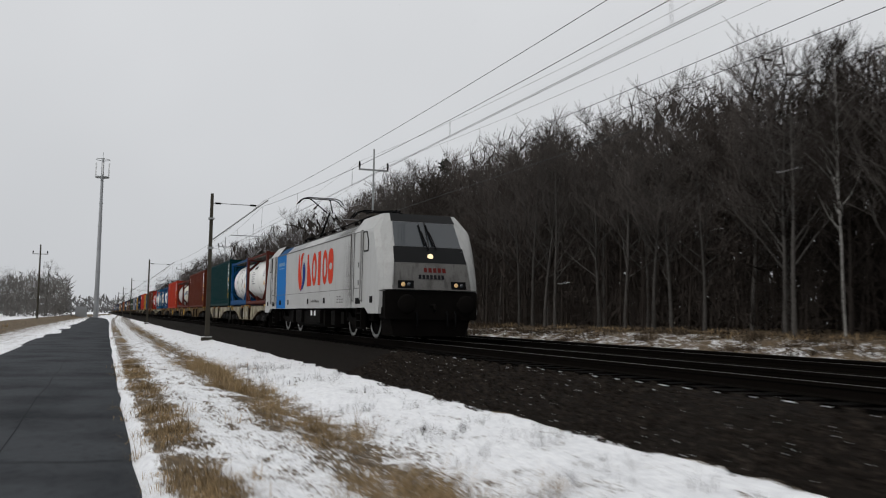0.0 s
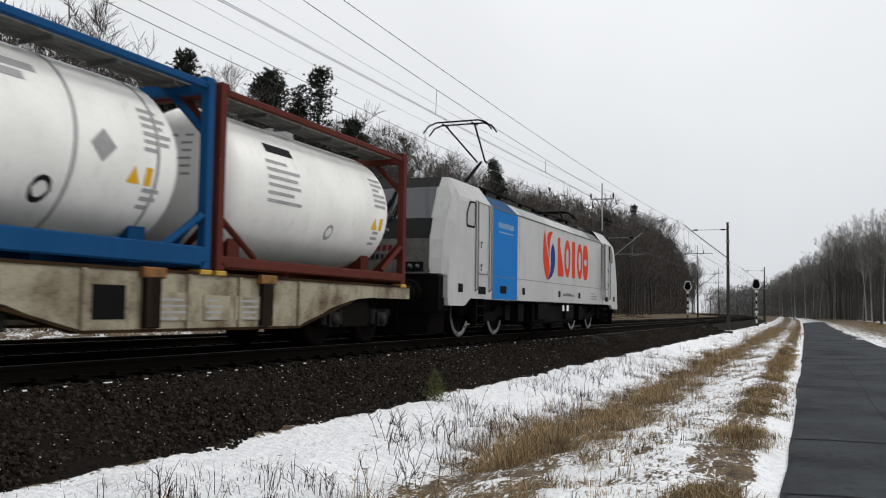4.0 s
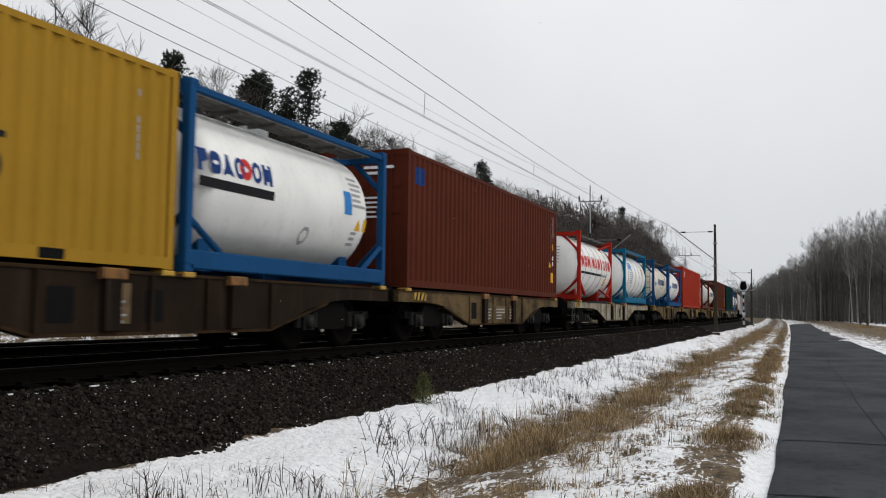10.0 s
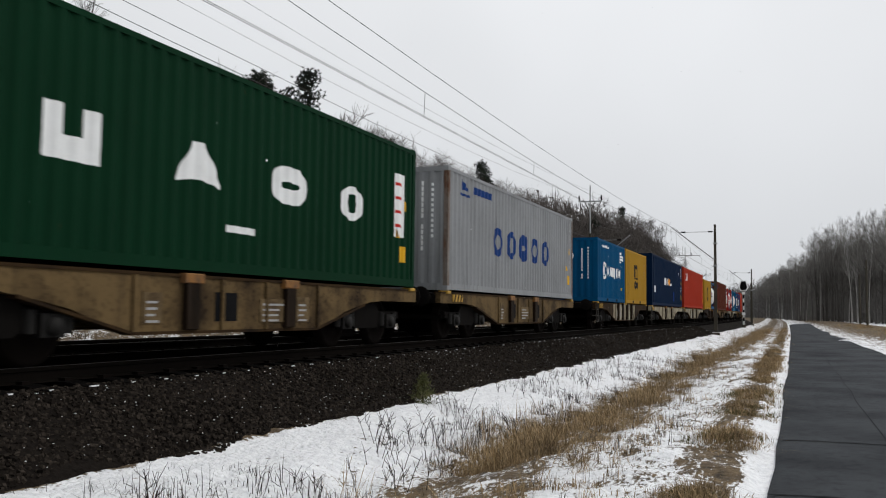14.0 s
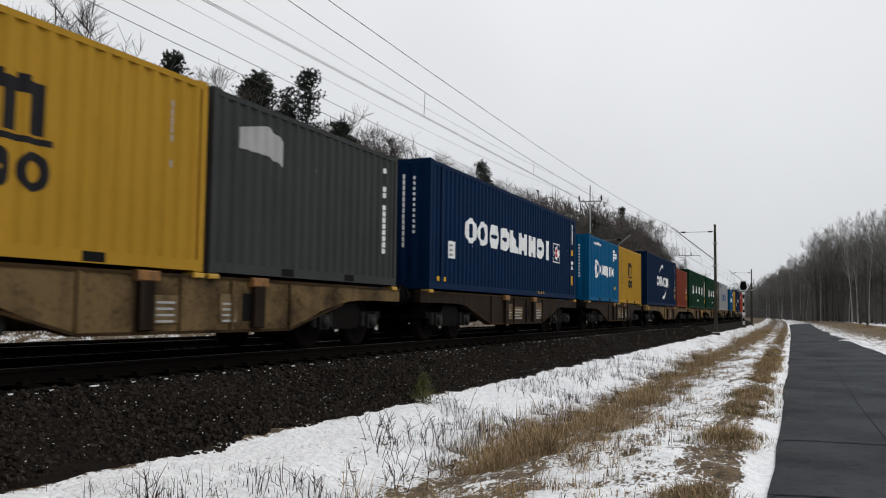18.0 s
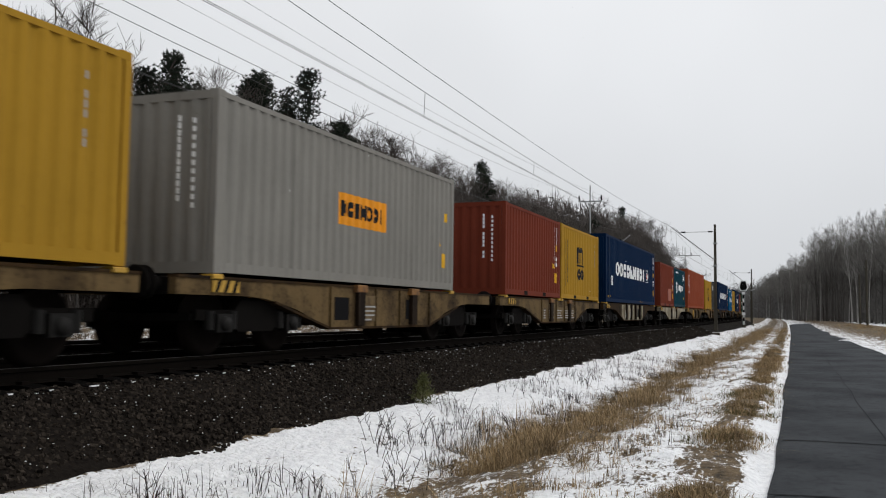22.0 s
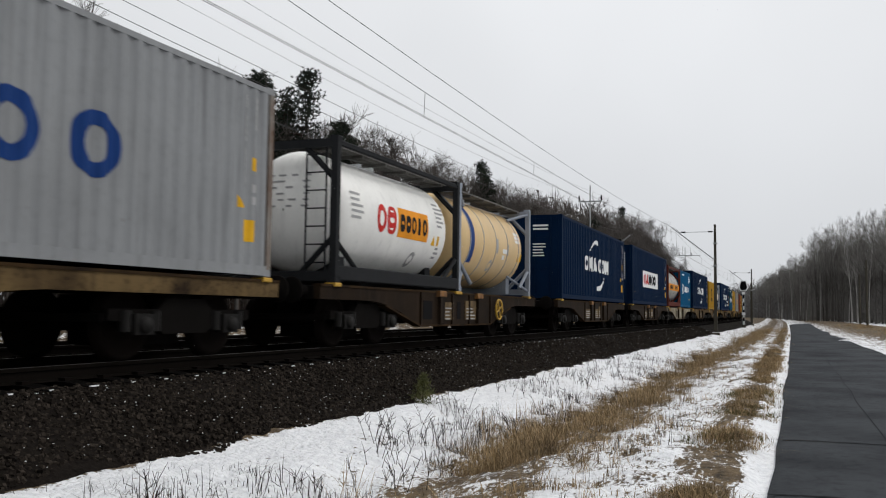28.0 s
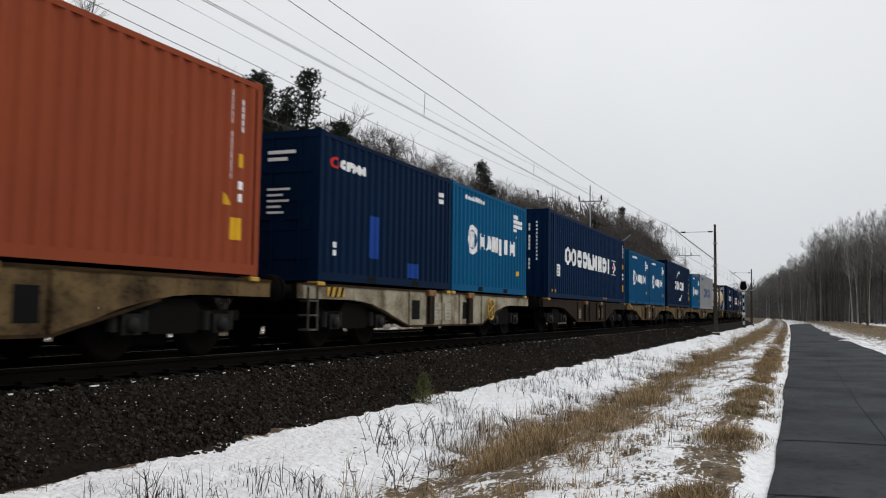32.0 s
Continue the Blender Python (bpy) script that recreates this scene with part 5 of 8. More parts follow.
    if marks is tm_azure:
        for z in (cz + 0.12, cz + 0.26):
            q = end_plate(-0.52, 0.18, z, z + 0.10, None)
            part("end_mark", q, M["sky_ink"], ob)
    if marks is tm_red:
        y, z, d = 0.62, cz - 0.28, 0.12
        part("hazard_diamond", Geo().add([(dome(y - d, z), y - d, z), (dome(y, z - d), y, z - d), (dome(y + d, z), y + d, z), (dome(y, z + d), y, z + d)], [(0, 3, 2, 1)]), M["red_ink"], ob)
    for key, quads in marks(L, rng):
        big, small = clusters(quads)
        for q in big:
            g = Geo()
            on_tank(g, q, r, cz)
            part("painted_mark", g.weld(), M[key], ob)
        if small:
            g = Geo()
            on_tank(g, small, r, cz)
            tagged(part("small_print", g, M[key], ob), kind="stuff")
    travels(ob, pose(front - L / 2, TRACK_Y[0], RAIL + 1.155))


def small_print(L, rng):
    return bars(L / 2 - 1.25, 1.95, 6, 0.5, 0.05, 0.05, rng) + bars(L / 2 - 1.2, 0.95, 3, 0.3, 0.05, 0.05, rng)


def hazard(x):
    return ("yellow", [(x, 0.98, 0.99, x + 0.11, 0.98, 1.2), (x + 0.11, 0.98, 1.2, x + 0.22, 0.98, 0.99), (x + 0.3, 0.98, 1.2, x + 0.42, 0.98, 1.2)])


def tm_print(L, rng):
    x = -L / 2 + 1.3
    return [("grey_ink", bars(x, 1.75, 6, 1.0, 0.05, 0.07, rng) + small_print(L, rng) + ring(0.3, 0.8, 0.08, 0.13, 8)), ("dark_ink", bars(x + 0.1, 2.02, 1, 1.2, 0.14, 0.04, rng)), hazard(L / 2 - 1.3)]


def tm_diamonds(L, rng):
    return [("grey_ink", [(x + d, 1.35, 1.36, x + d + 0.2, 1.15, 1.55) for x in (-0.9, 0.9) for d in (0,)] + [(x + 0.2, 1.15, 1.55, x + 0.4, 1.35, 1.36) for x in (-0.9, 0.9)] + small_print(L, rng) + bars(-0.3, 2.1, 2, 0.6, 0.1, 0.03, rng)),
            ("dark_ink", ring(0.35, 0.75, 0.09, 0.15, 8) + ring(-1.7, 0.8, 0.09, 0.15, 8)), hazard(L / 2 - 1.5), ("blue_ink", [(-L / 2 + 0.75, 0.75, 2.05, -L / 2 + 1.05, 0.75, 2.05)])]


def tm_bowl(L, rng):
    bowl = [(-2.26 + a * 0.045, 1.33 - math.sqrt(max(1 - ((a - 7) / 7) ** 2, 0)) * 0.22, 1.34, -2.215 + a * 0.045, 1.33 - math.sqrt(max(1 - ((a - 6) / 7) ** 2, 0)) * 0.22, 1.34) for a in range(14)]
    return [("blue_ink", cells("36100137", -0.98, 1.2, 0.27, 0.36, 0.05)), ("sky_ink", bowl), ("grey_ink", small_print(L, rng) + bars(0.2, 1.1, 1, 0.9, 0.07, 0.03, rng) + ring(-0.2, 0.85, 0.08, 0.14, 8)), hazard(L / 2 - 1.1)]


def tm_azure(L, rng):
    return [("sky_ink", cells("12", -1.8, 1.62, 0.5, 0.36, 0.05)), ("grey_ink", bars(-1.75, 1.54, 6, 1.1, 0.05, 0.05, rng) + small_print(L, rng)), ("orange_ink", bars(1.8, 1.82, 2, 0.5, 0.12, 0.03, rng)), ("yellow", [(2.4, 1.6, 1.61, 2.6, 1.6, 1.82)])]


def tm_red(L, rng):
    return [("red_ink", cells("131", -2.7, 1.28, 0.46, 0.44, 0.08) + cells("1514001", -0.81, 1.28, 0.44, 0.44, 0.07)), ("dark_ink", [(-2.64, 1.02, 1.11, 0.91, 1.02, 1.11)]), ("grey_ink", bars(1.05, 1.1, 1, 1.4, 0.09, 0.03, rng)),
            ("orange_ink", bars(1.7, 0.95, 3, 0.45, 0.08, 0.02, rng)), ("yellow", bars(1.9, 2.2, 1, 0.5, 0.12, 0.02, rng))]


def tm_small(L, rng):
    return [("blue_ink", cells("2350", -2.73, 1.40, 0.25, 0.32, 0.04) + cells("01", -1.42, 1.40, 0.25, 0.32, 0.04)), ("red_ink", ring(-1.58, 1.57, 0.05, 0.16, 8)),
            ("dark_ink", [(-2.7, 1.19, 1.33, -0.83, 1.19, 1.33)]), ("sky_ink", [(1.47, 1.24, 1.66, 1.75, 1.24, 1.66)]), ("grey_ink", small_print(L, rng) + ring(0.3, 0.75, 0.09, 0.15, 8)), hazard(L / 2 - 1.1)]


def tm_stripe(L, rng):
    return [("orange_ink", [(-L / 2 + 0.3, 1.06, 1.48, L / 2 - 0.3, 1.06, 1.48)]), ("grey_ink", small_print(L, rng)), ("white", [(-2.7, 0.6, 0.8, -2.5, 0.6, 0.8), (0.6, 0.6, 0.8, 0.8, 0.6, 0.8)])]


def tm_sign(L, rng):
    return [("orange_ink", [(-0.29, 1.02, 1.62, 1.28, 1.02, 1.62)]), ("red_ink", cells("0", -1.26, 1.05, 0.42, 0.55, 0) + cells("3", -0.8, 1.05, 0.42, 0.55, 0)), ("grey_ink", bars(-L / 2 + 0.7, 1.7, 5, 0.6, 0.05, 0.06, rng) + small_print(L, rng) + ring(0.8, 0.62, 0.09, 0.16, 8)), hazard(L / 2 - 1.5)]


def tm_blue_band(L, rng):
    return [("blue_ink", [(-L / 2 + 0.95, 0.75, 2.15, -L / 2 + 1.3, 0.75, 2.15)]), ("white", bars(0.6, 1.25, 2, 0.35, 0.12, 0.05, rng) + bars(L / 2 - 1.3, 1.8, 3, 0.5, 0.08, 0.03, rng)), ("grey_ink", [(0.0, 1.1, 1.5, 0.18, 1.1, 1.5), (0.95, 1.1, 1.4, 1.1, 1.1, 1.4)] + ring(-0.2, 0.75, 0.09, 0.15, 8)), hazard(L / 2 - 1.1)]


TANKS = [
    (-60.80, "white", "brown", "white tank in a rust-brown steel frame", tm_print, 0, False, True, False, False),
    (-67.00, "white", "blue", "white tank in a bright blue steel frame", tm_diamonds, 4, True, True, True, False),
    (-101.50, "cream", "brown", "cream white tank with a blue bowl mark", tm_bowl, 0, False, True, False, False),
    (-107.65, "greyish", "brown", "grimy grey tank in a brown steel frame", tm_print, 0, True, True, True, False),
    (-128.85, "white", "blue", "white tank with a blue mark in a blue frame", tm_bowl, 0, True, True, False, False),
    (-135.20, "cream", "blue", "cream tank with a blue mark and open frame", tm_bowl, 5, False, True, True, True),
    (-144.23, "white", "azure", "stained white tank in an azure blue frame", tm_azure, 5, True, True, False, False),
    (-153.55, "white", "red", "white ribbed tank in a bright red end frame", tm_red, 5, False, True, False, True),
    (-176.35, "white", "blue", "white tank with blue and red marks in a blue frame", tm_small, 0, True, True, False, False),
    (-441.25, "cream", "grey", "cream swap tank with a blue band and thin frame", tm_blue_band, 5, False, False, False, True),
    (-474.60, "steel", "brown", "bare steel tank with an orange stripe in a brown frame", tm_stripe, 4, True, True, False, False),
    (-511.65, "tan", "grey", "tan tank with a blue band and thin frame", tm_blue_band, 5, False, True, False, True),
    (-517.70, "white", "black", "white tank with an orange sign in a black frame", tm_sign, 0, True, True, True, False),
]
for k, (front, shell, fr, label, marks, bands, beam, way, lad, swap) in enumerate(TANKS):
    make_tank(front, shell, fr, label, marks, bands, beam, way, lad, swap, marks in (tm_azure, tm_red), 300 + k)


# ---- wagons ----
M["notice_rust"] = material("rust_stained_notice_paint", (0.135, 0.095, 0.050), 0.75, dark=(0.04, 0.026, 0.014), scale=3.5, amount=0.9, streak=0.5, spec=0.06)
M["step_grey"] = material("scuffed_step_paint", (0.07, 0.066, 0.058), 0.7, dark=(0.015, 0.014, 0.012), scale=6, amount=0.8, spec=0.1)
M["rust_pad"] = material("orange_rusty_pad", (0.20, 0.085, 0.014), 0.85, dark=(0.05, 0.025, 0.012), scale=7, amount=0.8)
WP = {"grime": material("rust_brown_grime", (0.036, 0.0205, 0.0088), 0.85, dark=(0.009, 0.0062, 0.0045), scale=2.2, amount=0.9, streak=0.5, streak_colour=(0.012, 0.009, 0.007), bump=0.2, bump_scale=18, spec=0.06),
      "white": material("pale_wagon_paint", (0.30, 0.275, 0.20), 0.7, dark=(0.070, 0.043, 0.022), scale=2.2, amount=0.9, streak=0.5, streak_colour=(0.07, 0.045, 0.025), bump=0.1, bump_scale=20, spec=0.12, chips=0.9),
      "tan": material("grimy_wagon_paint", (0.120, 0.080, 0.036), 0.75, dark=(0.017, 0.0105, 0.006), scale=1.3, amount=1.0, streak=0.6, streak_colour=(0.026, 0.016, 0.010), bump=0.15, bump_scale=20, spec=0.06, chips=0.8),
      "brown": material("dark_brown_wagon_paint", (0.017, 0.0102, 0.0056), 0.75, dark=(0.0055, 0.0038, 0.0028), scale=1.4, amount=0.7, streak=0.4, bump=0.15, bump_scale=20, spec=0.06)}


M["axle"] = material("oily_axle_box", (0.0085, 0.0078, 0.007), 0.7, dark=(0.004, 0.0038, 0.0035), scale=6, amount=0.8, spec=0.15)


def bogie_meshes():
    """A two-axle wagon bogie: side frames, axle boxes, springs and wheels."""
    out = {}
    g = Geo()
    for s in (-1, 1):
        y0, y1 = sorted((s * 0.93, s * 1.05))
        g.prism_y([(-1.45, 0.52), (-1.45, 0.66), (-0.55, 0.66), (-0.4, 0.80), (0.4, 0.80), (0.55, 0.66), (1.45, 0.66), (1.45, 0.52), (0.6, 0.46), (0.45, 0.34), (-0.45, 0.34), (-0.6, 0.46)], y0, y1)
    g.box(-0.25, 0.25, -0.93, 0.93, 0.55, 0.85)
    g.box(-1.5, -1.38, -0.98, 0.98, 0.5, 0.6).box(1.38, 1.5, -0.98, 0.98, 0.5, 0.6)
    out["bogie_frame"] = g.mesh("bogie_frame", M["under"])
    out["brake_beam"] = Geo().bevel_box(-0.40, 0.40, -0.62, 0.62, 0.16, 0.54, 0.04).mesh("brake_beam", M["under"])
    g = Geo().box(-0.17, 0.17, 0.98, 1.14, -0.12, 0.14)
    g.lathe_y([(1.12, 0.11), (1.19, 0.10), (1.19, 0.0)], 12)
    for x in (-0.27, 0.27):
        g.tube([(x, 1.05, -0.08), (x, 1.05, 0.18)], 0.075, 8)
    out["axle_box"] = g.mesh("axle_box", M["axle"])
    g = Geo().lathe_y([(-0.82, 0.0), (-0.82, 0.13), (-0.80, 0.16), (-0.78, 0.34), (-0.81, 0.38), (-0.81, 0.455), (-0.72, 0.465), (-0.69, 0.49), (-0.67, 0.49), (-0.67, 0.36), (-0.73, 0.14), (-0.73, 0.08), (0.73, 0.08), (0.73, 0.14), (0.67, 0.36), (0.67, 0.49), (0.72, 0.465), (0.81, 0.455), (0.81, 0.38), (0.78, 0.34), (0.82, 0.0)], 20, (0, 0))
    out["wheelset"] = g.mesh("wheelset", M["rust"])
    return out


BOGIE = bogie_meshes()
BUFFER = Geo().lathe_x([(0, 0.09), (0.34, 0.09), (0.34, 0.06), (0.55, 0.06), (0.55, 0.22), (0.58, 0.23), (0.60, 0.2), (0.605, 0.0)], 14).mesh("buffer", M["under"])


def handwheel_mesh():
    g = Geo()
    pts = [(0.26 * math.cos(t), 0, 0.26 * math.sin(t)) for t in [k * math.pi / 8 for k in range(17)]]
    g.tube(pts, 0.03, 5, False)
    for k in range(4):
        t = k * math.pi / 2 + 0.4
        g.tube([(0, 0, 0), (0.26 * math.cos(t), 0, 0.26 * math.sin(t))], 0.022, 4)
    return g.mesh("handwheel", M["safety"])


HANDWHEEL = handwheel_mesh()


def make_wagon(front, rear, col, seed, loads):
    L = front - rear
    h = L / 2
    rng = random.Random(seed)
    ob = thing("container_wagon", None, {"white": "pale grime-streaked container wagon with belly beams", "tan": "rust-stained tan container wagon with belly beams", "brown": "dark brown container wagon with belly beams"}[col], "wagon", "wagons of the train")
    mat = WP[col]
    panelled = col == "white" and rng.random() < 0.6
    c = min(2.5, L / 6 + 0.1)
    top, low, thin = 1.10, 0.36, 0.84
    cx = h - 2.05                                 # bogie centres
    for s in (-1, 1):
        y0, y1 = sorted((s * 1.06, s * 1.18))
        beam = part("belly_beam", Geo().prism_y([(-c - 0.5, low + 0.5 * (thin - 0.06 - low) / 1.75), (-c, low), (c, low), (c + 0.5, low + 0.5 * (thin - 0.06 - low) / 1.75), (c + 0.5, top), (-c - 0.5, top)], y0, y1), mat, ob)
        for e in (-1, 1):
            arch = [(c + 0.5, low + 0.5 * (thin - 0.06 - low) / 1.75), (c + 1.0, low + 0.29), (c + 1.45, thin - 0.10), (c + 2.0, thin - 0.01), (c + 2.5, thin + 0.02), (h, thin + 0.02), (h, top), (c + 0.5, top)]
            arch = [(e * x, z) for x, z in arch]
            # panelled wagons: grime plus the shade over the bogies, put into the colour
            part("end_beam", Geo().prism_y(arch if e > 0 else arch[::-1], y0, y1), {"white": WP["grime"] if panelled else mat, "tan": mat, "brown": mat}[col], ob, "rust-stained end beam")
        if s < 0:
            for x in (-c * 0.78, -c * 0.28, c * 0.22, c * 0.72) if panelled else (-c * 0.52, c * 0.58):
                post = part("bracket", Geo().bevel_box(x - 0.13, x + 0.13, -1.26, -1.17, low + 0.03, top + 0.03, 0.015), WP["brown"], beam)
                if panelled:
                    continue
                part("pad", Geo().bevel_box(x - 0.2, x + 0.2, -1.27, -1.16, top - 0.10, top + 0.035, 0.015), M["rust_pad"], post)
        g = Geo()
        yo = s * 1.20
        g.box(-h, h, *sorted((s * 1.02, yo)), top - 0.02, top + 0.02)
        pf = [(-c - 1.75, thin - 0.06), (-c, low), (c, low), (c + 1.75, thin - 0.06)]
        for (xa, za), (xb, zb) in zip(pf, pf[1:]):
            g.prism_y([(xa, za - 0.02), (xb, zb - 0.02), (xb, zb + 0.02), (xa, za + 0.02)], *sorted((s * 1.02, yo)))
        part("flange", g, WP["grime"], beam)
        if s < 0:
            for x in (-c, -c * 0.2, c * 0.3, c):
                part("rib", Geo().box(x - 0.03, x + 0.03, -1.22, -1.18, low + 0.02, top - 0.02), mat, beam)
            x = -c + 0.15
            while x < c - 0.5:
                w = rng.uniform(0.35, 0.9)
                k = rng.random()
                if k < 0.45:
                    p = part("notice_plate", Geo().box(x, x + w, -1.198, -1.180, low + 0.12, top - rng.uniform(0.12, 0.3)), M["notice"] if col == "white" else M["notice_rust"], beam, "scuffed grimy notice plate")
                    g = Geo()
                    for bx, l0, h0, bx1, _, _ in bars(x + 0.06, top - 0.34, 4, w - 0.12, 0.03, 0.05, rng):
                        g.box(bx, bx1, -1.201, -1.199, l0, h0)
                    part("fine_print", g, M["grey_ink"], p)
                elif k < 0.7:
                    part("recess", Geo().box(x, x + w * 0.6, -1.186, -1.178, low + 0.14, top - 0.2), M["black"], beam)
                x += w + rng.uniform(0.1, 0.35)
            if rng.random() < 0.3:
                part("handwheel", None, None, ob, m=pose(rng.choice((-1, 1)) * (c + 0.55), -1.26, 0.74), shared=HANDWHEEL)
    for x in (-h + 0.1, -cx, -c, 0, c, cx, h - 0.1):
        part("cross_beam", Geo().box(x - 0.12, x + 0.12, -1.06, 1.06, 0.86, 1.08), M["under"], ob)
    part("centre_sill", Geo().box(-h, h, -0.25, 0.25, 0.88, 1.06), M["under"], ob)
    if col != "brown":
        xe = -h + 0.75
        plate = part("hazard_plate", Geo().box(xe, xe + 0.62, -1.205, -1.183, top - 0.20, top - 0.03), M["safety"], ob, "orange warning plate with dark slanted stripes")
        for k in range(3):
            xs = xe + 0.04 + k * 0.20
            part("stripe", Geo().prism_y([(xs, top - 0.20), (xs + 0.08, top - 0.20), (xs + 0.16, top - 0.03), (xs + 0.08, top - 0.03)], -1.209, -1.206), M["black"], plate)
    for x0, x1 in loads:
        for x in (x0 - (front + rear) / 2 - 0.09, x1 - (front + rear) / 2 + 0.09):
            x = max(-h + 0.12, min(h - 0.12, x))
            part("twist_lock", Geo().bevel_box(x - 0.11, x + 0.11, -1.24, -1.02, top - 0.02, top + 0.05, 0.012), M["safety"], ob)
            part("twist_lock", Geo().bevel_box(x - 0.11, x + 0.11, 1.02, 1.24, top - 0.02, top + 0.05, 0.012), M["safety"], ob)
    for sgn in (-1, 1):
        bogie = part("bogie", None, None, ob, m=pose(sgn * cx, 0, 0), shared=BOGIE["bogie_frame"])
        part("brake_beam", None, None, bogie, shared=BOGIE["brake_beam"])
        for x in (-0.9, 0.9):
            for turn in (0, 180):
                part("axle_box", None, None, bogie, m=pose(x, 0, 0.46, 0, 0, turn), shared=BOGIE["axle_box"])
            part("wheelset", None, None, bogie, m=pose(x, 0, 0.465), shared=BOGIE["wheelset"])
        for y in (-0.875, 0.875):
            part("buffer", None, None, ob, m=pose(sgn * (h - 0.15), y, 1.0, 0, 0, 0 if sgn > 0 else 180), shared=BUFFER)
    g = Geo()
    for k in range(3):
        g.box(-h + 0.12, -h + 0.42, -1.22, -1.02, 0.33 + k * 0.24, 0.36 + k * 0.24)
    g.tube([(-h + 0.12, -1.2, 0.33), (-h + 0.12, -1.2, 1.05)], 0.018, 5).tube([(-h + 0.42, -1.2, 0.33), (-h + 0.42, -1.2, 1.05)], 0.018, 5)
    if col == "white":
        part("step", g, M["step_grey"], ob, "pale scuffed corner step")
    part("brake_gear", Geo().tube([(-c - 1.2, -0.6, 0.55), (c + 1.2, -0.6, 0.5)], 0.04, 5).tube([(-0.8, 0.1, 0.62), (0.4, 0.1, 0.62)], 0.17, 10), M["under"], ob)
    travels(ob, pose((front + rear) / 2, TRACK_Y[0], RAIL))


WAGONS = [(-60.5, -73.4, "white"), (-73.8, -86.4, "white"), (-88.3, -101.2, "tan"), (-101.4, -114.0, "tan"), (-115.2, -127.9, "tan"), (-128.6, -141.6, "tan"), (-143.4, -160.9, "white"),
          (-162.8, -175.6, "tan"), (-176.1, -189.0, "brown"), (-189.9, -204.0, "white"), (-204.8, -219.2, "white"), (-220.6, -233.5, "white"), (-237.3, -250.1, "tan"), (-251.5, -264.2, "tan"),
          (-264.7, -277.5, "tan"), (-278.4, -297.6, "tan"), (-299.0, -311.9, "brown"), (-313.6, -328.0, "brown"), (-329.1, -341.9, "tan"), (-342.4, -355.2, "tan"), (-356.5, -369.4, "white"),
          (-371.0, -385.5, "white"), (-386.4, -399.3, "tan"), (-400.2, -412.8, "tan"), (-413.5, -426.4, "tan"), (-426.9, -439.7, "tan"), (-440.8, -453.6, "tan"), (-454.2, -467.1, "tan"),
          (-468.2, -481.0, "white"), (-481.3, -494.1, "brown"), (-495.3, -508.2, "brown"), (-511.0, -524.2, "brown"), (-525.5, -544.7, "tan"), (-545.4, -558.3, "tan"), (-558.8, -571.8, "tan"),
          (-572.3, -586.8, "brown"), (-588.5, -601.5, "white"), (-602.5, -615.6, "tan")]
SPANS = [(f, f - {20: 6.058, 30: 9.125, 40: 12.192, 45: 13.716}[ft]) for f, ft, *_ in BOXES] + [(t[0], t[0] - 6.058) for t in TANKS]
for k, (front, rear, col) in enumerate(WAGONS):
    make_wagon(front, rear, col, 500 + k, [s for s in SPANS if rear - 0.5 < s[1] and s[0] < front + 0.5])


# ---- locomotive ----
M["loco"] = material("silver_grey_loco_paint", (0.375, 0.378, 0.372), 0.45, dark=(0.22, 0.215, 0.205), scale=0.9, amount=0.35, streak=0.26, streak_colour=(0.12, 0.105, 0.09), bump=0.04, bump_scale=4)
M["loco_blue"] = paint("loco_blue_band", (0.015, 0.17, 0.50), 0.1, 0.15)
M["loco_deep"] = paint("loco_deep_blue_eave", (0.012, 0.075, 0.19), 0.2, 0.3)
M["loco_pale"] = paint("pale_blue_bars", (0.22, 0.36, 0.52), 0.1, 0.2)
M["loco_red"] = paint("loco_red_marks", (0.62, 0.055, 0.025), 0.06, 0.12)
M["loco_badge"] = paint("dull_red_badge", (0.13, 0.022, 0.02), 0.06, 0.2)
M["loco_navy"] = paint("loco_navy_mark", (0.015, 0.04, 0.20), 0.06, 0.12)
# cab interior light is put into this pale base colour
M["side_glass"] = glass("side_pane_interior_light", (0.22, 0.22, 0.205), 0.15)
# soot, plus the nose's shade at grazing angles put into the colour
M["loco_front"] = material("soot_and_shade_silver_paint", (0.125, 0.122, 0.117), 0.5, dark=(0.035, 0.033, 0.030), scale=1.6, amount=0.7, streak=0.7, streak_colour=(0.03, 0.028, 0.025), spec=0.2)
M["rail_grey"] = material("scuffed_handrail_paint", (0.22, 0.22, 0.215), 0.5, scale=5)
M["roofdark"] = material("sooty_roof", (0.030, 0.028, 0.026), 0.85, scale=3)
M["screen_black"] = material("glossy_black_surround", (0.008, 0.0084, 0.009), 0.45, scale=3, spec=0.12)
M["streak"] = material("dirt_streak", (0.22, 0.215, 0.205), 0.8, dark=(0.12, 0.116, 0.11), scale=3, amount=0.9)
M["soot"] = material("black_soot", (0.075, 0.07, 0.065), 0.9, dark=(0.03, 0.028, 0.026), scale=4, amount=0.9, spec=0.05)
M["seam"] = material("panel_seam", (0.11, 0.105, 0.10), 0.8)

FRONT_Z = [0.92, 1.17, 1.385, 1.43, 1.75, 2.18, 2.63, 3.10, 3.20, 3.42, 3.66]
FRONT_X = [9.03, 9.03, 9.03, 9.30, 9.24, 9.13, 8.90, 8.60, 8.54, 8.40, 8.17]      # nose
FRONT_W = [1.40, 1.40, 1.40, 1.17, 1.14, 1.09, 1.05, 1.01, 1.00, 0.98, 0.95]      # half width of the nose face
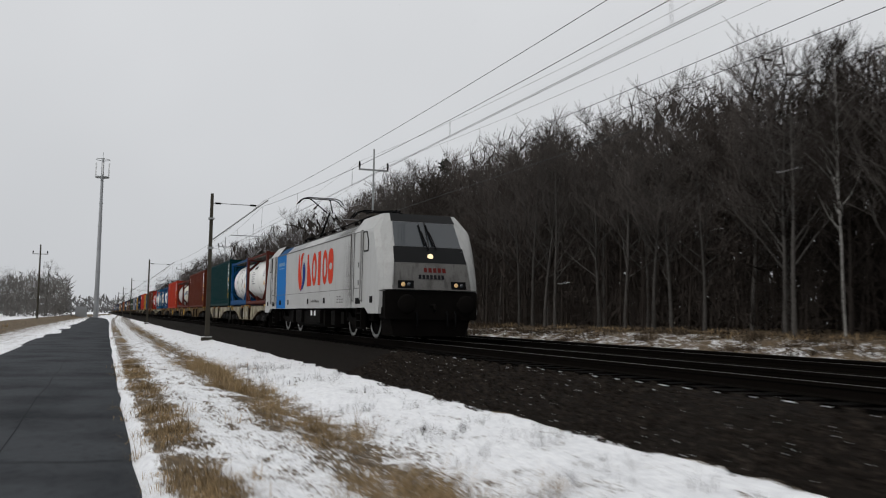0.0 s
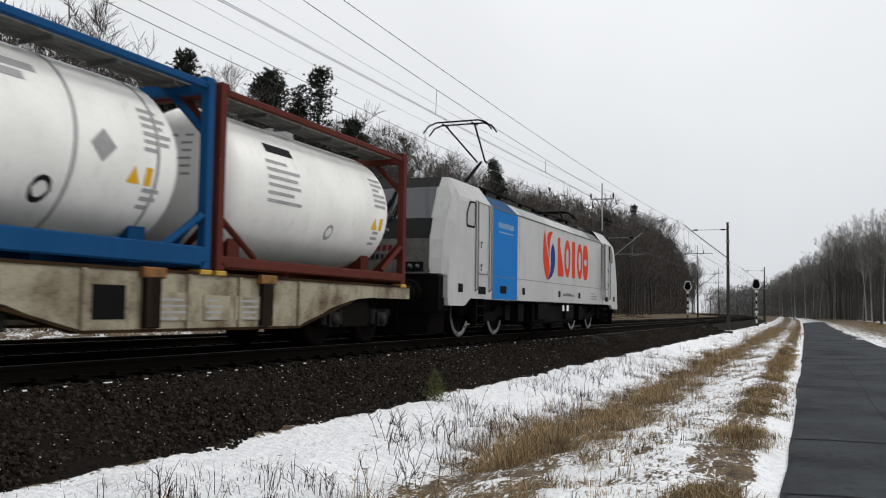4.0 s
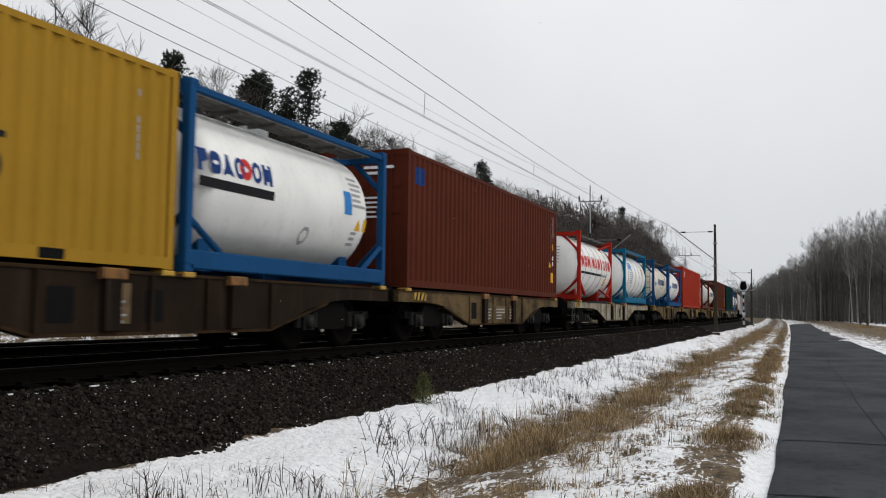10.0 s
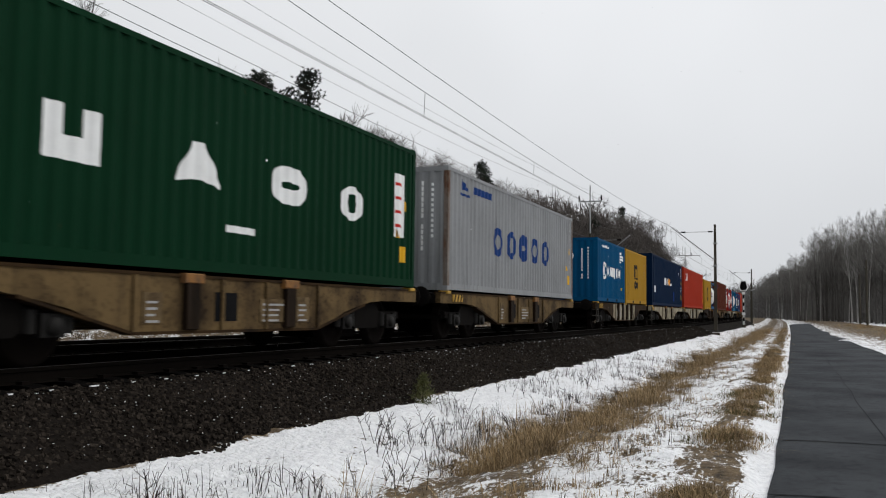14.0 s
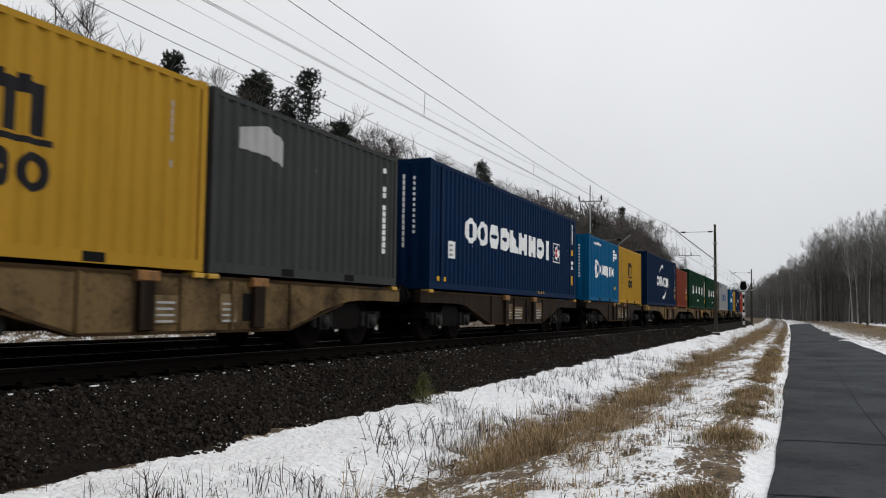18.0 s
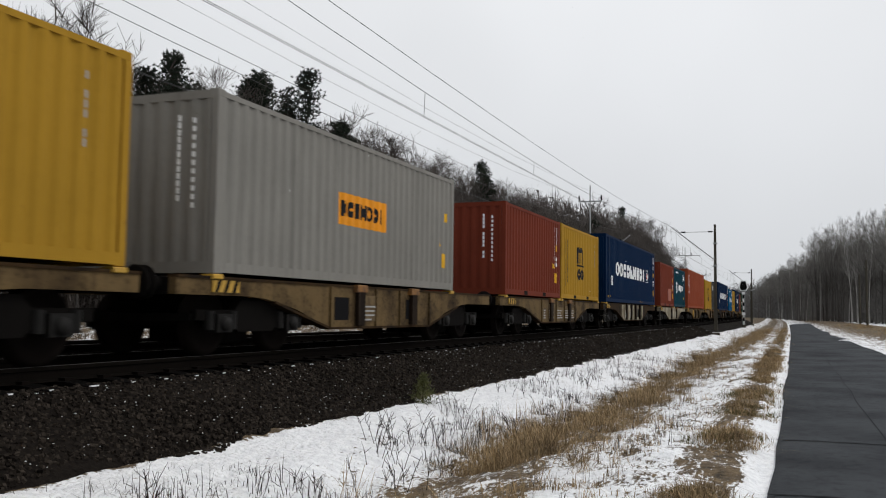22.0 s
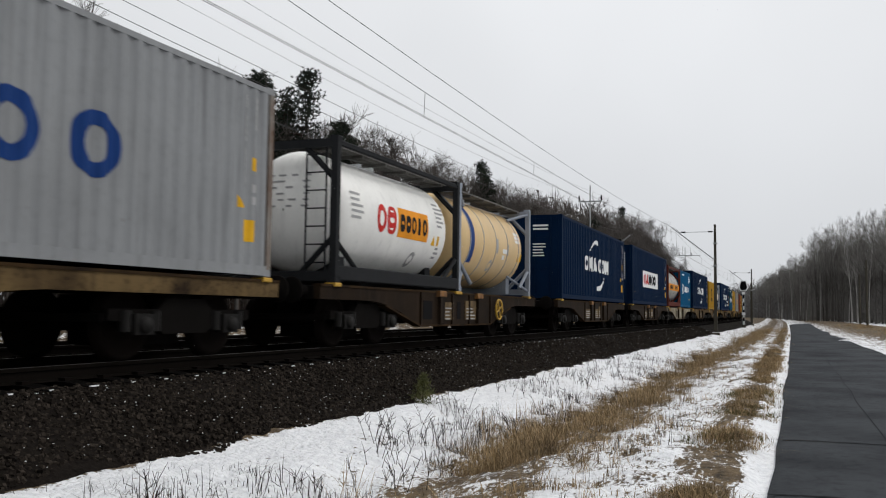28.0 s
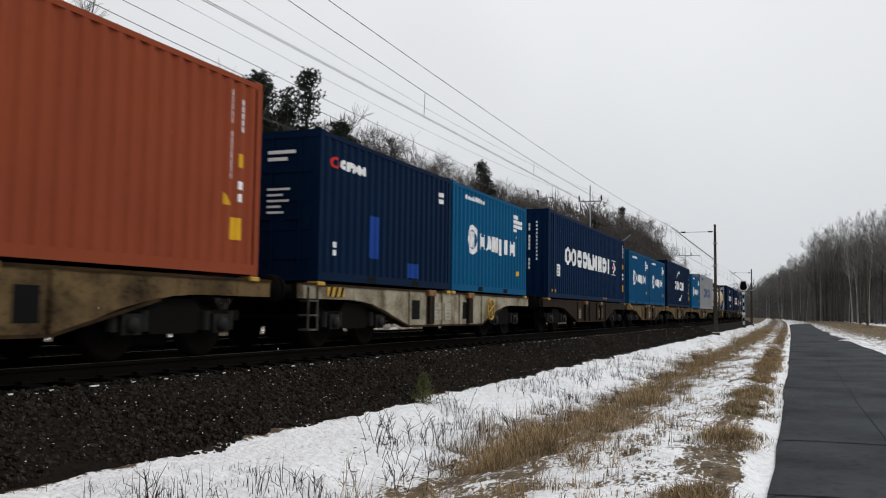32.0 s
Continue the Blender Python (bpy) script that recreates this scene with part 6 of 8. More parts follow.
SIDE_X = [9.02, 9.02, 9.00, 9.00, 8.94, 8.80, 8.62, 8.36, 8.30, 8.20, 8.08]       # where the flat side ends
SIDE_Y = [1.49, 1.49, 1.49, 1.49, 1.49, 1.49, 1.49, 1.485, 1.46, 1.30, 1.12]


def nose(z, u, off=0.0):
    """A point on the nose face at height z, u from -1 to 1 across it."""
    w = float(np.interp(z, FRONT_Z, FRONT_W))
    return (float(np.interp(z, FRONT_Z, FRONT_X)) + 0.05 * (1 - u * u) + off, u * w, z)


def nose_panel(g, z0, z1, u0, u1, off, nz=4, nu=6, mirror=1):
    v = []
    for i in range(nz + 1):
        for j in range(nu + 1):
            x, y, z = nose(z0 + (z1 - z0) * i / nz, u0 + (u1 - u0) * j / nu, off)
            v.append((x * mirror, y, z))
    f = [(i * (nu + 1) + j, i * (nu + 1) + j + 1, (i + 1) * (nu + 1) + j + 1, (i + 1) * (nu + 1) + j) for i in range(nz) for j in range(nu)]
    g.add(v, f if mirror > 0 else [q[::-1] for q in f], True)


def cab_shell(mirror):
    g = Geo()
    v, rows = [], []
    for z, fx, fw, sx, sy in zip(FRONT_Z, FRONT_X, FRONT_W, SIDE_X, SIDE_Y):
        half = [(6.2, sy), (sx - 0.25, sy), (sx, sy - 0.015), (sx + (fx - sx) * 0.55, sy - (sy - fw) * 0.36), (fx, fw), (fx + 0.026, fw * 0.7), (fx + 0.05, 0.0)]
        ring_pts = [(x, -y) for x, y in half] + [(x, y) for x, y in half[-2::-1]]
        rows.append(len(v))
        v += [(x * mirror, y, z) for x, y in ring_pts]
    n = len(ring_pts)
    f = []
    for i in range(len(rows) - 1):
        for k in range(n - 1):
            f.append((rows[i] + k, rows[i] + k + 1, rows[i + 1] + k + 1, rows[i + 1] + k))
    top = tuple(range(rows[-1], rows[-1] + n))
    f = f + [top]
    g.add(v, f if mirror > 0 else [q[::-1] for q in f], False)
    return g


def side_quads(g, quads, y=-1.493):
    on_wall(g, quads, flat=y)


def make_loco():
    ob = thing("electric_locomotive", None, "silver-grey electric locomotive with blue band, red marks and lit headlights", "locomotive")
    grey = M["loco"]
    part("body", Geo().prism_x([(-1.49, 0.92), (1.49, 0.92), (1.49, 3.18), (1.14, 3.50), (-1.14, 3.50), (-1.49, 3.18)], -6.2, 6.2), grey, ob)
    for sgn in (-1, 1):
        cab = part("cab", cab_shell(sgn), grey, ob)
        for s in (-1, 1):
            y0, y1 = sorted((s * 1.40, s * 1.488))
            pr = [(7.66, 0.925), (8.04, 0.75), (9.03, 0.75), (9.03, 0.925)]
            part("skirt", Geo().prism_y([(x * sgn, z) for x, z in (pr if sgn > 0 else pr[::-1])], y0, y1), grey, cab)
        g = Geo()
        nose_panel(g, 2.66, 3.40, -0.96, -0.02, 0.012, mirror=sgn)
        nose_panel(g, 2.66, 3.40, 0.02, 0.96, 0.012, mirror=sgn)
        part("windscreen", g, M["glass"], cab, "dark tinted windscreen")
        g = Geo()
        nose_panel(g, 2.19, 2.655, -1.0, 1.0, 0.008, mirror=sgn)
        nose_panel(g, 3.41, 3.66, -1.0, 1.0, 0.008, mirror=sgn)
        nose_panel(g, 2.655, 3.41, -0.018, 0.018, 0.016, 4, 1, sgn)
        part("black_surround", g, M["screen_black"], cab)
        for u, v in ((-0.10, -0.20), (0.14, 0.02)):
            arm = [nose(2.58, u + 0.06, 0.05), nose(2.88, u, 0.06), nose(3.12, (u + v) / 2, 0.05)]
            blade = [nose(2.70, u - 0.03, 0.045), nose(3.32, v, 0.045)]
            part("wiper", Geo().tube([(p[0] * sgn, p[1], p[2]) for p in arm], 0.018, 5), M["black"], cab)
            part("wiper_blade", Geo().tube([(p[0] * sgn, p[1], p[2]) for p in blade], 0.024, 5), M["black"], cab)
        lit = sgn > 0
        g = Geo()
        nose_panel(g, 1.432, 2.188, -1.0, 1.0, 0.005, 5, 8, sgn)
        part("nose_panel", g, M["loco_front"], cab, "silver nose panel with soot and grazing-angle shade in its colour")
        for u in (-0.68, 0.68):
            g = Geo()
            nose_panel(g, 1.46, 1.68, u - 0.2, u + 0.2, 0.010, 2, 3, sgn)
            hs = part("headlight_housing", g, M["black"], cab)
            c = nose(1.57, u, 0.0)
            for d, r in ((-0.08, 0.062), (0.09, 0.055)):
                part("lamp", Geo().lathe_x([(c[0] * sgn + 0.02 * sgn, r), (c[0] * sgn + 0.035 * sgn, r * 0.8), (c[0] * sgn + 0.04 * sgn, 0.0)], 14, (c[1] + d * sgn, c[2])), M["sidelight"] if lit and d < 0 else M["glass"], hs, "lit warm headlamp" if lit and d < 0 else "")
        c = nose(2.37, 0.0)
        part("top_headlight", Geo().lathe_x([(c[0] * sgn, 0.088), (c[0] * sgn + 0.03 * sgn, 0.078), (c[0] * sgn + 0.04 * sgn, 0.0)], 16, (0, 2.37)), M["headlight"] if lit else M["glass"], cab)
        g = Geo()
        nose_panel(g, 1.75, 2.05, -0.36, 0.30, 0.010, 2, 3, sgn)
        plate = part("badge_panel", g, M["loco_front"], cab)
        for k in range(5):
            g = Geo()
            nose_panel(g, 1.92, 2.05, -0.22 + k * 0.125, -0.13 + k * 0.125, 0.016, 1, 1, sgn)
            part("badge_mark", g, M["loco_badge"], plate)
        for k in range(7):
            g = Geo()
            nose_panel(g, 1.73, 1.85, -0.36 + k * 0.1, -0.29 + k * 0.1, 0.016, 1, 1, sgn)
            part("badge_bar", g, M["dark_ink"], plate)
        for s in (-1, 1):
            a0, a1 = nose(1.5, s * 1.02, 0.04), nose(2.3, s * 1.03, 0.05)
            part("grab_rail", Geo().tube([(a0[0] * sgn, a0[1], a0[2]), (a0[0] * sgn + 0.05 * sgn, a0[1], a0[2] + 0.04), (a1[0] * sgn + 0.05 * sgn, a1[1], a1[2] - 0.04), (a1[0] * sgn, a1[1], a1[2])], 0.016, 5), grey, cab)
        # buffer beam, buffers, plough
        part("buffer_beam", Geo().bevel_box(*sorted((sgn * 8.72, sgn * 9.27)), -1.37, 1.37, 0.60, 1.405, 0.05), M["under"], ob)
        part("snow_plough", Geo().add([(sgn * 8.8, -1.32, 0.62), (sgn * 8.8, 1.32, 0.62), (sgn * 9.2, 1.2, 0.62), (sgn * 9.2, -1.2, 0.62), (sgn * 8.8, -1.3, 0.16), (sgn * 8.8, 1.3, 0.16), (sgn * 9.15, 1.05, 0.14), (sgn * 9.15, -1.05, 0.14)],
                                      [(0, 3, 2, 1), (4, 5, 6, 7), (3, 7, 6, 2), (0, 4, 7, 3), (1, 2, 6, 5), (0, 1, 5, 4)]), M["under"], ob)
        for y in (-0.875, 0.875):
            g = Geo().lathe_x([(sgn * 9.2, 0.14), (sgn * 9.5, 0.13), (sgn * 9.52, 0.08), (sgn * 9.66, 0.08), (sgn * 9.66, 0.26), (sgn * 9.69, 0.27), (sgn * 9.72, 0.22), (sgn * 9.725, 0.0)], 16, (y, 1.02))
            part("buffer", g, M["under"], ob)
        part("coupling_hook", Geo().tube([(sgn * 9.2, 0, 1.0), (sgn * 9.5, 0, 1.0), (sgn * 9.56, 0, 0.9), (sgn * 9.48, 0, 0.78)], 0.05, 6), M["under"], ob)
        for y in (-0.45, 0.45, 0.7):
            part("brake_hose", Geo().tube([(sgn * 9.22, y, 0.85), (sgn * 9.36, y, 0.75), (sgn * 9.36, y, 0.45), (sgn * 9.28, y, 0.35)], 0.03, 5), M["black"], ob)
        # cab side: door, rails, window, slots, on both sides
        for s in (-1, 1):
            yo = s * 1.492
            def plate2(x0, x1, z0, z1, t=0.012):
                return Geo().box(*sorted((sgn * x0, sgn * x1)), *sorted((yo, yo + s * t)), z0, z1)
            cut = [(6.56, 1.62), (6.59, 1.55), (6.66, 1.52), (7.10, 1.52), (7.17, 1.55), (7.20, 1.62), (7.20, 3.06), (7.17, 3.13), (7.10, 3.16), (6.66, 3.16), (6.59, 3.13), (6.56, 3.06)]
            cut = [(sgn * x, z) for x, z in cut]
            door = part("cab_door", Geo().prism_y(cut if sgn > 0 else cut[::-1], *sorted((yo, yo + s * 0.014))), grey, ob)
            g = Geo()
            for x0, x1, z0, z1 in ((6.53, 6.555, 1.49, 3.19), (7.205, 7.23, 1.49, 3.19), (6.53, 7.23, 1.49, 1.515), (6.53, 7.23, 3.165, 3.19)):
                g.box(*sorted((sgn * x0, sgn * x1)), *sorted((yo, yo + s * 0.006)), z0, z1)
            part("door_seal", g, M["seam"], door)
            for hz in (2.25, 1.72):
                part("door_handle", Geo().tube([(sgn * 6.96, yo + s * 0.02, hz), (sgn * 7.12, yo + s * 0.05, hz), (sgn * 7.12, yo + s * 0.05, hz - 0.14)], 0.016, 5), M["seam"], door)
            for x in (6.42, 7.36):
                part("handrail", Geo().tube([(sgn * x, yo, 1.12), (sgn * x, yo + s * 0.06, 1.15), (sgn * x, yo + s * 0.06, 3.18), (sgn * x, yo, 3.2)], 0.022, 6), M["rail_grey"], ob)
                part("rail_recess", Geo().box(*sorted((sgn * (x - 0.035), sgn * (x + 0.035))), *sorted((yo, yo + s * 0.004)), 1.08, 3.2), M["seam"], ob)
            wp = [(7.42, 3.10), (7.47, 3.16), (7.74, 3.15), (7.80, 3.12), (7.97, 2.88), (7.99, 2.82), (7.99, 2.60), (7.94, 2.54), (7.50, 2.55), (7.45, 2.60)]
            cxw, czw = 7.72, 2.84
            def ring_poly(k):
                return [(sgn * (cxw + (x - cxw) * k), czw + (z - czw) * k) for x, z in wp]
            pr = ring_poly(1.0)
            if sgn * s < 0:
                pr = pr[::-1]
            win = part("side_window", Geo().prism_y(pr[::-1] if s < 0 else pr, *sorted((yo - s * 0.02, yo + s * 0.012))), M["black"], ob)
            pr = ring_poly(0.86)
            part("pane", Geo().prism_y(pr, *sorted((yo, yo + s * 0.016))), M["side_glass"], win, "side pane, interior light put into its pale colour")
            part("step_slot", plate2(6.66, 7.18, 1.03, 1.21, 0.004), M["black"], ob)
            part("jack_point", plate2(8.17, 8.46, 1.05, 1.24, 0.004), M["black"], ob)
            g = Geo()
            for z in (0.30, 0.52, 0.74):
                g.box(*sorted((sgn * 6.68, sgn * 7.16)), *sorted((s * 1.28, s * 1.47)), z, z + 0.03)
            g.box(*sorted((sgn * 6.64, sgn * 6.68)), *sorted((s * 1.30, s * 1.46)), 0.28, 0.93).box(*sorted((sgn * 7.16, sgn * 7.2)), *sorted((s * 1.30, s * 1.46)), 0.28, 0.93)
            part("cab_steps", g, M["under"], ob)
            g = Geo().box(*sorted((sgn * 6.17, sgn * 6.23)), *sorted((yo - s * 0.01, yo + s * 0.004)), 0.93, 3.2)
            part("cab_seam", g, M["seam"], ob)
    for s in (-1, 1):
        yo = s * 1.493
        g = Geo()
        side_quads(g, [(-6.16, 0.93, 3.175, -4.19, 0.93, 3.175)], yo)
        band = part("blue_band", g, M["loco_blue"], ob)
        part("band_on_eave", Geo().add([(-6.16, yo, 3.19), (-4.19, yo, 3.19), (-4.19, s * 1.15, 3.505), (-6.16, s * 1.15, 3.505)], [(0, 1, 2, 3)]), M["loco_deep"], band)
        g = Geo()
        side_quads(g, [(-5.75 + k * 0.155, 2.72, 2.86, -5.63 + k * 0.155, 2.72, 2.86) for k in range(8)] + [(-5.7, 2.60, 2.63, -4.55, 2.60, 2.63)], yo + s * 0.003)
        tagged(part("owner_bars", g, M["loco_pale"], band), kind="stuff")
        g = Geo()
        for x0, x1, z0, z1 in ((-6.1, 6.1, 1.485, 1.50), (1.95, 1.965, 1.5, 3.0), (3.4, 3.415, 1.3, 3.0), (-4.05, -4.035, 0.95, 3.16), (5.0, 5.01, 0.95, 1.49)):
            side_quads(g, [(x0, z0, z1, x1, z0, z1)], yo - s * -0.001)
        part("panel_seams", g, M["seam"], ob)
        g = Geo()
        for x0, x1 in ((-5.6, -5.1), (-3.75, -3.5), (-0.05, 0.2), (2.5, 2.78)):
            g = Geo()
            side_quads(g, [(x0, 1.08, 1.27, x1, 1.08, 1.27)], yo - s * -0.002)
            part("sill_pocket", g, M["black"], ob)
        g = Geo()
        side_quads(g, [(0.52 + k * 0.072 + 0.05 * (k > 3) + 0.05 * (k > 7), 1.13, 1.225 - 0.035 * (k < 4 or k > 12), 0.565 + k * 0.072 + 0.05 * (k > 3) + 0.05 * (k > 7), 1.13, 1.225 - 0.035 * (k < 4 or k > 12)) for k in range(18)] + [(4.4 + (k % 3) * 0.3, 1.08 + (k // 3) * 0.09, 1.12 + (k // 3) * 0.09, 4.6 + (k % 3) * 0.3, 1.08 + (k // 3) * 0.09, 1.12 + (k // 3) * 0.09) for k in range(8)], yo - s * -0.003)
        tagged(part("side_print", g, M["seam"], ob), kind="stuff")
        # red marks as plain shapes, with a two-colour drop before them
        m0 = -0.16
        q = []
        lw, lg = 0.74, 0.08
        for k, ch in enumerate("80403"):
            q = [(m0 + k * (lw + lg) + a * lw, 1.73 + b * 1.19, 1.73 + c * 1.19, m0 + k * (lw + lg) + d * lw, 1.73 + e * 1.19, 1.73 + f * 1.19) for a, b, c, d, e, f in SHAPES[ch]]
            if s > 0:
                q = [(-x1, l1, h1, -x0, l0, h0) for x0, l0, h0, x1, l1, h1 in q]
            g = Geo()
            side_quads(g, q, yo - s * -0.004)
            part("red_mark", g, M["loco_red"], ob)
        # a round two-colour drop with a pale wave between the halves
        cx, cz, rx, rz = (-1.10 if s < 0 else 1.10), 2.30, 0.65, 0.75
        drops = (("drop_mark_red", "loco_red", (-0.95, -0.8, -0.5, -0.2, 0.1, 0.6, 0.85, 0.97), (-0.32, -0.6, -0.87, -0.98, -1.0, -0.95, -0.86, -0.78), (-0.24, -0.02, 0.08, -0.03, -0.30, -0.60, -0.68, -0.74)),
                 ("drop_mark_hook", "loco_red", (-0.12, 0.1, 0.3, 0.55, 0.72, 0.88, 0.97), (0.03, -0.12, -0.24, -0.35, -0.36, -0.14, 0.12), (0.06, 0.03, 0.05, 0.12, 0.22, 0.42, 0.60)),
                 ("drop_mark_blue", "loco_navy", (-0.97, -0.85, -0.6, -0.35, -0.1, 0.15, 0.35, 0.52), (-0.32, -0.08, 0.18, 0.28, 0.28, 0.26, 0.37, 0.57), (-0.22, 0.36, 0.78, 0.95, 1.0, 0.97, 0.82, 0.60)))
        for name, key, heights, lefts, rights in drops:
            g = Geo()
            vv = []
            n = 24
            for k in range(n + 1):
                u = heights[0] + (heights[-1] - heights[0]) * k / n
                for x in (np.interp(u, heights, lefts), np.interp(u, heights, rights)):
                    vv.append((cx + float(x) * rx, yo + s * 0.005, cz + u * rz))
            g.add(vv, [(2 * i, 2 * i + 1, 2 * i + 3, 2 * i + 2) for i in range(n)])
            part(name, g, M[key], ob)
        # soot and rain streaks beside the cab seam
        g = Geo()
        r3 = random.Random(77)
        for end in (1,):
            for k in range(46):
                x = end * (6.16 - abs(r3.gauss(0, 0.40)))
                top = r3.uniform(2.2, 3.14)
                low = max(0.95, top - r3.uniform(0.4, 2.2))
                w = r3.uniform(0.002, 0.006)
                side_quads(g, [(x - w, low, top, x + w, low, top)], yo + s * 0.0045)
        tagged(part("dirt_streak", g, M["streak"], ob), kind="stuff")
        g = Geo()
        for k in range(26):
            x = 6.19 - abs(r3.gauss(0, 0.075))
            low = 3.15 - abs(r3.gauss(0, 0.9)) - 0.25
            side_quads(g, [(x - 0.012, max(0.95, low + 0.3), 3.16, x, max(0.95, low), 3.16), (x, max(0.95, low), 3.16, x + 0.012, max(0.95, low + 0.3), 3.16)], yo + s * (0.0052 + 0.00005 * k))
        tagged(part("soot_smear", g, M["soot"], ob), kind="stuff")
        # eave grilles
        for x0, x1 in ((-3.6, -1.0), (2.3, 4.0), (4.3, 6.0)):
            gr = part("eave_grille", Geo().add([(x0, s * 1.475, 3.205), (x1, s * 1.475, 3.205), (x1, s * 1.19, 3.47), (x0, s * 1.19, 3.47)], [(0, 1, 2, 3)]), M["galv"], ob)
            gr.location.z = 0.006
            if x1 < 6.0:
                continue
            g = Geo()
            for k in range(30):
                x = x0 + 0.05 + k * (x1 - x0 - 0.1) / 29
                g.add([(x - 0.012, s * 1.473, 3.210), (x + 0.012, s * 1.473, 3.210), (x + 0.012, s * 1.195, 3.472), (x - 0.012, s * 1.195, 3.472)], [(0, 1, 2, 3)])
            slats = tagged(part("grille_slats", g, M["seam"], gr), kind="stuff")
            slats.location.z = 0.006
        part("eave_gutter", Geo().box(-6.18, 6.18, *sorted((s * 1.485, s * 1.505)), 3.165, 3.195), M["seam"], ob)
    # roof gear
    part("roof_deck", Geo().box(-6.15, 6.15, -1.1, 1.1, 3.50, 3.56), M["roofdark"], ob)
    for x, l, w, h in ((0.0, 3.0, 1.5, 0.14), (-2.6, 1.2, 1.2, 0.2), (2.6, 1.3, 1.3, 0.2), (5.6, 0.9, 1.6, 0.22)):
        part("roof_box", Geo().bevel_box(x - l / 2, x + l / 2, -w / 2, w / 2, 3.55, 3.55 + h, 0.04), M["roofdark"], ob)
    g = Geo().tube([(-4.6, -0.55, 3.92), (-1.0, -0.6, 3.86), (1.5, -0.6, 3.86), (5.0, -0.55, 3.92)], 0.022, 6)
    part("roof_conductor", g, M["black"], ob)
    for x in (-3.2, -1.2, 0.2, 1.6, 3.4):
        part("roof_insulator", Geo().tube([(x, -0.6, 3.55), (x, -0.6, 3.66), (x, -0.6, 3.72), (x, -0.6, 3.80), (x, -0.6, 3.86)], [0.05, 0.09, 0.055, 0.09, 0.04], 8), M["under"], ob)

    def pantograph(px, up):
        g = Geo()
        for y in (-0.5, 0.5):
            for x in (px - 0.5, px + 0.5):
                g.tube([(x, y, 3.55), (x, y, 3.88)], [0.07, 0.05], 8)
            g.tube([(px - 0.6, y, 3.9), (px + 0.6, y, 3.9)], 0.035, 5)
        g.tube([(px, -0.5, 3.9), (px, 0.5, 3.9)], 0.05, 6)
        base = part("pantograph", g, M["black"], ob)
        if up:
            knee, head = (px + 1.55, 4.88), (px - 0.15, 5.62)
        else:
            knee, head = (px + 1.7, 4.02), (px - 0.1, 4.12)
        part("lower_arm", Geo().tube([(px, 0, 3.95), (knee[0], 0, knee[1])], [0.055, 0.04], 6), M["black"], base)
        for y in (-1, 1):
            part("upper_arm", Geo().tube([(knee[0], y * 0.12, knee[1]), (head[0], y * 0.42, head[1])], 0.026, 5), M["black"], base)
        g = Geo()
        for dx in (-0.2, 0.2):
            g.tube([(head[0] + dx, -0.98, head[1] - 0.22), (head[0] + dx, -0.82, head[1] - 0.02), (head[0] + dx, -0.6, head[1] + 0.05), (head[0] + dx, 0.6, head[1] + 0.05), (head[0] + dx, 0.82, head[1] - 0.02), (head[0] + dx, 0.98, head[1] - 0.22)], 0.024, 5)
        for y in (-0.42, 0.42):
            g.tube([(head[0] - 0.22, y, head[1]), (head[0] + 0.22, y, head[1])], 0.02, 5)
        part("collector_head", g, M["black"], base)

    pantograph(-4.55, True)
    pantograph(4.2, False)
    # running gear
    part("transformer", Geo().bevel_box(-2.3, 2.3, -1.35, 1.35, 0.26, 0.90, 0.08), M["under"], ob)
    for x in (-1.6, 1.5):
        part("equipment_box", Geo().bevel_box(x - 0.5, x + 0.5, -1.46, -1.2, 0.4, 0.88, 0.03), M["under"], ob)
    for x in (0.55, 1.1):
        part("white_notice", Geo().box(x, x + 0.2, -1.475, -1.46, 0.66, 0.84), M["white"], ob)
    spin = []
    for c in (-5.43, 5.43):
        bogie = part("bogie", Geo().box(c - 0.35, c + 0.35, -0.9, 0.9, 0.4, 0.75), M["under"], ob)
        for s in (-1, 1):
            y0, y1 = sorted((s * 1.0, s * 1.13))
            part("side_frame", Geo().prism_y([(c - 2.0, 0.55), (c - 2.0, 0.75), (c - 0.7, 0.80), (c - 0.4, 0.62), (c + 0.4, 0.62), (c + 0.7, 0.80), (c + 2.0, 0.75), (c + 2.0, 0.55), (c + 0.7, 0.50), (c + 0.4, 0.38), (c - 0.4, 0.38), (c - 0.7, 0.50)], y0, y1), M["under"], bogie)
            # added plate: stands for the dark that hides the upper wheels
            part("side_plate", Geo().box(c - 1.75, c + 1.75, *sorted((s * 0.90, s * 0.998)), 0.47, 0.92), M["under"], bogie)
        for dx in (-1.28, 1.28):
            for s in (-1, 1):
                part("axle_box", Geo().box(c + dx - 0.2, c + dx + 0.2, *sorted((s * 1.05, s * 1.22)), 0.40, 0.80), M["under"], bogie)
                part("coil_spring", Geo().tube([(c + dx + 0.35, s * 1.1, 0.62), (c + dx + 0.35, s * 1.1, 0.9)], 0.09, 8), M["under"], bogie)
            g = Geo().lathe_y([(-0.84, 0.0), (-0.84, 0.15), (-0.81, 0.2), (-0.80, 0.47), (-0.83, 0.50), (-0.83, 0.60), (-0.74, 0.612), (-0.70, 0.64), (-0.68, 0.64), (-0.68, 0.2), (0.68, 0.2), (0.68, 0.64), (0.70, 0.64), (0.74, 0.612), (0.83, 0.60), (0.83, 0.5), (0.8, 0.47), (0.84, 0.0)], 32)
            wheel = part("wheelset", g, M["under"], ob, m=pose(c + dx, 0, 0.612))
            g = Geo().lathe_y([(-0.836, 0.49), (-0.846, 0.505), (-0.846, 0.585), (-0.836, 0.598)], 40)
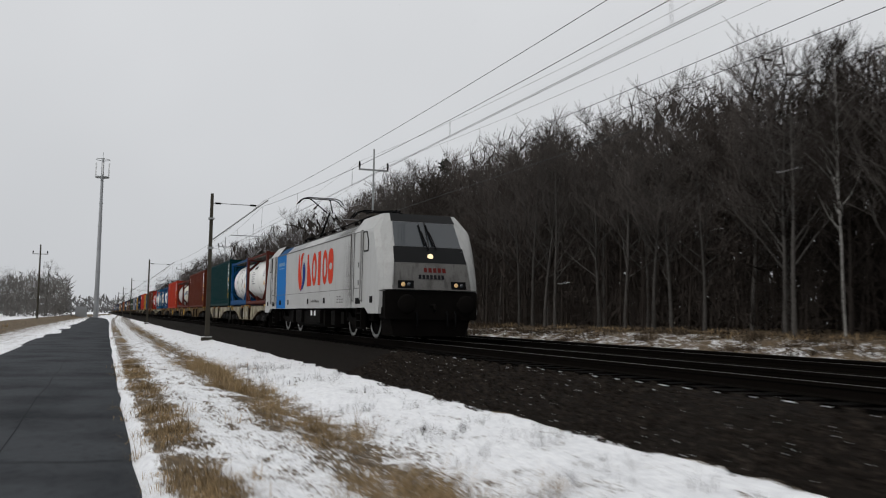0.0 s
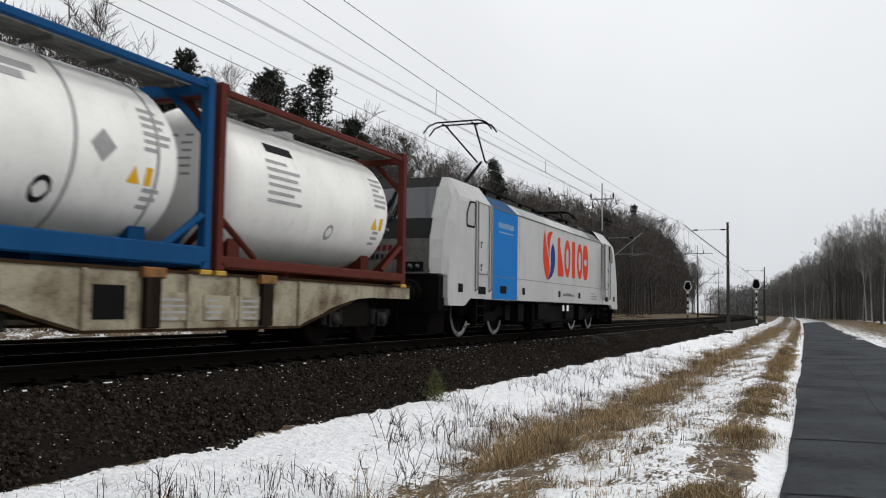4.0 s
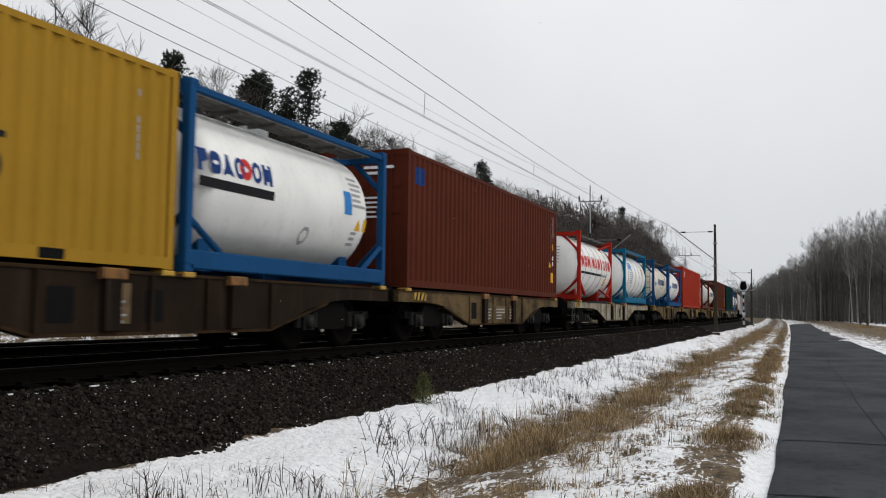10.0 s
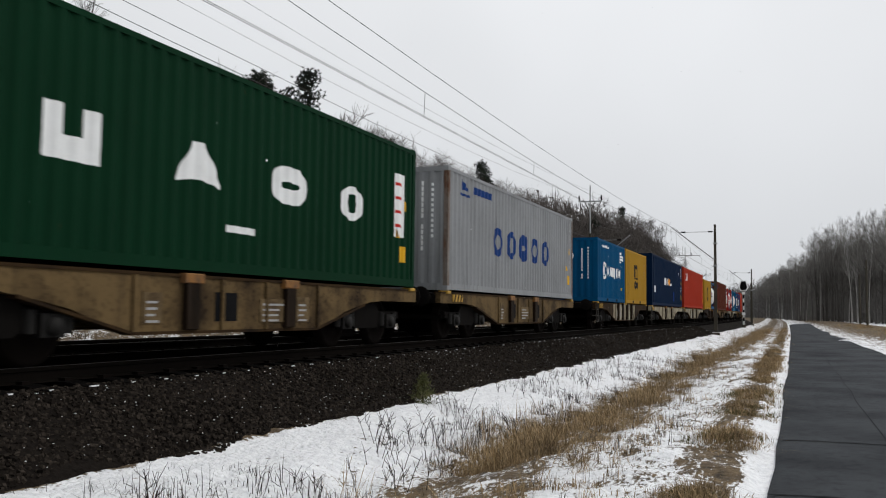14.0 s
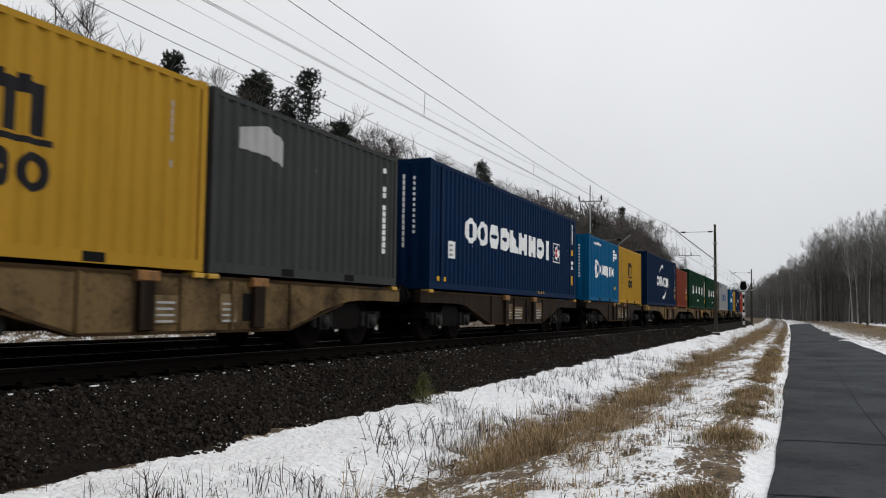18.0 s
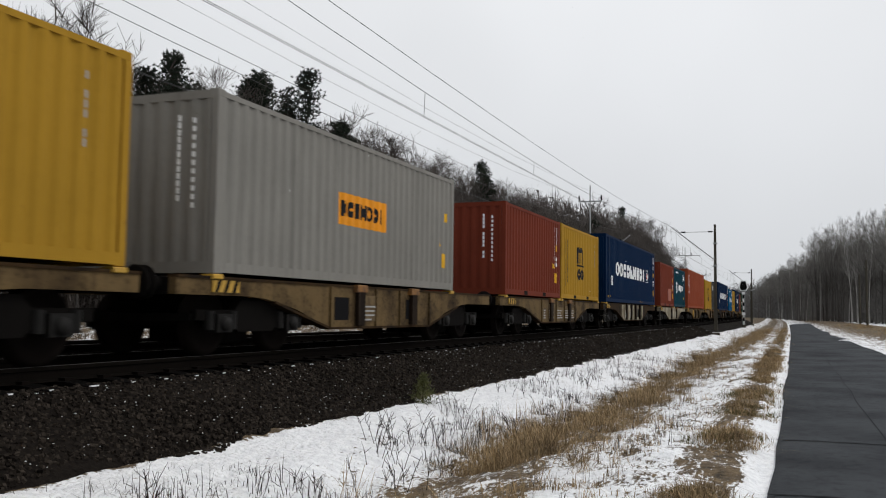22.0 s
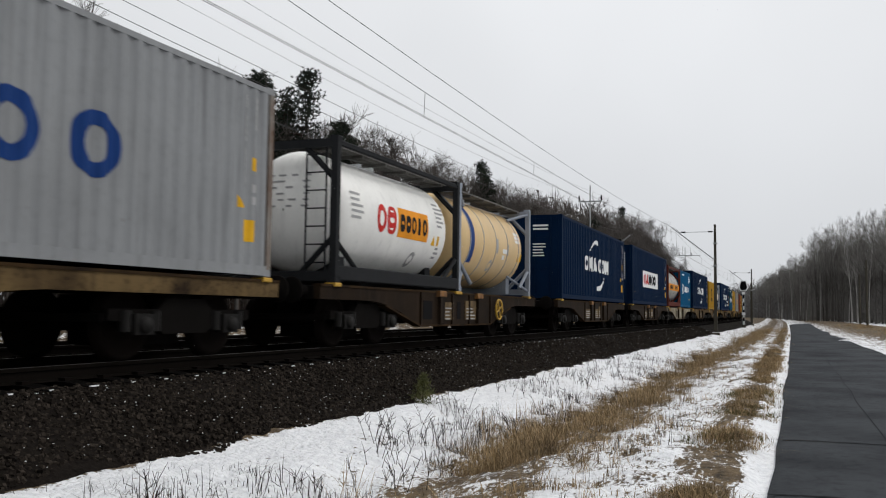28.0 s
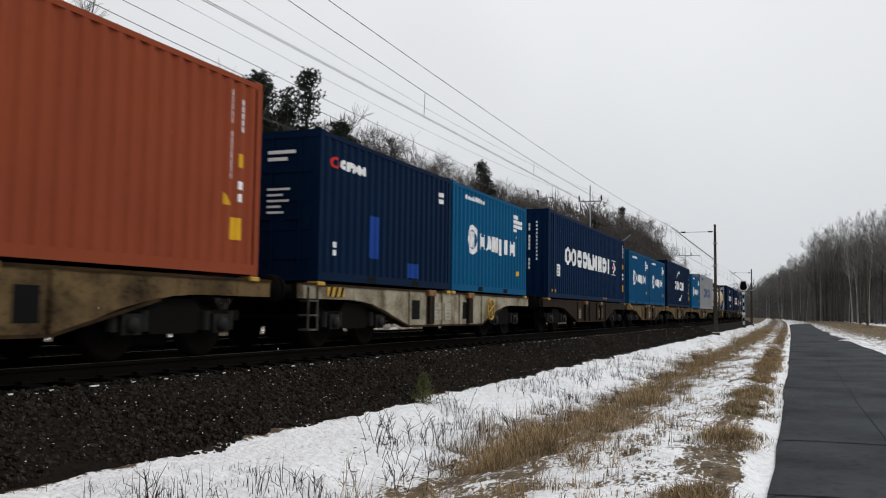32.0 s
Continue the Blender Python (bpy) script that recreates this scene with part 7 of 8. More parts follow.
            part("wheel_rim", g, M["rim"], wheel, "bright worn steel wheel rim")
            for k in range(6):
                t = k * math.pi / 3
                part("rim_bolt", Geo().lathe_y([(-0.846, 0.03), (-0.852, 0.028), (-0.852, 0.0)], 6, (0.53 * math.cos(t), 0.53 * math.sin(t))), M["under"], wheel)
            spin.append((wheel, c + dx))
    for x in (-3.4, 3.4):
        part("sand_box", Geo().bevel_box(x - 0.25, x + 0.25, -1.35, -1.1, 0.35, 0.85, 0.03), M["under"], ob)
    travels(ob, pose(-50.16, TRACK_Y[0], RAIL))
    return spin


LOCO_WHEELS = make_loco()


# ---- trees ----
def grow(g_wood, g_twig, rng, p, d, length, r, depth, n_sub, twig_len):
    """A limb with side branches and twigs."""
    pts, rad = [p], [r]
    segs = (3, 2, 1)[depth]
    d = d.normalized()
    for k in range(segs):
        d = (d + Vector((rng.uniform(-1, 1), rng.uniform(-1, 1), rng.uniform(-0.35, 0.75))) * 0.30).normalized()
        p = p + d * (length / segs)
        pts.append(p)
        rad.append(max(r * (1 - (k + 1) / segs * 0.82), 0.008))
    (g_wood if depth == 0 else g_twig).tube(pts, rad, 4 if depth == 0 else 3, False)
    if depth == 2:
        return
    for j in range(n_sub[depth]):
        t = rng.uniform(0.25, 1.0)
        i = min(int(t * segs), segs - 1)
        q = pts[i].lerp(pts[i + 1], t * segs - i)
        side = Vector((rng.uniform(-1, 1), rng.uniform(-1, 1), rng.uniform(-0.15, 0.9)))
        dd = (d * 0.75 + side.normalized() * 0.85)
        ln = length * rng.uniform(0.3, 0.55) if depth == 0 else twig_len * rng.uniform(0.6, 1.2)
        grow(g_wood, g_twig, rng, q, dd, ln, max(r * 0.42, 0.009), depth + 1, n_sub, twig_len)


def bare_tree(name, seed, h, r, limbs, low, steep, n_sub, bark, twig, label, lean=0.03, spread=1.0):
    rng = random.Random(seed)
    g1, g2 = Geo(), Geo()
    pts, rad = [Vector((0, 0, -0.3))], [r * 1.25]
    p = Vector((0, 0, 0))
    bend = Vector((rng.uniform(-1, 1), rng.uniform(-1, 1), 0)) * lean
    N = 9
    for k in range(1, N + 1):
        bend += Vector((rng.uniform(-1, 1), rng.uniform(-1, 1), 0)) * 0.035
        p = p + (Vector((0, 0, 1)) + bend) * (h / N)
        pts.append(p.copy())
        rad.append(max(r * (1 - k / N) ** 0.85, 0.015))
    g1.tube(pts, rad, 7, False)
    for k in range(limbs):
        t = low + (0.985 - low) * (k + rng.random()) / limbs
        i = min(int(t * N), N - 1)
        q = pts[i].lerp(pts[i + 1], t * N - i)
        a = rng.uniform(0, 2 * math.pi)
        d = Vector((math.cos(a), math.sin(a), steep * rng.uniform(0.6, 1.4)))
        ln = spread * h * (0.12 + 0.30 * (1 - t) / (1 - low)) * rng.uniform(0.7, 1.25)
        grow(g1, g2, rng, q, d, ln, max(r * 0.42 * (1 - t) + 0.012, 0.016), 0, n_sub, 0.85)
    ob = thing(name, pose(0, 0, -60), label, "tree", "trees along the railway")
    part("trunk", g1, bark, ob)
    part("crown", g2, twig, ob)
    return ob


def pine_tree(seed, h, r, crown, label):
    rng = random.Random(seed)
    g1, g2 = Geo(), Geo()
    pts = [Vector((0, 0, -0.3))] + [Vector((rng.uniform(-0.12, 0.12) * k, rng.uniform(-0.12, 0.12) * k, h * k / 6)) for k in range(1, 7)]
    g1.tube(pts, [r * 1.2] + [max(r * (1 - k / 6.2), 0.02) for k in range(1, 7)], 7, False)
    v, f = [], []
    zz = h * crown
    while zz < h * 0.99:
        t = (zz - h * crown) / (h * (1 - crown))
        reach = (0.20 + 2.0 * (1 - t) ** 0.9 * min(1.0, 0.55 + t * 2.0)) * rng.uniform(0.35, 1.25) * h / 14
        for k in range(rng.randint(3, 5)):
            a = rng.uniform(0, 2 * math.pi)
            i = min(int(zz / h * 6), 5)
            c = pts[i].lerp(pts[i + 1], min(1, zz / h * 6 - i))
            tip = c + Vector((math.cos(a) * reach, math.sin(a) * reach, rng.uniform(0.0, 0.55) * reach))
            g1.tube([c, c.lerp(tip, 0.5) + Vector((0, 0, -0.06)), tip], [0.045, 0.03, 0.012], 3, False)
            for j in range(15):
                u = rng.uniform(0.2, 1.1)
                q = c.lerp(tip, u) + Vector((rng.gauss(0, 0.22), rng.gauss(0, 0.22), rng.gauss(0.08, 0.17)))
                for m in range(14):
                    d = Vector((rng.gauss(0, 1), rng.gauss(0, 1), rng.gauss(0.35, 0.8))).normalized() * rng.uniform(0.07, 0.19)
                    w = d.cross(Vector((rng.gauss(0, 1), rng.gauss(0, 1), rng.gauss(0, 1)))).normalized() * 0.03
                    v += [q - w, q + w, q + d]
                    f.append((len(v) - 3, len(v) - 2, len(v) - 1))
        zz += rng.uniform(0.3, 0.5)
    g2.add(v, f)
    ob = thing("pine_tree", pose(0, 0, -60), label, "tree", "trees along the railway")
    part("trunk", g1, M["pinebark"], ob)
    part("crown", g2, M["needles"], ob)
    return ob


DECID = [bare_tree("bare_tree", 700 + k, rng_h, 0.085 + 0.015 * (k % 3), 20, 0.14, 0.95, (6, 8), M["bark"], M["twig"], "leafless winter tree with a dark trunk and fine twigs") for k, rng_h in enumerate((13.0, 14.5, 11.5, 14.0, 11.0, 12.5))]
BIRCH = [bare_tree("birch_tree", 760 + k, rng_h, 0.062, 26, 0.34, 1.5, (5, 8), M["birch"], M["twig"], "leafless birch with pale peeling bark", 0.05, 0.45) for k, rng_h in enumerate((13.5, 14.5, 12.5))]
PINES = [pine_tree(800 + k, rng_h, 0.14, cr, "dark green pine with a ragged crown") for k, (rng_h, cr) in enumerate(((13, 0.45), (14.5, 0.35), (12, 0.30), (13.5, 0.5)))]
LOWS = [bare_tree("bare_tree", 840 + k, rng_h, 0.12, 20, 0.25, 1.1, (6, 8), M["bark_grey"], M["twig_brown"], "distant leafless winter tree") for k, rng_h in enumerate((14, 15.5, 12.5))]
LOWB = [bare_tree("birch_tree", 860 + k, rng_h, 0.085, 20, 0.42, 1.6, (4, 5), M["birch_white"], M["twig_hazed"], "tall leafless birch with a pale trunk", 0.03, 0.5) for k, rng_h in enumerate((17, 18.5))]
used = set()
LOWG = [bare_tree("bare_tree", 880 + k, rng_h, 0.12, 18, 0.3, 1.2, (5, 5), M["bark_grey"], M["twig_hazed"], "leafless tree of the farther wood, haze-grey in colour") for k, rng_h in enumerate((14, 15.5, 12.5))]
TALL = {ob: max(v.co.z for ch in ob.children for v in ch.data.vertices) for ob in DECID + BIRCH + PINES + LOWS + LOWB + LOWG}
CREST_X = [-330, -100, -80, -60, -45, -36, -27, -8, 10, 26, 36, 45, 60, 78, 90, 125, 150, 180, 213, 242, 420]
CREST_Z = [16.2, 16.2, 15.2, 13.7, 13.0, 12.8, 13.0, 13.2, 12.2, 12.6, 13.2, 13.4, 13.9, 14.2, 14.4, 16.0, 17.8, 17.8, 17, 15.7, 15.2]
ROADSIDE_X, ROADSIDE_Y = [150, 181, 205, 239, 323, 450, 540, 700], [-22, -16.6, -11, -5.6, 2.5, 15, 36, 90]


def wood_edge(x):
    """Where the wood beyond the tracks begins."""
    return 26.0 - 3.0 * np.clip((x - 70) / 70, 0, 1) + bend_y(x)


def roadside_edge(x):
    """Where the wood beyond the end of the lane begins."""
    return np.interp(x, ROADSIDE_X, ROADSIDE_Y)


def plant(protos, rng, x, y, tall):
    src = protos[rng.randrange(len(protos))]
    s = tall / TALL[src]
    m = pose(x, y, float(ground_z(x, y)) - 0.05, 0, 0, rng.uniform(0, 360))
    if src not in used:
        used.add(src)
        ob = src
        ob.matrix_basis = m
    else:
        ob = copy_thing(src, m)
    ob.scale = (s * 0.5 + 0.5, s * 0.5 + 0.5, s)
    return ob


def join_trees(spots, rng):
    """The trees too far off to tell apart, in one mesh a bark."""
    lots = {}
    for x, y, tall, protos in spots:
        src = protos[rng.randrange(len(protos))]
        size = tall / TALL[src]
        turn = rng.uniform(0, 2 * math.pi)
        c, s = math.cos(turn) * size, math.sin(turn) * size
        zz = float(ground_z(x, y)) - 0.05
        for ch in src.children:
            me = ch.data
            co = np.empty(len(me.vertices) * 3)
            me.vertices.foreach_get("co", co)
            co = co.reshape(-1, 3)
            v = np.stack([co[:, 0] * c - co[:, 1] * s + x, co[:, 0] * s + co[:, 1] * c + y, co[:, 2] * size + zz], -1)
            idx = np.empty(len(me.loops), np.int32)
            me.loops.foreach_get("vertex_index", idx)
            lot = lots.setdefault(me.materials[0].name, [me.materials[0], [], [], 0])
            lot[1].append(v)
            lot[2].append(idx.reshape(-1, 4) + lot[3])
            lot[3] += len(v)
    for mat, vs, fs, n in lots.values():
        v, f = np.concatenate(vs), np.concatenate(fs)
        me = bpy.data.meshes.new("far_trees")
        me.vertices.add(len(v))
        me.vertices.foreach_set("co", v.reshape(-1))
        me.loops.add(f.size)
        me.loops.foreach_set("vertex_index", f.reshape(-1).astype(np.int32))
        me.polygons.add(len(f))
        me.polygons.foreach_set("loop_start", np.arange(0, f.size, 4, dtype=np.int32))
        me.update(calc_edges=True)
        me.materials.append(mat)
        tagged(new("far_trees", me), "distant bare trees along the line and fields", "trees", kind="stuff")


def build_forest():
    rng = random.Random(42)
    crest = lambda x, back=0.0: (float(np.interp(x, CREST_X, CREST_Z)) - 1.5) * (27 + back * 0.8) / 27 + 1.5
    edge = lambda x: float(wood_edge(x))
    # wood edge beyond the tracks
    x = -105.0
    while x < 150:
        k = rng.random()
        birchy = -40 < x < -8
        plant(BIRCH if k < (0.14 if birchy else 0.06) else (DECID if -36 < x < 8 or (x < 8 and k > 0.7) else LOWS), rng, x, edge(x) + rng.uniform(-1.2, 2.6), crest(x) * rng.uniform(0.76, 1.0))
        x += rng.uniform(1.3, 2.4)
    x = -110.0
    while x < 155:
        dark = -36 < x < 6
        plant(PINES if rng.random() < (0.6 if dark else 0.06) else LOWS, rng, x, edge(x) + 5.0 + rng.uniform(-2, 2.5), crest(x, 4.5) * rng.uniform(0.80, 0.98))
        x += rng.uniform(1.5, 2.4) if dark else rng.uniform(2.4, 4.0)
    x = -100.0
    while x < 120:
        dark = -36 < x < 10
        plant(PINES if rng.random() < (0.75 if dark else 0.12) else LOWS, rng, x, edge(x) + 10.5 + rng.uniform(-2, 3), crest(x, 10) * rng.uniform(0.80, 0.96))
        x += rng.uniform(2.0, 3.2) if dark else rng.uniform(4.0, 6)
    # birches and a wide bare tree before the edge
    for x, y, h, kind in ((-28.7, 23.9, 11.9, BIRCH), (-26.7, 24.0, 11.3, BIRCH), (-41.4, 24.2, 11.4, BIRCH), (26.6, 26.3, 12.9, DECID), (28.2, 26.0, 12.4, DECID), (-23.6, 24.5, 12.6, DECID), (-22.0, 25.6, 13.0, DECID)):
        plant(kind, rng, x, y, h)
    # pines that stand above the edge
    for x, y, h in ((30.4, 26.6, 12.4), (31.4, 26.0, 13.4), (32.6, 27.4, 12.2), (35.6, 27.4, 12.9), (37.4, 26.0, 13.6), (38.6, 27.2, 14.0), (40.0, 25.8, 14.0), (41.2, 27.0, 14.8), (41.8, 25.6, 15.2), (43.0, 26.8, 14.5), (44.4, 27.4, 13.6), (47.4, 26.4, 13.2), (48.3, 26.0, 13.7), (49.6, 27.0, 13.0), (75.8, 25.8, 14.9), (77.0, 26.6, 14.0), (112.0, 24.5, 14.5)):
        plant(PINES, rng, x, y, h - 1.2)
    # the same wood farther off along the line
    far = []
    for a, b in ((-330, -105), (150, 420)):
        x = a
        while x < b:
            far.append((x, edge(x) + rng.uniform(-1, 7), crest(x, 3) * rng.uniform(0.82, 1.0), LOWS))
            x += rng.uniform(2.6, 4.6)
    # wood beyond the end of the lane
    x = 168.0
    while x < 460:
        e = float(roadside_edge(x))
        kind = LOWB if rng.random() < 0.42 else LOWG
        if x < 262:
            plant(kind, rng, x, e + rng.uniform(-2.0, 1.0), rng.uniform(20.5, 24.0))
        else:
            far.append((x, e + rng.uniform(-2.5, 1.0), rng.uniform(18, 21.5), kind))
        far.append((x + 1.0, e - 4 + rng.uniform(-3, 2), rng.uniform(18, 21.5), LOWG))
        far.append((x + 1.0, e - 11 + rng.uniform(-4, 4), rng.uniform(18, 21.5), LOWG))
        x += rng.uniform(1.6, 3.2) if x < 262 else rng.uniform(3.5, 6)
    # copse across the field behind
    for k in range(70):
        far.append((-240 + rng.uniform(-25, 25), -7 - rng.random() * 75, rng.uniform(7, 12.5), LOWG))
    join_trees(far, rng)
    for src in TALL:
        if src not in used:
            plant([src], rng, rng.uniform(-100, 100), 41, 12)


build_forest()


def dense_woods(name, x0, x1, y0, y1, n, top, seed, label, mat, trunks=0.5, base=None, thin=0.0, grain=1.0, reach=1.0):
    """A thick mass of trunks and branches behind the edge trees; top is a height, or a share of the wood's crest."""
    rng = np.random.default_rng(seed)
    x, y = rng.uniform(x0, x1, n), rng.uniform(y0, y1, n)
    high = np.interp(x, CREST_X, CREST_Z) * top if top < 3 else top
    crest = high * (0.88 + 0.12 * vnoise(x, x * 0, 7, seed + 1) + 0.10 * vnoise(x, y, 2.6, seed + 2))
    if base:
        y = y + base(x)
    z = ground_z(x, y) + crest * rng.beta(1.0, 1.1, n)
    if thin:
        a, tilt, ln = rng.uniform(0, 2 * np.pi, n), rng.normal(0.9, 0.5, n), rng.uniform(0.7, 2.2, n) * reach
        way = np.stack([np.cos(a) * np.cos(tilt), np.sin(a) * np.cos(tilt), np.sin(tilt)], -1) * ln[:, None]
        wide = rng.normal(size=(n, 3)) * thin
        d = np.stack([-wide, wide, way], 1)
    else:
        size = rng.uniform(0.3, 0.95, n) * grain
        d = rng.normal(size=(n, 3, 3)) * size[:, None, None] * np.array([0.45, 0.45, 0.8])
    v = (np.stack([x, y, z], -1)[:, None] + d).reshape(-1, 3)
    faces = np.arange(n * 3).reshape(-1, 3)
    g = Geo()
    for k in range(int((x1 - x0) * trunks)):
        a = rng.uniform(x0, x1)
        b = rng.uniform(y0, y1) + (float(base(a)) if base else 0.0)
        zz = float(ground_z(a, b))
        t = float(np.interp(a, CREST_X, CREST_Z)) * top if top < 3 else top
        r = rng.uniform(0.04, 0.085)
        g.tube([(a, b, zz - 0.2), (a + rng.uniform(-0.6, 0.6), b, zz + t * 0.8)], [r, r * 0.4], 4, False)
    o = len(v)
    f4 = np.array(g.f, np.int32).reshape(-1, 4) + o if g.f else np.zeros((0, 4), np.int32)
    v = np.concatenate([v, np.array(g.v).reshape(-1, 3)]) if g.f else v
    me = bpy.data.meshes.new(name)
    me.vertices.add(len(v))
    me.vertices.foreach_set("co", v.reshape(-1))
    loops = np.concatenate([faces.reshape(-1), f4.reshape(-1)]).astype(np.int32)
    me.loops.add(len(loops))
    me.loops.foreach_set("vertex_index", loops)
    starts = np.concatenate([np.arange(0, n * 3, 3), n * 3 + np.arange(0, f4.size, 4)]).astype(np.int32)
    me.polygons.add(len(starts))
    me.polygons.foreach_set("loop_start", starts)
    me.update(calc_edges=True)
    me.materials.append(mat)
    tagged(new(name, me), label, "woods", kind="stuff")


def along(x):
    return bend_y(x)


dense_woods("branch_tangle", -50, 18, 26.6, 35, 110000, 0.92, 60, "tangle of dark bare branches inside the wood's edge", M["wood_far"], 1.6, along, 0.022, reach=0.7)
dense_woods("branch_tangle", -130, -50, 26.6, 35, 95000, 0.95, 63, "tangle of brown bare branches inside the wood's edge", M["twig_mid"], 1.6, along, 0.020, reach=0.75)
dense_woods("branch_tangle", 18, 90, 26, 34, 130000, 0.94, 70, "tangle of brown bare branches inside the wood's edge", M["twig_brown"], 1.4, along, 0.016, reach=0.55)
dense_woods("branch_tangle", 90, 270, 24, 33, 120000, 0.95, 72, "tangle of brown bare branches inside the wood's edge", M["twig_brown"], 1.2, along, 0.034, reach=0.8)
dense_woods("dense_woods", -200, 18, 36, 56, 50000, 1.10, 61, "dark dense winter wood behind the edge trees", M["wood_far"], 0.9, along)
dense_woods("dense_woods", 18, 290, 35, 56, 50000, 1.10, 71, "brown dense winter wood behind the edge trees", M["twig_brown"], 0.9, along)
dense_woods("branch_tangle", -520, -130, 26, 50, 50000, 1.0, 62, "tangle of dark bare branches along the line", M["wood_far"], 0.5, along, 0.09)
# the far woods carry their haze in the twig colours
dense_woods("branch_tangle", 165, 330, -26, -1.5, 90000, 18.6, 68, "tangle of haze-greyed bare branches beyond the lane", M["twig_hazed"], 1.4, roadside_edge, 0.05)
dense_woods("branch_tangle", 330, 640, -70, 0, 110000, 18.5, 65, "haze-pale tangle of bare branches closing the view", M["twig_haze_pale"], 0.7, roadside_edge, 0.14)
dense_woods("dense_woods", 175, 340, -60, -24, 26000, 15.0, 64, "dense winter wood beyond the lane", M["twig_hazed"], 0.9, roadside_edge)
dense_woods("branch_tangle", -268, -212, -85, -7, 24000, 9.5, 66, "bare copse across the snowy field", M["twig_hazed"], 1.0, None, 0.07)
dense_woods("dense_woods", -1150, -1050, -420, 260, 9000, 17, 67, "far wooded horizon beyond the fields", M["twig_haze_pale"], 0.3, None, 0.0, 4.0)


# ---- grass, weeds, shrubs ----
def blades(name, centres, per, height, spread, width, mat, label, seed, droop=0.5):
    """Tufts of thin bent blades in one mesh."""
    rng = np.random.default_rng(seed)
    c = np.repeat(np.asarray(centres), per, 0)
    n = len(c)
    hgt = np.repeat(np.asarray(height), per) * rng.uniform(0.45, 1.1, n)
    spr = np.repeat(np.asarray(spread), per)
    base = c + np.stack([rng.normal(0, 1, n) * spr, rng.normal(0, 1, n) * spr, np.zeros(n)], -1)
    a = rng.uniform(0, 2 * np.pi, n)
    lean = np.abs(rng.normal(0, droop, n)) * hgt
    out = np.stack([np.cos(a), np.sin(a), 0 * a], -1)
    side = np.stack([-np.sin(a), np.cos(a), 0 * a], -1) * (width * rng.uniform(0.6, 1.4, n))[:, None]
    up = np.array([0, 0, 1.0])
    m = base + out * (lean * 0.35)[:, None] + up * (hgt * 0.6)[:, None]
    t = base + out * lean[:, None] + up * (hgt * np.clip(1 - (lean / hgt) ** 2 * 0.35, 0.3, 1))[:, None]
    v = np.stack([base - side, base + side, m - side * 0.8, m + side * 0.8, t], 1).reshape(-1, 3)
    k = 5 * np.arange(n)[:, None]
    quads = (k + np.array([[0, 1, 3, 2]])).tolist()
    tris = (k + np.array([[2, 3, 4]])).tolist()
    me = bpy.data.meshes.new(name)
    me.from_pydata(v.tolist(), [], quads + tris)
    me.materials.append(mat)
    return tagged(new(name, me), label, "grass", kind="stuff")


def scatter(rng, n, x0, x1, ya, yb, clump=0.0):
    x = rng.uniform(x0, x1, n)
    y = rng.normal((ya + yb) / 2, (yb - ya) / 3.2, n)
    keep = vnoise(x, y, 0.9, 77) > clump
    x, y = x[keep], y[keep]
    y = y + drift(x) * np.clip((4.5 - y) / 2, 0, 1)
    return np.stack([x, y, ground_z(x, y) - 0.02], -1)


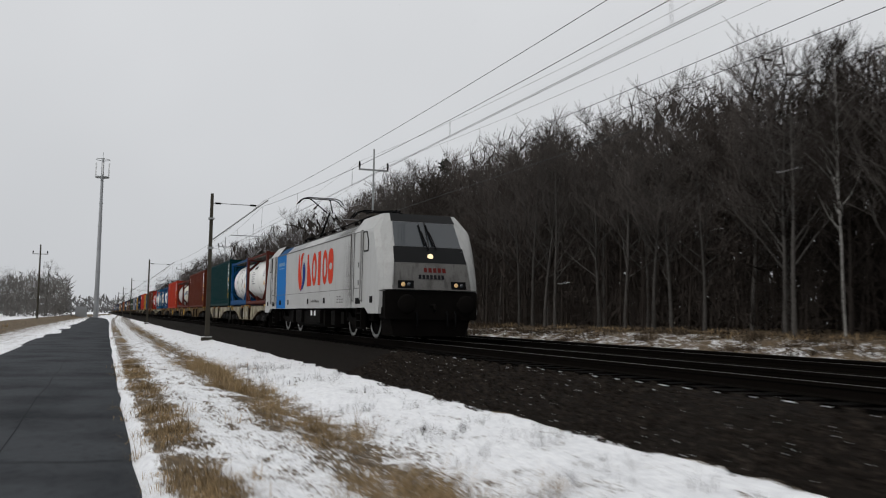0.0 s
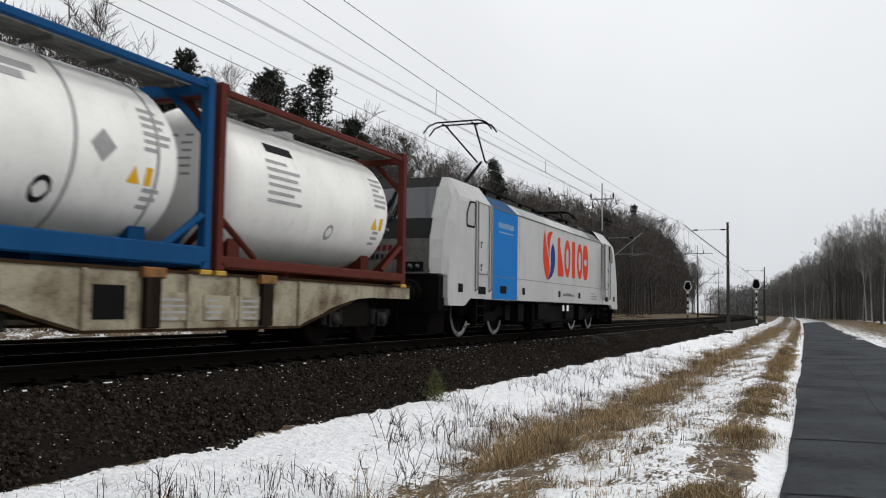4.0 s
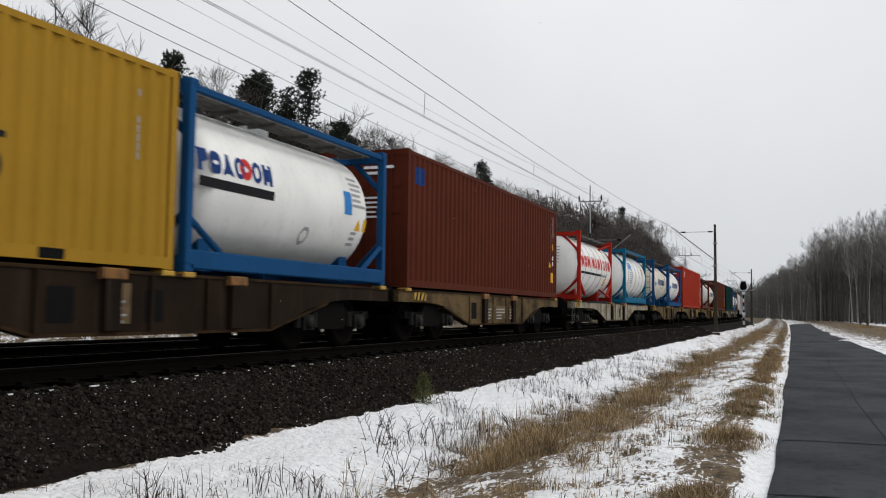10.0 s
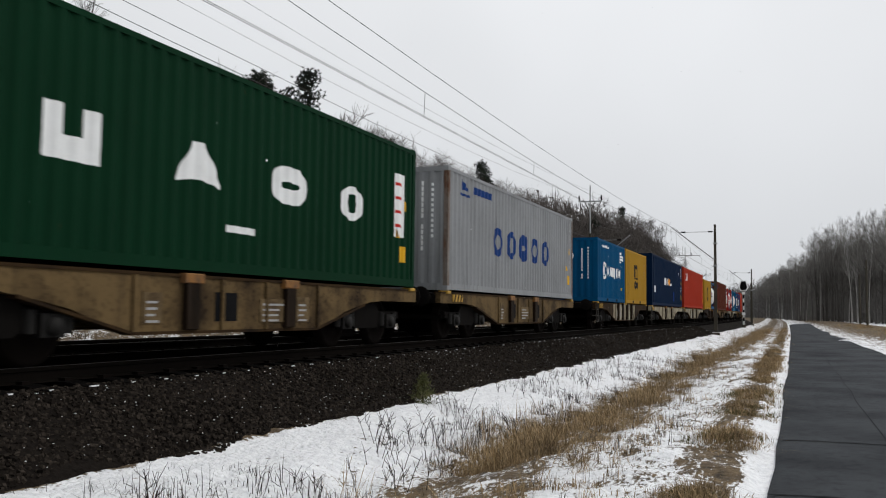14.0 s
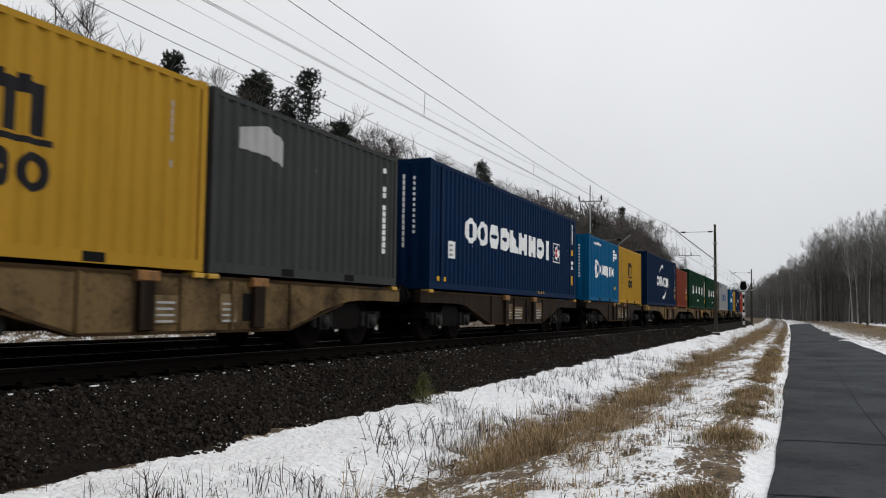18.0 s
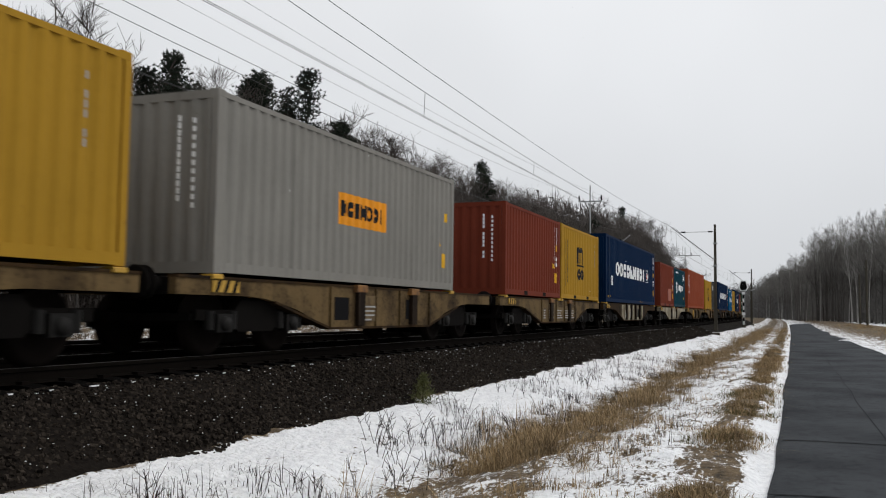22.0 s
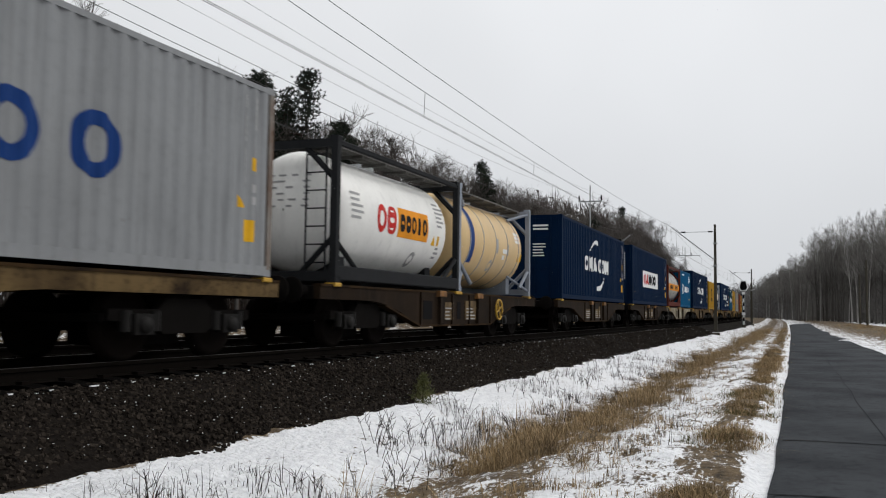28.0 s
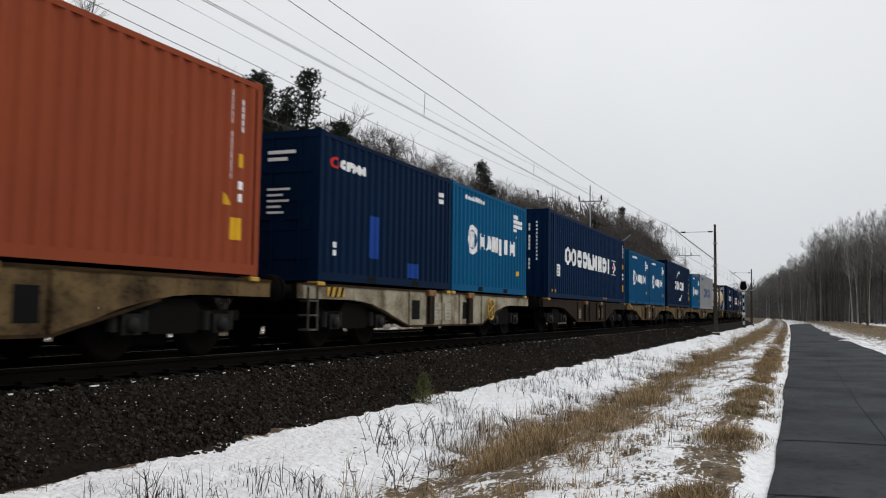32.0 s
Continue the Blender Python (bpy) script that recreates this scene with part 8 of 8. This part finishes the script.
def build_grass():
    rng = np.random.default_rng(9)
    p = np.concatenate([scatter(rng, 2300, -26, 45, 2.2, 3.8, 0.05), scatter(rng, 350, 3, 17, 2.6, 3.8, 0.1), scatter(rng, 700, -48, -26, 2.4, 3.6, 0.08), scatter(rng, 1500, 28, 110, 1.9, 3.9), scatter(rng, 420, -110, -26, 2.2, 3.8)])
    blades("dry_grass", p, 30, rng.uniform(0.08, 1.0, len(p)) ** 2 * 0.50 + 0.10, rng.uniform(0.05, 0.13, len(p)), 0.0027, M["dry"], "clumps of long dry straw-coloured grass in the ditch", 1, 1.5)
    p = np.concatenate([scatter(rng, 1900, -24, 40, 0.55, 1.0, -0.1), scatter(rng, 400, -46, -24, 0.55, 1.1, 0.0), scatter(rng, 800, 26, 110, 0.5, 1.2), scatter(rng, 240, -110, -24, 0.6, 1.2)])
    blades("dry_grass", p, 30, rng.uniform(0.05, 0.26, len(p)), rng.uniform(0.04, 0.09, len(p)), 0.003, M["dry"], "short dry grass tufts along the lane", 2, 1.3)
    p = np.concatenate([scatter(rng, 1500, -26, 45, 2.2, 3.7, 0.0), scatter(rng, 900, -24, 40, 0.55, 1.0, -0.1), scatter(rng, 500, 40, 110, 0.5, 3.6)])
    blades("dry_grass", p, 34, rng.uniform(0.05, 0.16, len(p)), rng.uniform(0.06, 0.16, len(p)), 0.0028, M["dry"], "matted dry grass flattened by snow", 7, 2.6)
    p = scatter(rng, 900, -24, 36, 1.2, 2.5, 0.1)
    blades("dry_grass", p, 14, rng.uniform(0.05, 0.16, len(p)), rng.uniform(0.03, 0.08, len(p)), 0.0035, M["dry"], "thin dry grass poking through snow", 3)
    p = scatter(rng, 700, -14, 22, 0.5, 1.15, 0.15)
    blades("green_grass", p, 30, rng.uniform(0.05, 0.12, len(p)), rng.uniform(0.06, 0.12, len(p)), 0.004, M["moss"], "patches of still green grass by the lane", 4)
    p = np.concatenate([scatter(rng, 900, -90, 140, -9.6, -5.9), scatter(rng, 220, -70, 120, 15.9, 18.2), scatter(rng, 800, -70, 120, 21.0, 24.5)])
    blades("dry_grass", p, 22, rng.uniform(0.10, 0.38, len(p)), rng.uniform(0.12, 0.3, len(p)), 0.008, M["dry"], "tall dead grass on the far verges", 5)
    p = np.concatenate([scatter(rng, 2600, -75, 12, 17.0, 24.0), scatter(rng, 700, 12, 120, 18.0, 24.0)])
    blades("dead_undergrowth", p, 24, rng.uniform(0.10, 0.42, len(p)), rng.uniform(0.16, 0.38, len(p)), 0.009, M["undergrowth"], "dark brown dead undergrowth before the wood", 8, 1.4)
    # dark stalks standing in the snow bank
    p = np.concatenate([scatter(rng, 3200, -20, 34, 3.6, 5.7, 0.22), scatter(rng, 900, -50, -20, 3.6, 5.8, 0.1), scatter(rng, 350, 34, 90, 3.6, 5.8), scatter(rng, 1900, -20, 40, 3.25, 4.0, 0.0), scatter(rng, 700, -20, 34, 1.3, 3.0), np.repeat(scatter(rng, 420, -24, 40, 3.65, 4.35, 0.05), 4, 0)])
    blades("weed_stalks", p, 6, rng.uniform(0.05, 1.0, len(p)) ** 2 * 0.30 + 0.05, rng.uniform(0.03, 0.13, len(p)), 0.0030, M["weed"], "thin dead weed stalks standing in snow", 6, 0.8)
    g = Geo()
    r2 = random.Random(31)
    tufts = [(r2.uniform(-14, 26), r2.uniform(3.7, 5.3)) for k in range(55)]
    for k in range(380):
        x, y = r2.choice(tufts)
        x, y = x + r2.gauss(0, 0.16), y + r2.gauss(0, 0.14)
        z = float(ground_z(x, y))
        a = r2.uniform(0, 6.28)
        h = r2.uniform(0.07, 0.42)
        top = Vector((x + math.cos(a) * h * 0.5, y + math.sin(a) * h * 0.4, z + h))
        base = Vector((x, y, z - 0.03))
        g.tube([base, base.lerp(top, 0.55) + Vector((0, 0, 0.04)), top], [0.0045, 0.0035, 0.002], 3, False)
        for j in range(r2.randint(1, 4)):
            q = base.lerp(top, r2.uniform(0.4, 0.95))
            g.tube([q, q + Vector((r2.uniform(-0.12, 0.12), r2.uniform(-0.1, 0.1), r2.uniform(0.03, 0.14)))], [0.004, 0.0022], 3, False)
    tagged(part("weed_twigs", g, M["weed"]), "branched dead weed stems in the snow bank", "weeds", kind="stuff")
    # thin saplings before the wood
    g = Geo()
    for k in range(900):
        x, y = r2.uniform(-80, 130), r2.uniform(22.5, 26.5)
        z = float(ground_z(x, y))
        h = r2.uniform(1.2, 4.0)
        t = Vector((x + r2.uniform(-0.5, 0.5), y + r2.uniform(-0.4, 0.4), z + h))
        b = Vector((x, y, z - 0.05))
        g.tube([b, t], [0.018, 0.005], 3, False)
        for j in range(3):
            q = b.lerp(t, r2.uniform(0.35, 0.95))
            g.tube([q, q + Vector((r2.uniform(-0.5, 0.5), r2.uniform(-0.4, 0.4), r2.uniform(0.2, 0.7)))], [0.009, 0.004], 3, False)
    tagged(part("saplings", g, M["twig"]), "thin leafless saplings at the wood's edge", "saplings", kind="stuff")


build_grass()


def small_conifer(x, y, h, seed, label):
    rng = random.Random(seed)
    z = max(float(ground_z(x, y)), float(ballast_z(y)) if y > 5.9 else -9)
    ob = thing("pine_seedling", pose(x, y, z), label, "plant")
    part("stem", Geo().tube([(0, 0, -0.05), (0.01, 0, h)], [0.012, 0.004], 5), M["pinebark"], ob)
    v, f = [], []
    for k in range(700):
        t = rng.random()
        q = Vector((rng.gauss(0, 1), rng.gauss(0, 1), 0)) * (h * 0.30 * (1.05 - t)) + Vector((0, 0, h * t))
        d = Vector((rng.gauss(0, 1), rng.gauss(0, 1), rng.gauss(0.9, 0.7))).normalized() * h * 0.22
        w = d.cross(Vector((rng.gauss(0, 1), rng.gauss(0, 1), 1))).normalized() * 0.009
        v += [q - w, q + w, q + d]
        f.append((len(v) - 3, len(v) - 2, len(v) - 1))
    part("needles", Geo().add(v, f), M["seedling"], ob)


M["seedling"] = material("seedling_needles", (0.10, 0.105, 0.03), 0.9, dark=(0.035, 0.042, 0.016), scale=8, amount=0.7)
small_conifer(13.7, 5.80, 0.46, 3, "small green pine seedling at the ballast edge")
small_conifer(-12.2, 4.6, 0.24, 4, "small dark pine seedling in the snow bank")
small_conifer(-4.9, 4.9, 0.14, 5, "small dark evergreen tuft in the snow bank")


# ---- signals, tower, poles ----
def make_signal(x, y, label):
    ob = thing("railway_signal", pose(x, y, 0.05), label, "signal", "railway signals")
    for k in range(8):
        part("pole_band", Geo().tube([(0, 0, 0.3 + k * 0.45), (0, 0, 0.3 + (k + 1) * 0.45)], 0.075, 10), M["black"] if k % 2 else M["white"], ob)
    part("base", Geo().bevel_box(-0.25, 0.25, -0.25, 0.25, -0.2, 0.32, 0.04), M["concrete"], ob)
    pr = [(-0.32, 4.35), (0.32, 4.35), (0.55, 4.75), (0.3, 5.6), (-0.3, 5.6), (-0.55, 4.75)]
    part("white_border", Geo().prism_x(pr, -0.06, -0.02), M["white"], ob)
    pr2 = [(y * 0.78, 4.98 + (z - 4.98) * 0.84) for y, z in pr]
    head = part("signal_board", Geo().prism_x(pr2, -0.10, -0.065), M["black"], ob)
    for z in (4.65, 4.95, 5.25):
        part("hood", Geo().tube([(-0.10, 0, z), (-0.32, 0, z - 0.03)], 0.13, 10), M["black"], head)
    part("plate", Geo().box(-0.09, -0.06, -0.16, 0.16, 3.95, 4.25), M["white"], ob)
    part("lower_plate", Geo().box(-0.1, -0.08, -0.2, 0.2, 1.5, 1.8), M["white"], ob)
    g = Geo()
    for yy in (-0.16, 0.16):
        g.tube([(0.25, yy, 0.2), (0.25, yy, 4.6)], 0.02, 5)
    for k in range(11):
        g.tube([(0.25, -0.16, 0.5 + k * 0.36), (0.25, 0.16, 0.5 + k * 0.36)], 0.014, 4)
    part("ladder", g, M["galv"], ob)


make_signal(112.0, 5.9, "railway signal with white-edged black board on striped pole")
make_signal(121.0, 14.95, "railway signal with white-edged black board on striped pole")


def make_tower(x, y, h):
    ob = thing("cell_tower", pose(x, y, 0.0), "slim grey steel mobile phone mast with antennas", "tower")
    n = 7
    for k in range(n):
        r0, r1 = 0.60 - 0.33 * k / n, 0.60 - 0.33 * (k + 1) / n
        part("mast_section", Geo().tube([(0, 0, h * k / n), (0, 0, h * (k + 1) / n)], [r0, r1], 12), M["towergrey"], ob)
        part("flange", Geo().tube([(0, 0, h * (k + 1) / n - 0.1), (0, 0, h * (k + 1) / n + 0.1)], r1 + 0.09, 12), M["galv"], ob)
    part("spire", Geo().tube([(0, 0, h), (0, 0, h + 1.6)], 0.05, 5), M["galv"], ob)
    ring_pts = [(1.55 * math.cos(t), 1.55 * math.sin(t), h - 4.6) for t in [k * math.pi / 8 for k in range(17)]]
    part("platform", Geo().tube(ring_pts, 0.13, 5, False).tube([(-1.55, 0, h - 4.6), (1.55, 0, h - 4.6)], 0.1, 4).tube([(0, -1.55, h - 4.6), (0, 1.55, h - 4.6)], 0.1, 4), M["galv"], ob)
    part("top_ring", Geo().tube([(a, b, h - 0.3) for a, b, _ in ring_pts], 0.08, 5, False).tube([(-1.55, 0, h - 0.3), (1.55, 0, h - 0.3)], 0.07, 4), M["galv"], ob)
    for k in range(6):
        t = k * 2 * math.pi / 6
        part("antenna", Geo().bevel_box(1.7 * math.cos(t) - 0.16, 1.7 * math.cos(t) + 0.16, 1.7 * math.sin(t) - 0.16, 1.7 * math.sin(t) + 0.16, h - 4.2, h - 1.2, 0.05), M["white"], ob)
    part("equipment_cabin", Geo().bevel_box(-2.4, 0.4, -4.6, -2.0, 0, 2.6, 0.1), M["towergrey"], ob)
    part("fence", Geo().box(-5, 5, -5.5, -5.4, 0, 1.8), M["galv"], ob)


M["towergrey"] = material("tower_grey", (0.30, 0.31, 0.32), 0.6, 0.2, scale=0.5)
make_tower(-246.0, -1.0, 38.5)


def make_pole(x, y, h, arms=True):
    ob = thing("utility_pole", pose(x, y, 0.0), "weathered concrete utility pole with cross arm", "utility pole", "utility poles across the field")
    part("pole", Geo().tube([(0, 0, -0.3), (0, 0, h)], [0.16, 0.10], 8), M["concrete"], ob)
    if arms:
        arm = part("cross_arm", Geo().bevel_box(-0.06, 0.06, -1.1, 1.1, h - 1.5, h - 1.38, 0.015), M["galv"], ob)
        for yy in (-1.0, 1.0):
            part("insulator", Geo().tube([(0, yy, h - 1.38), (0, yy, h - 1.2), (0, yy, h - 0.95)], [0.04, 0.09, 0.05], 8), M["under"], arm)


make_pole(-165.0, -8.9, 11.5)
make_pole(-250.0, -12.0, 11.0)
make_pole(-95.0, -18.5, 11.5)
make_pole(-150.0, -32.0, 11.0)
make_pole(150.0, -9.0, 8.0, False)
make_pole(120.0, -8.0, 8.5, False)


# ---- falling snow ----
def build_snowfall():
    rng = np.random.default_rng(77)
    M["flake"] = material("snowflake", (0.85, 0.86, 0.88), 0.8, spec=0.1)
    for k in range(3):
        n = 520
        fall, side = 1.25 + 0.2 * k, (0.7, -0.4, 0.3)[k]
        p = np.stack([rng.uniform(-24, 34, n), rng.uniform(0.9, 11, n), rng.uniform(0.0, 10 + fall * 32, n)], -1)
        r = rng.uniform(0.0028, 0.0065, n)
        octa = np.array([(1, 0, 0), (0, 1, 0), (-1, 0, 0), (0, -1, 0), (0, 0, 1), (0, 0, -1)], float)
        v = p[:, None] + octa[None] * r[:, None, None] * rng.uniform(0.7, 1.3, (n, 6, 1))
        f = np.array([(0, 1, 4), (1, 2, 4), (2, 3, 4), (3, 0, 4), (1, 0, 5), (2, 1, 5), (3, 2, 5), (0, 3, 5)])
        me = bpy.data.meshes.new("snowflakes")
        me.from_pydata(v.reshape(-1, 3).tolist(), [], (f[None] + 6 * np.arange(n)[:, None, None]).reshape(-1, 3).tolist())
        me.materials.append(M["flake"])
        ob = tagged(new("snowflakes", me), "sparse small snowflakes drifting down", "snowflakes", kind="stuff")
        FALLING.append((ob, pose(-side * 16, 0, 0), pose(side * 16, 0, -fall * 32)))


build_snowfall()


motions()
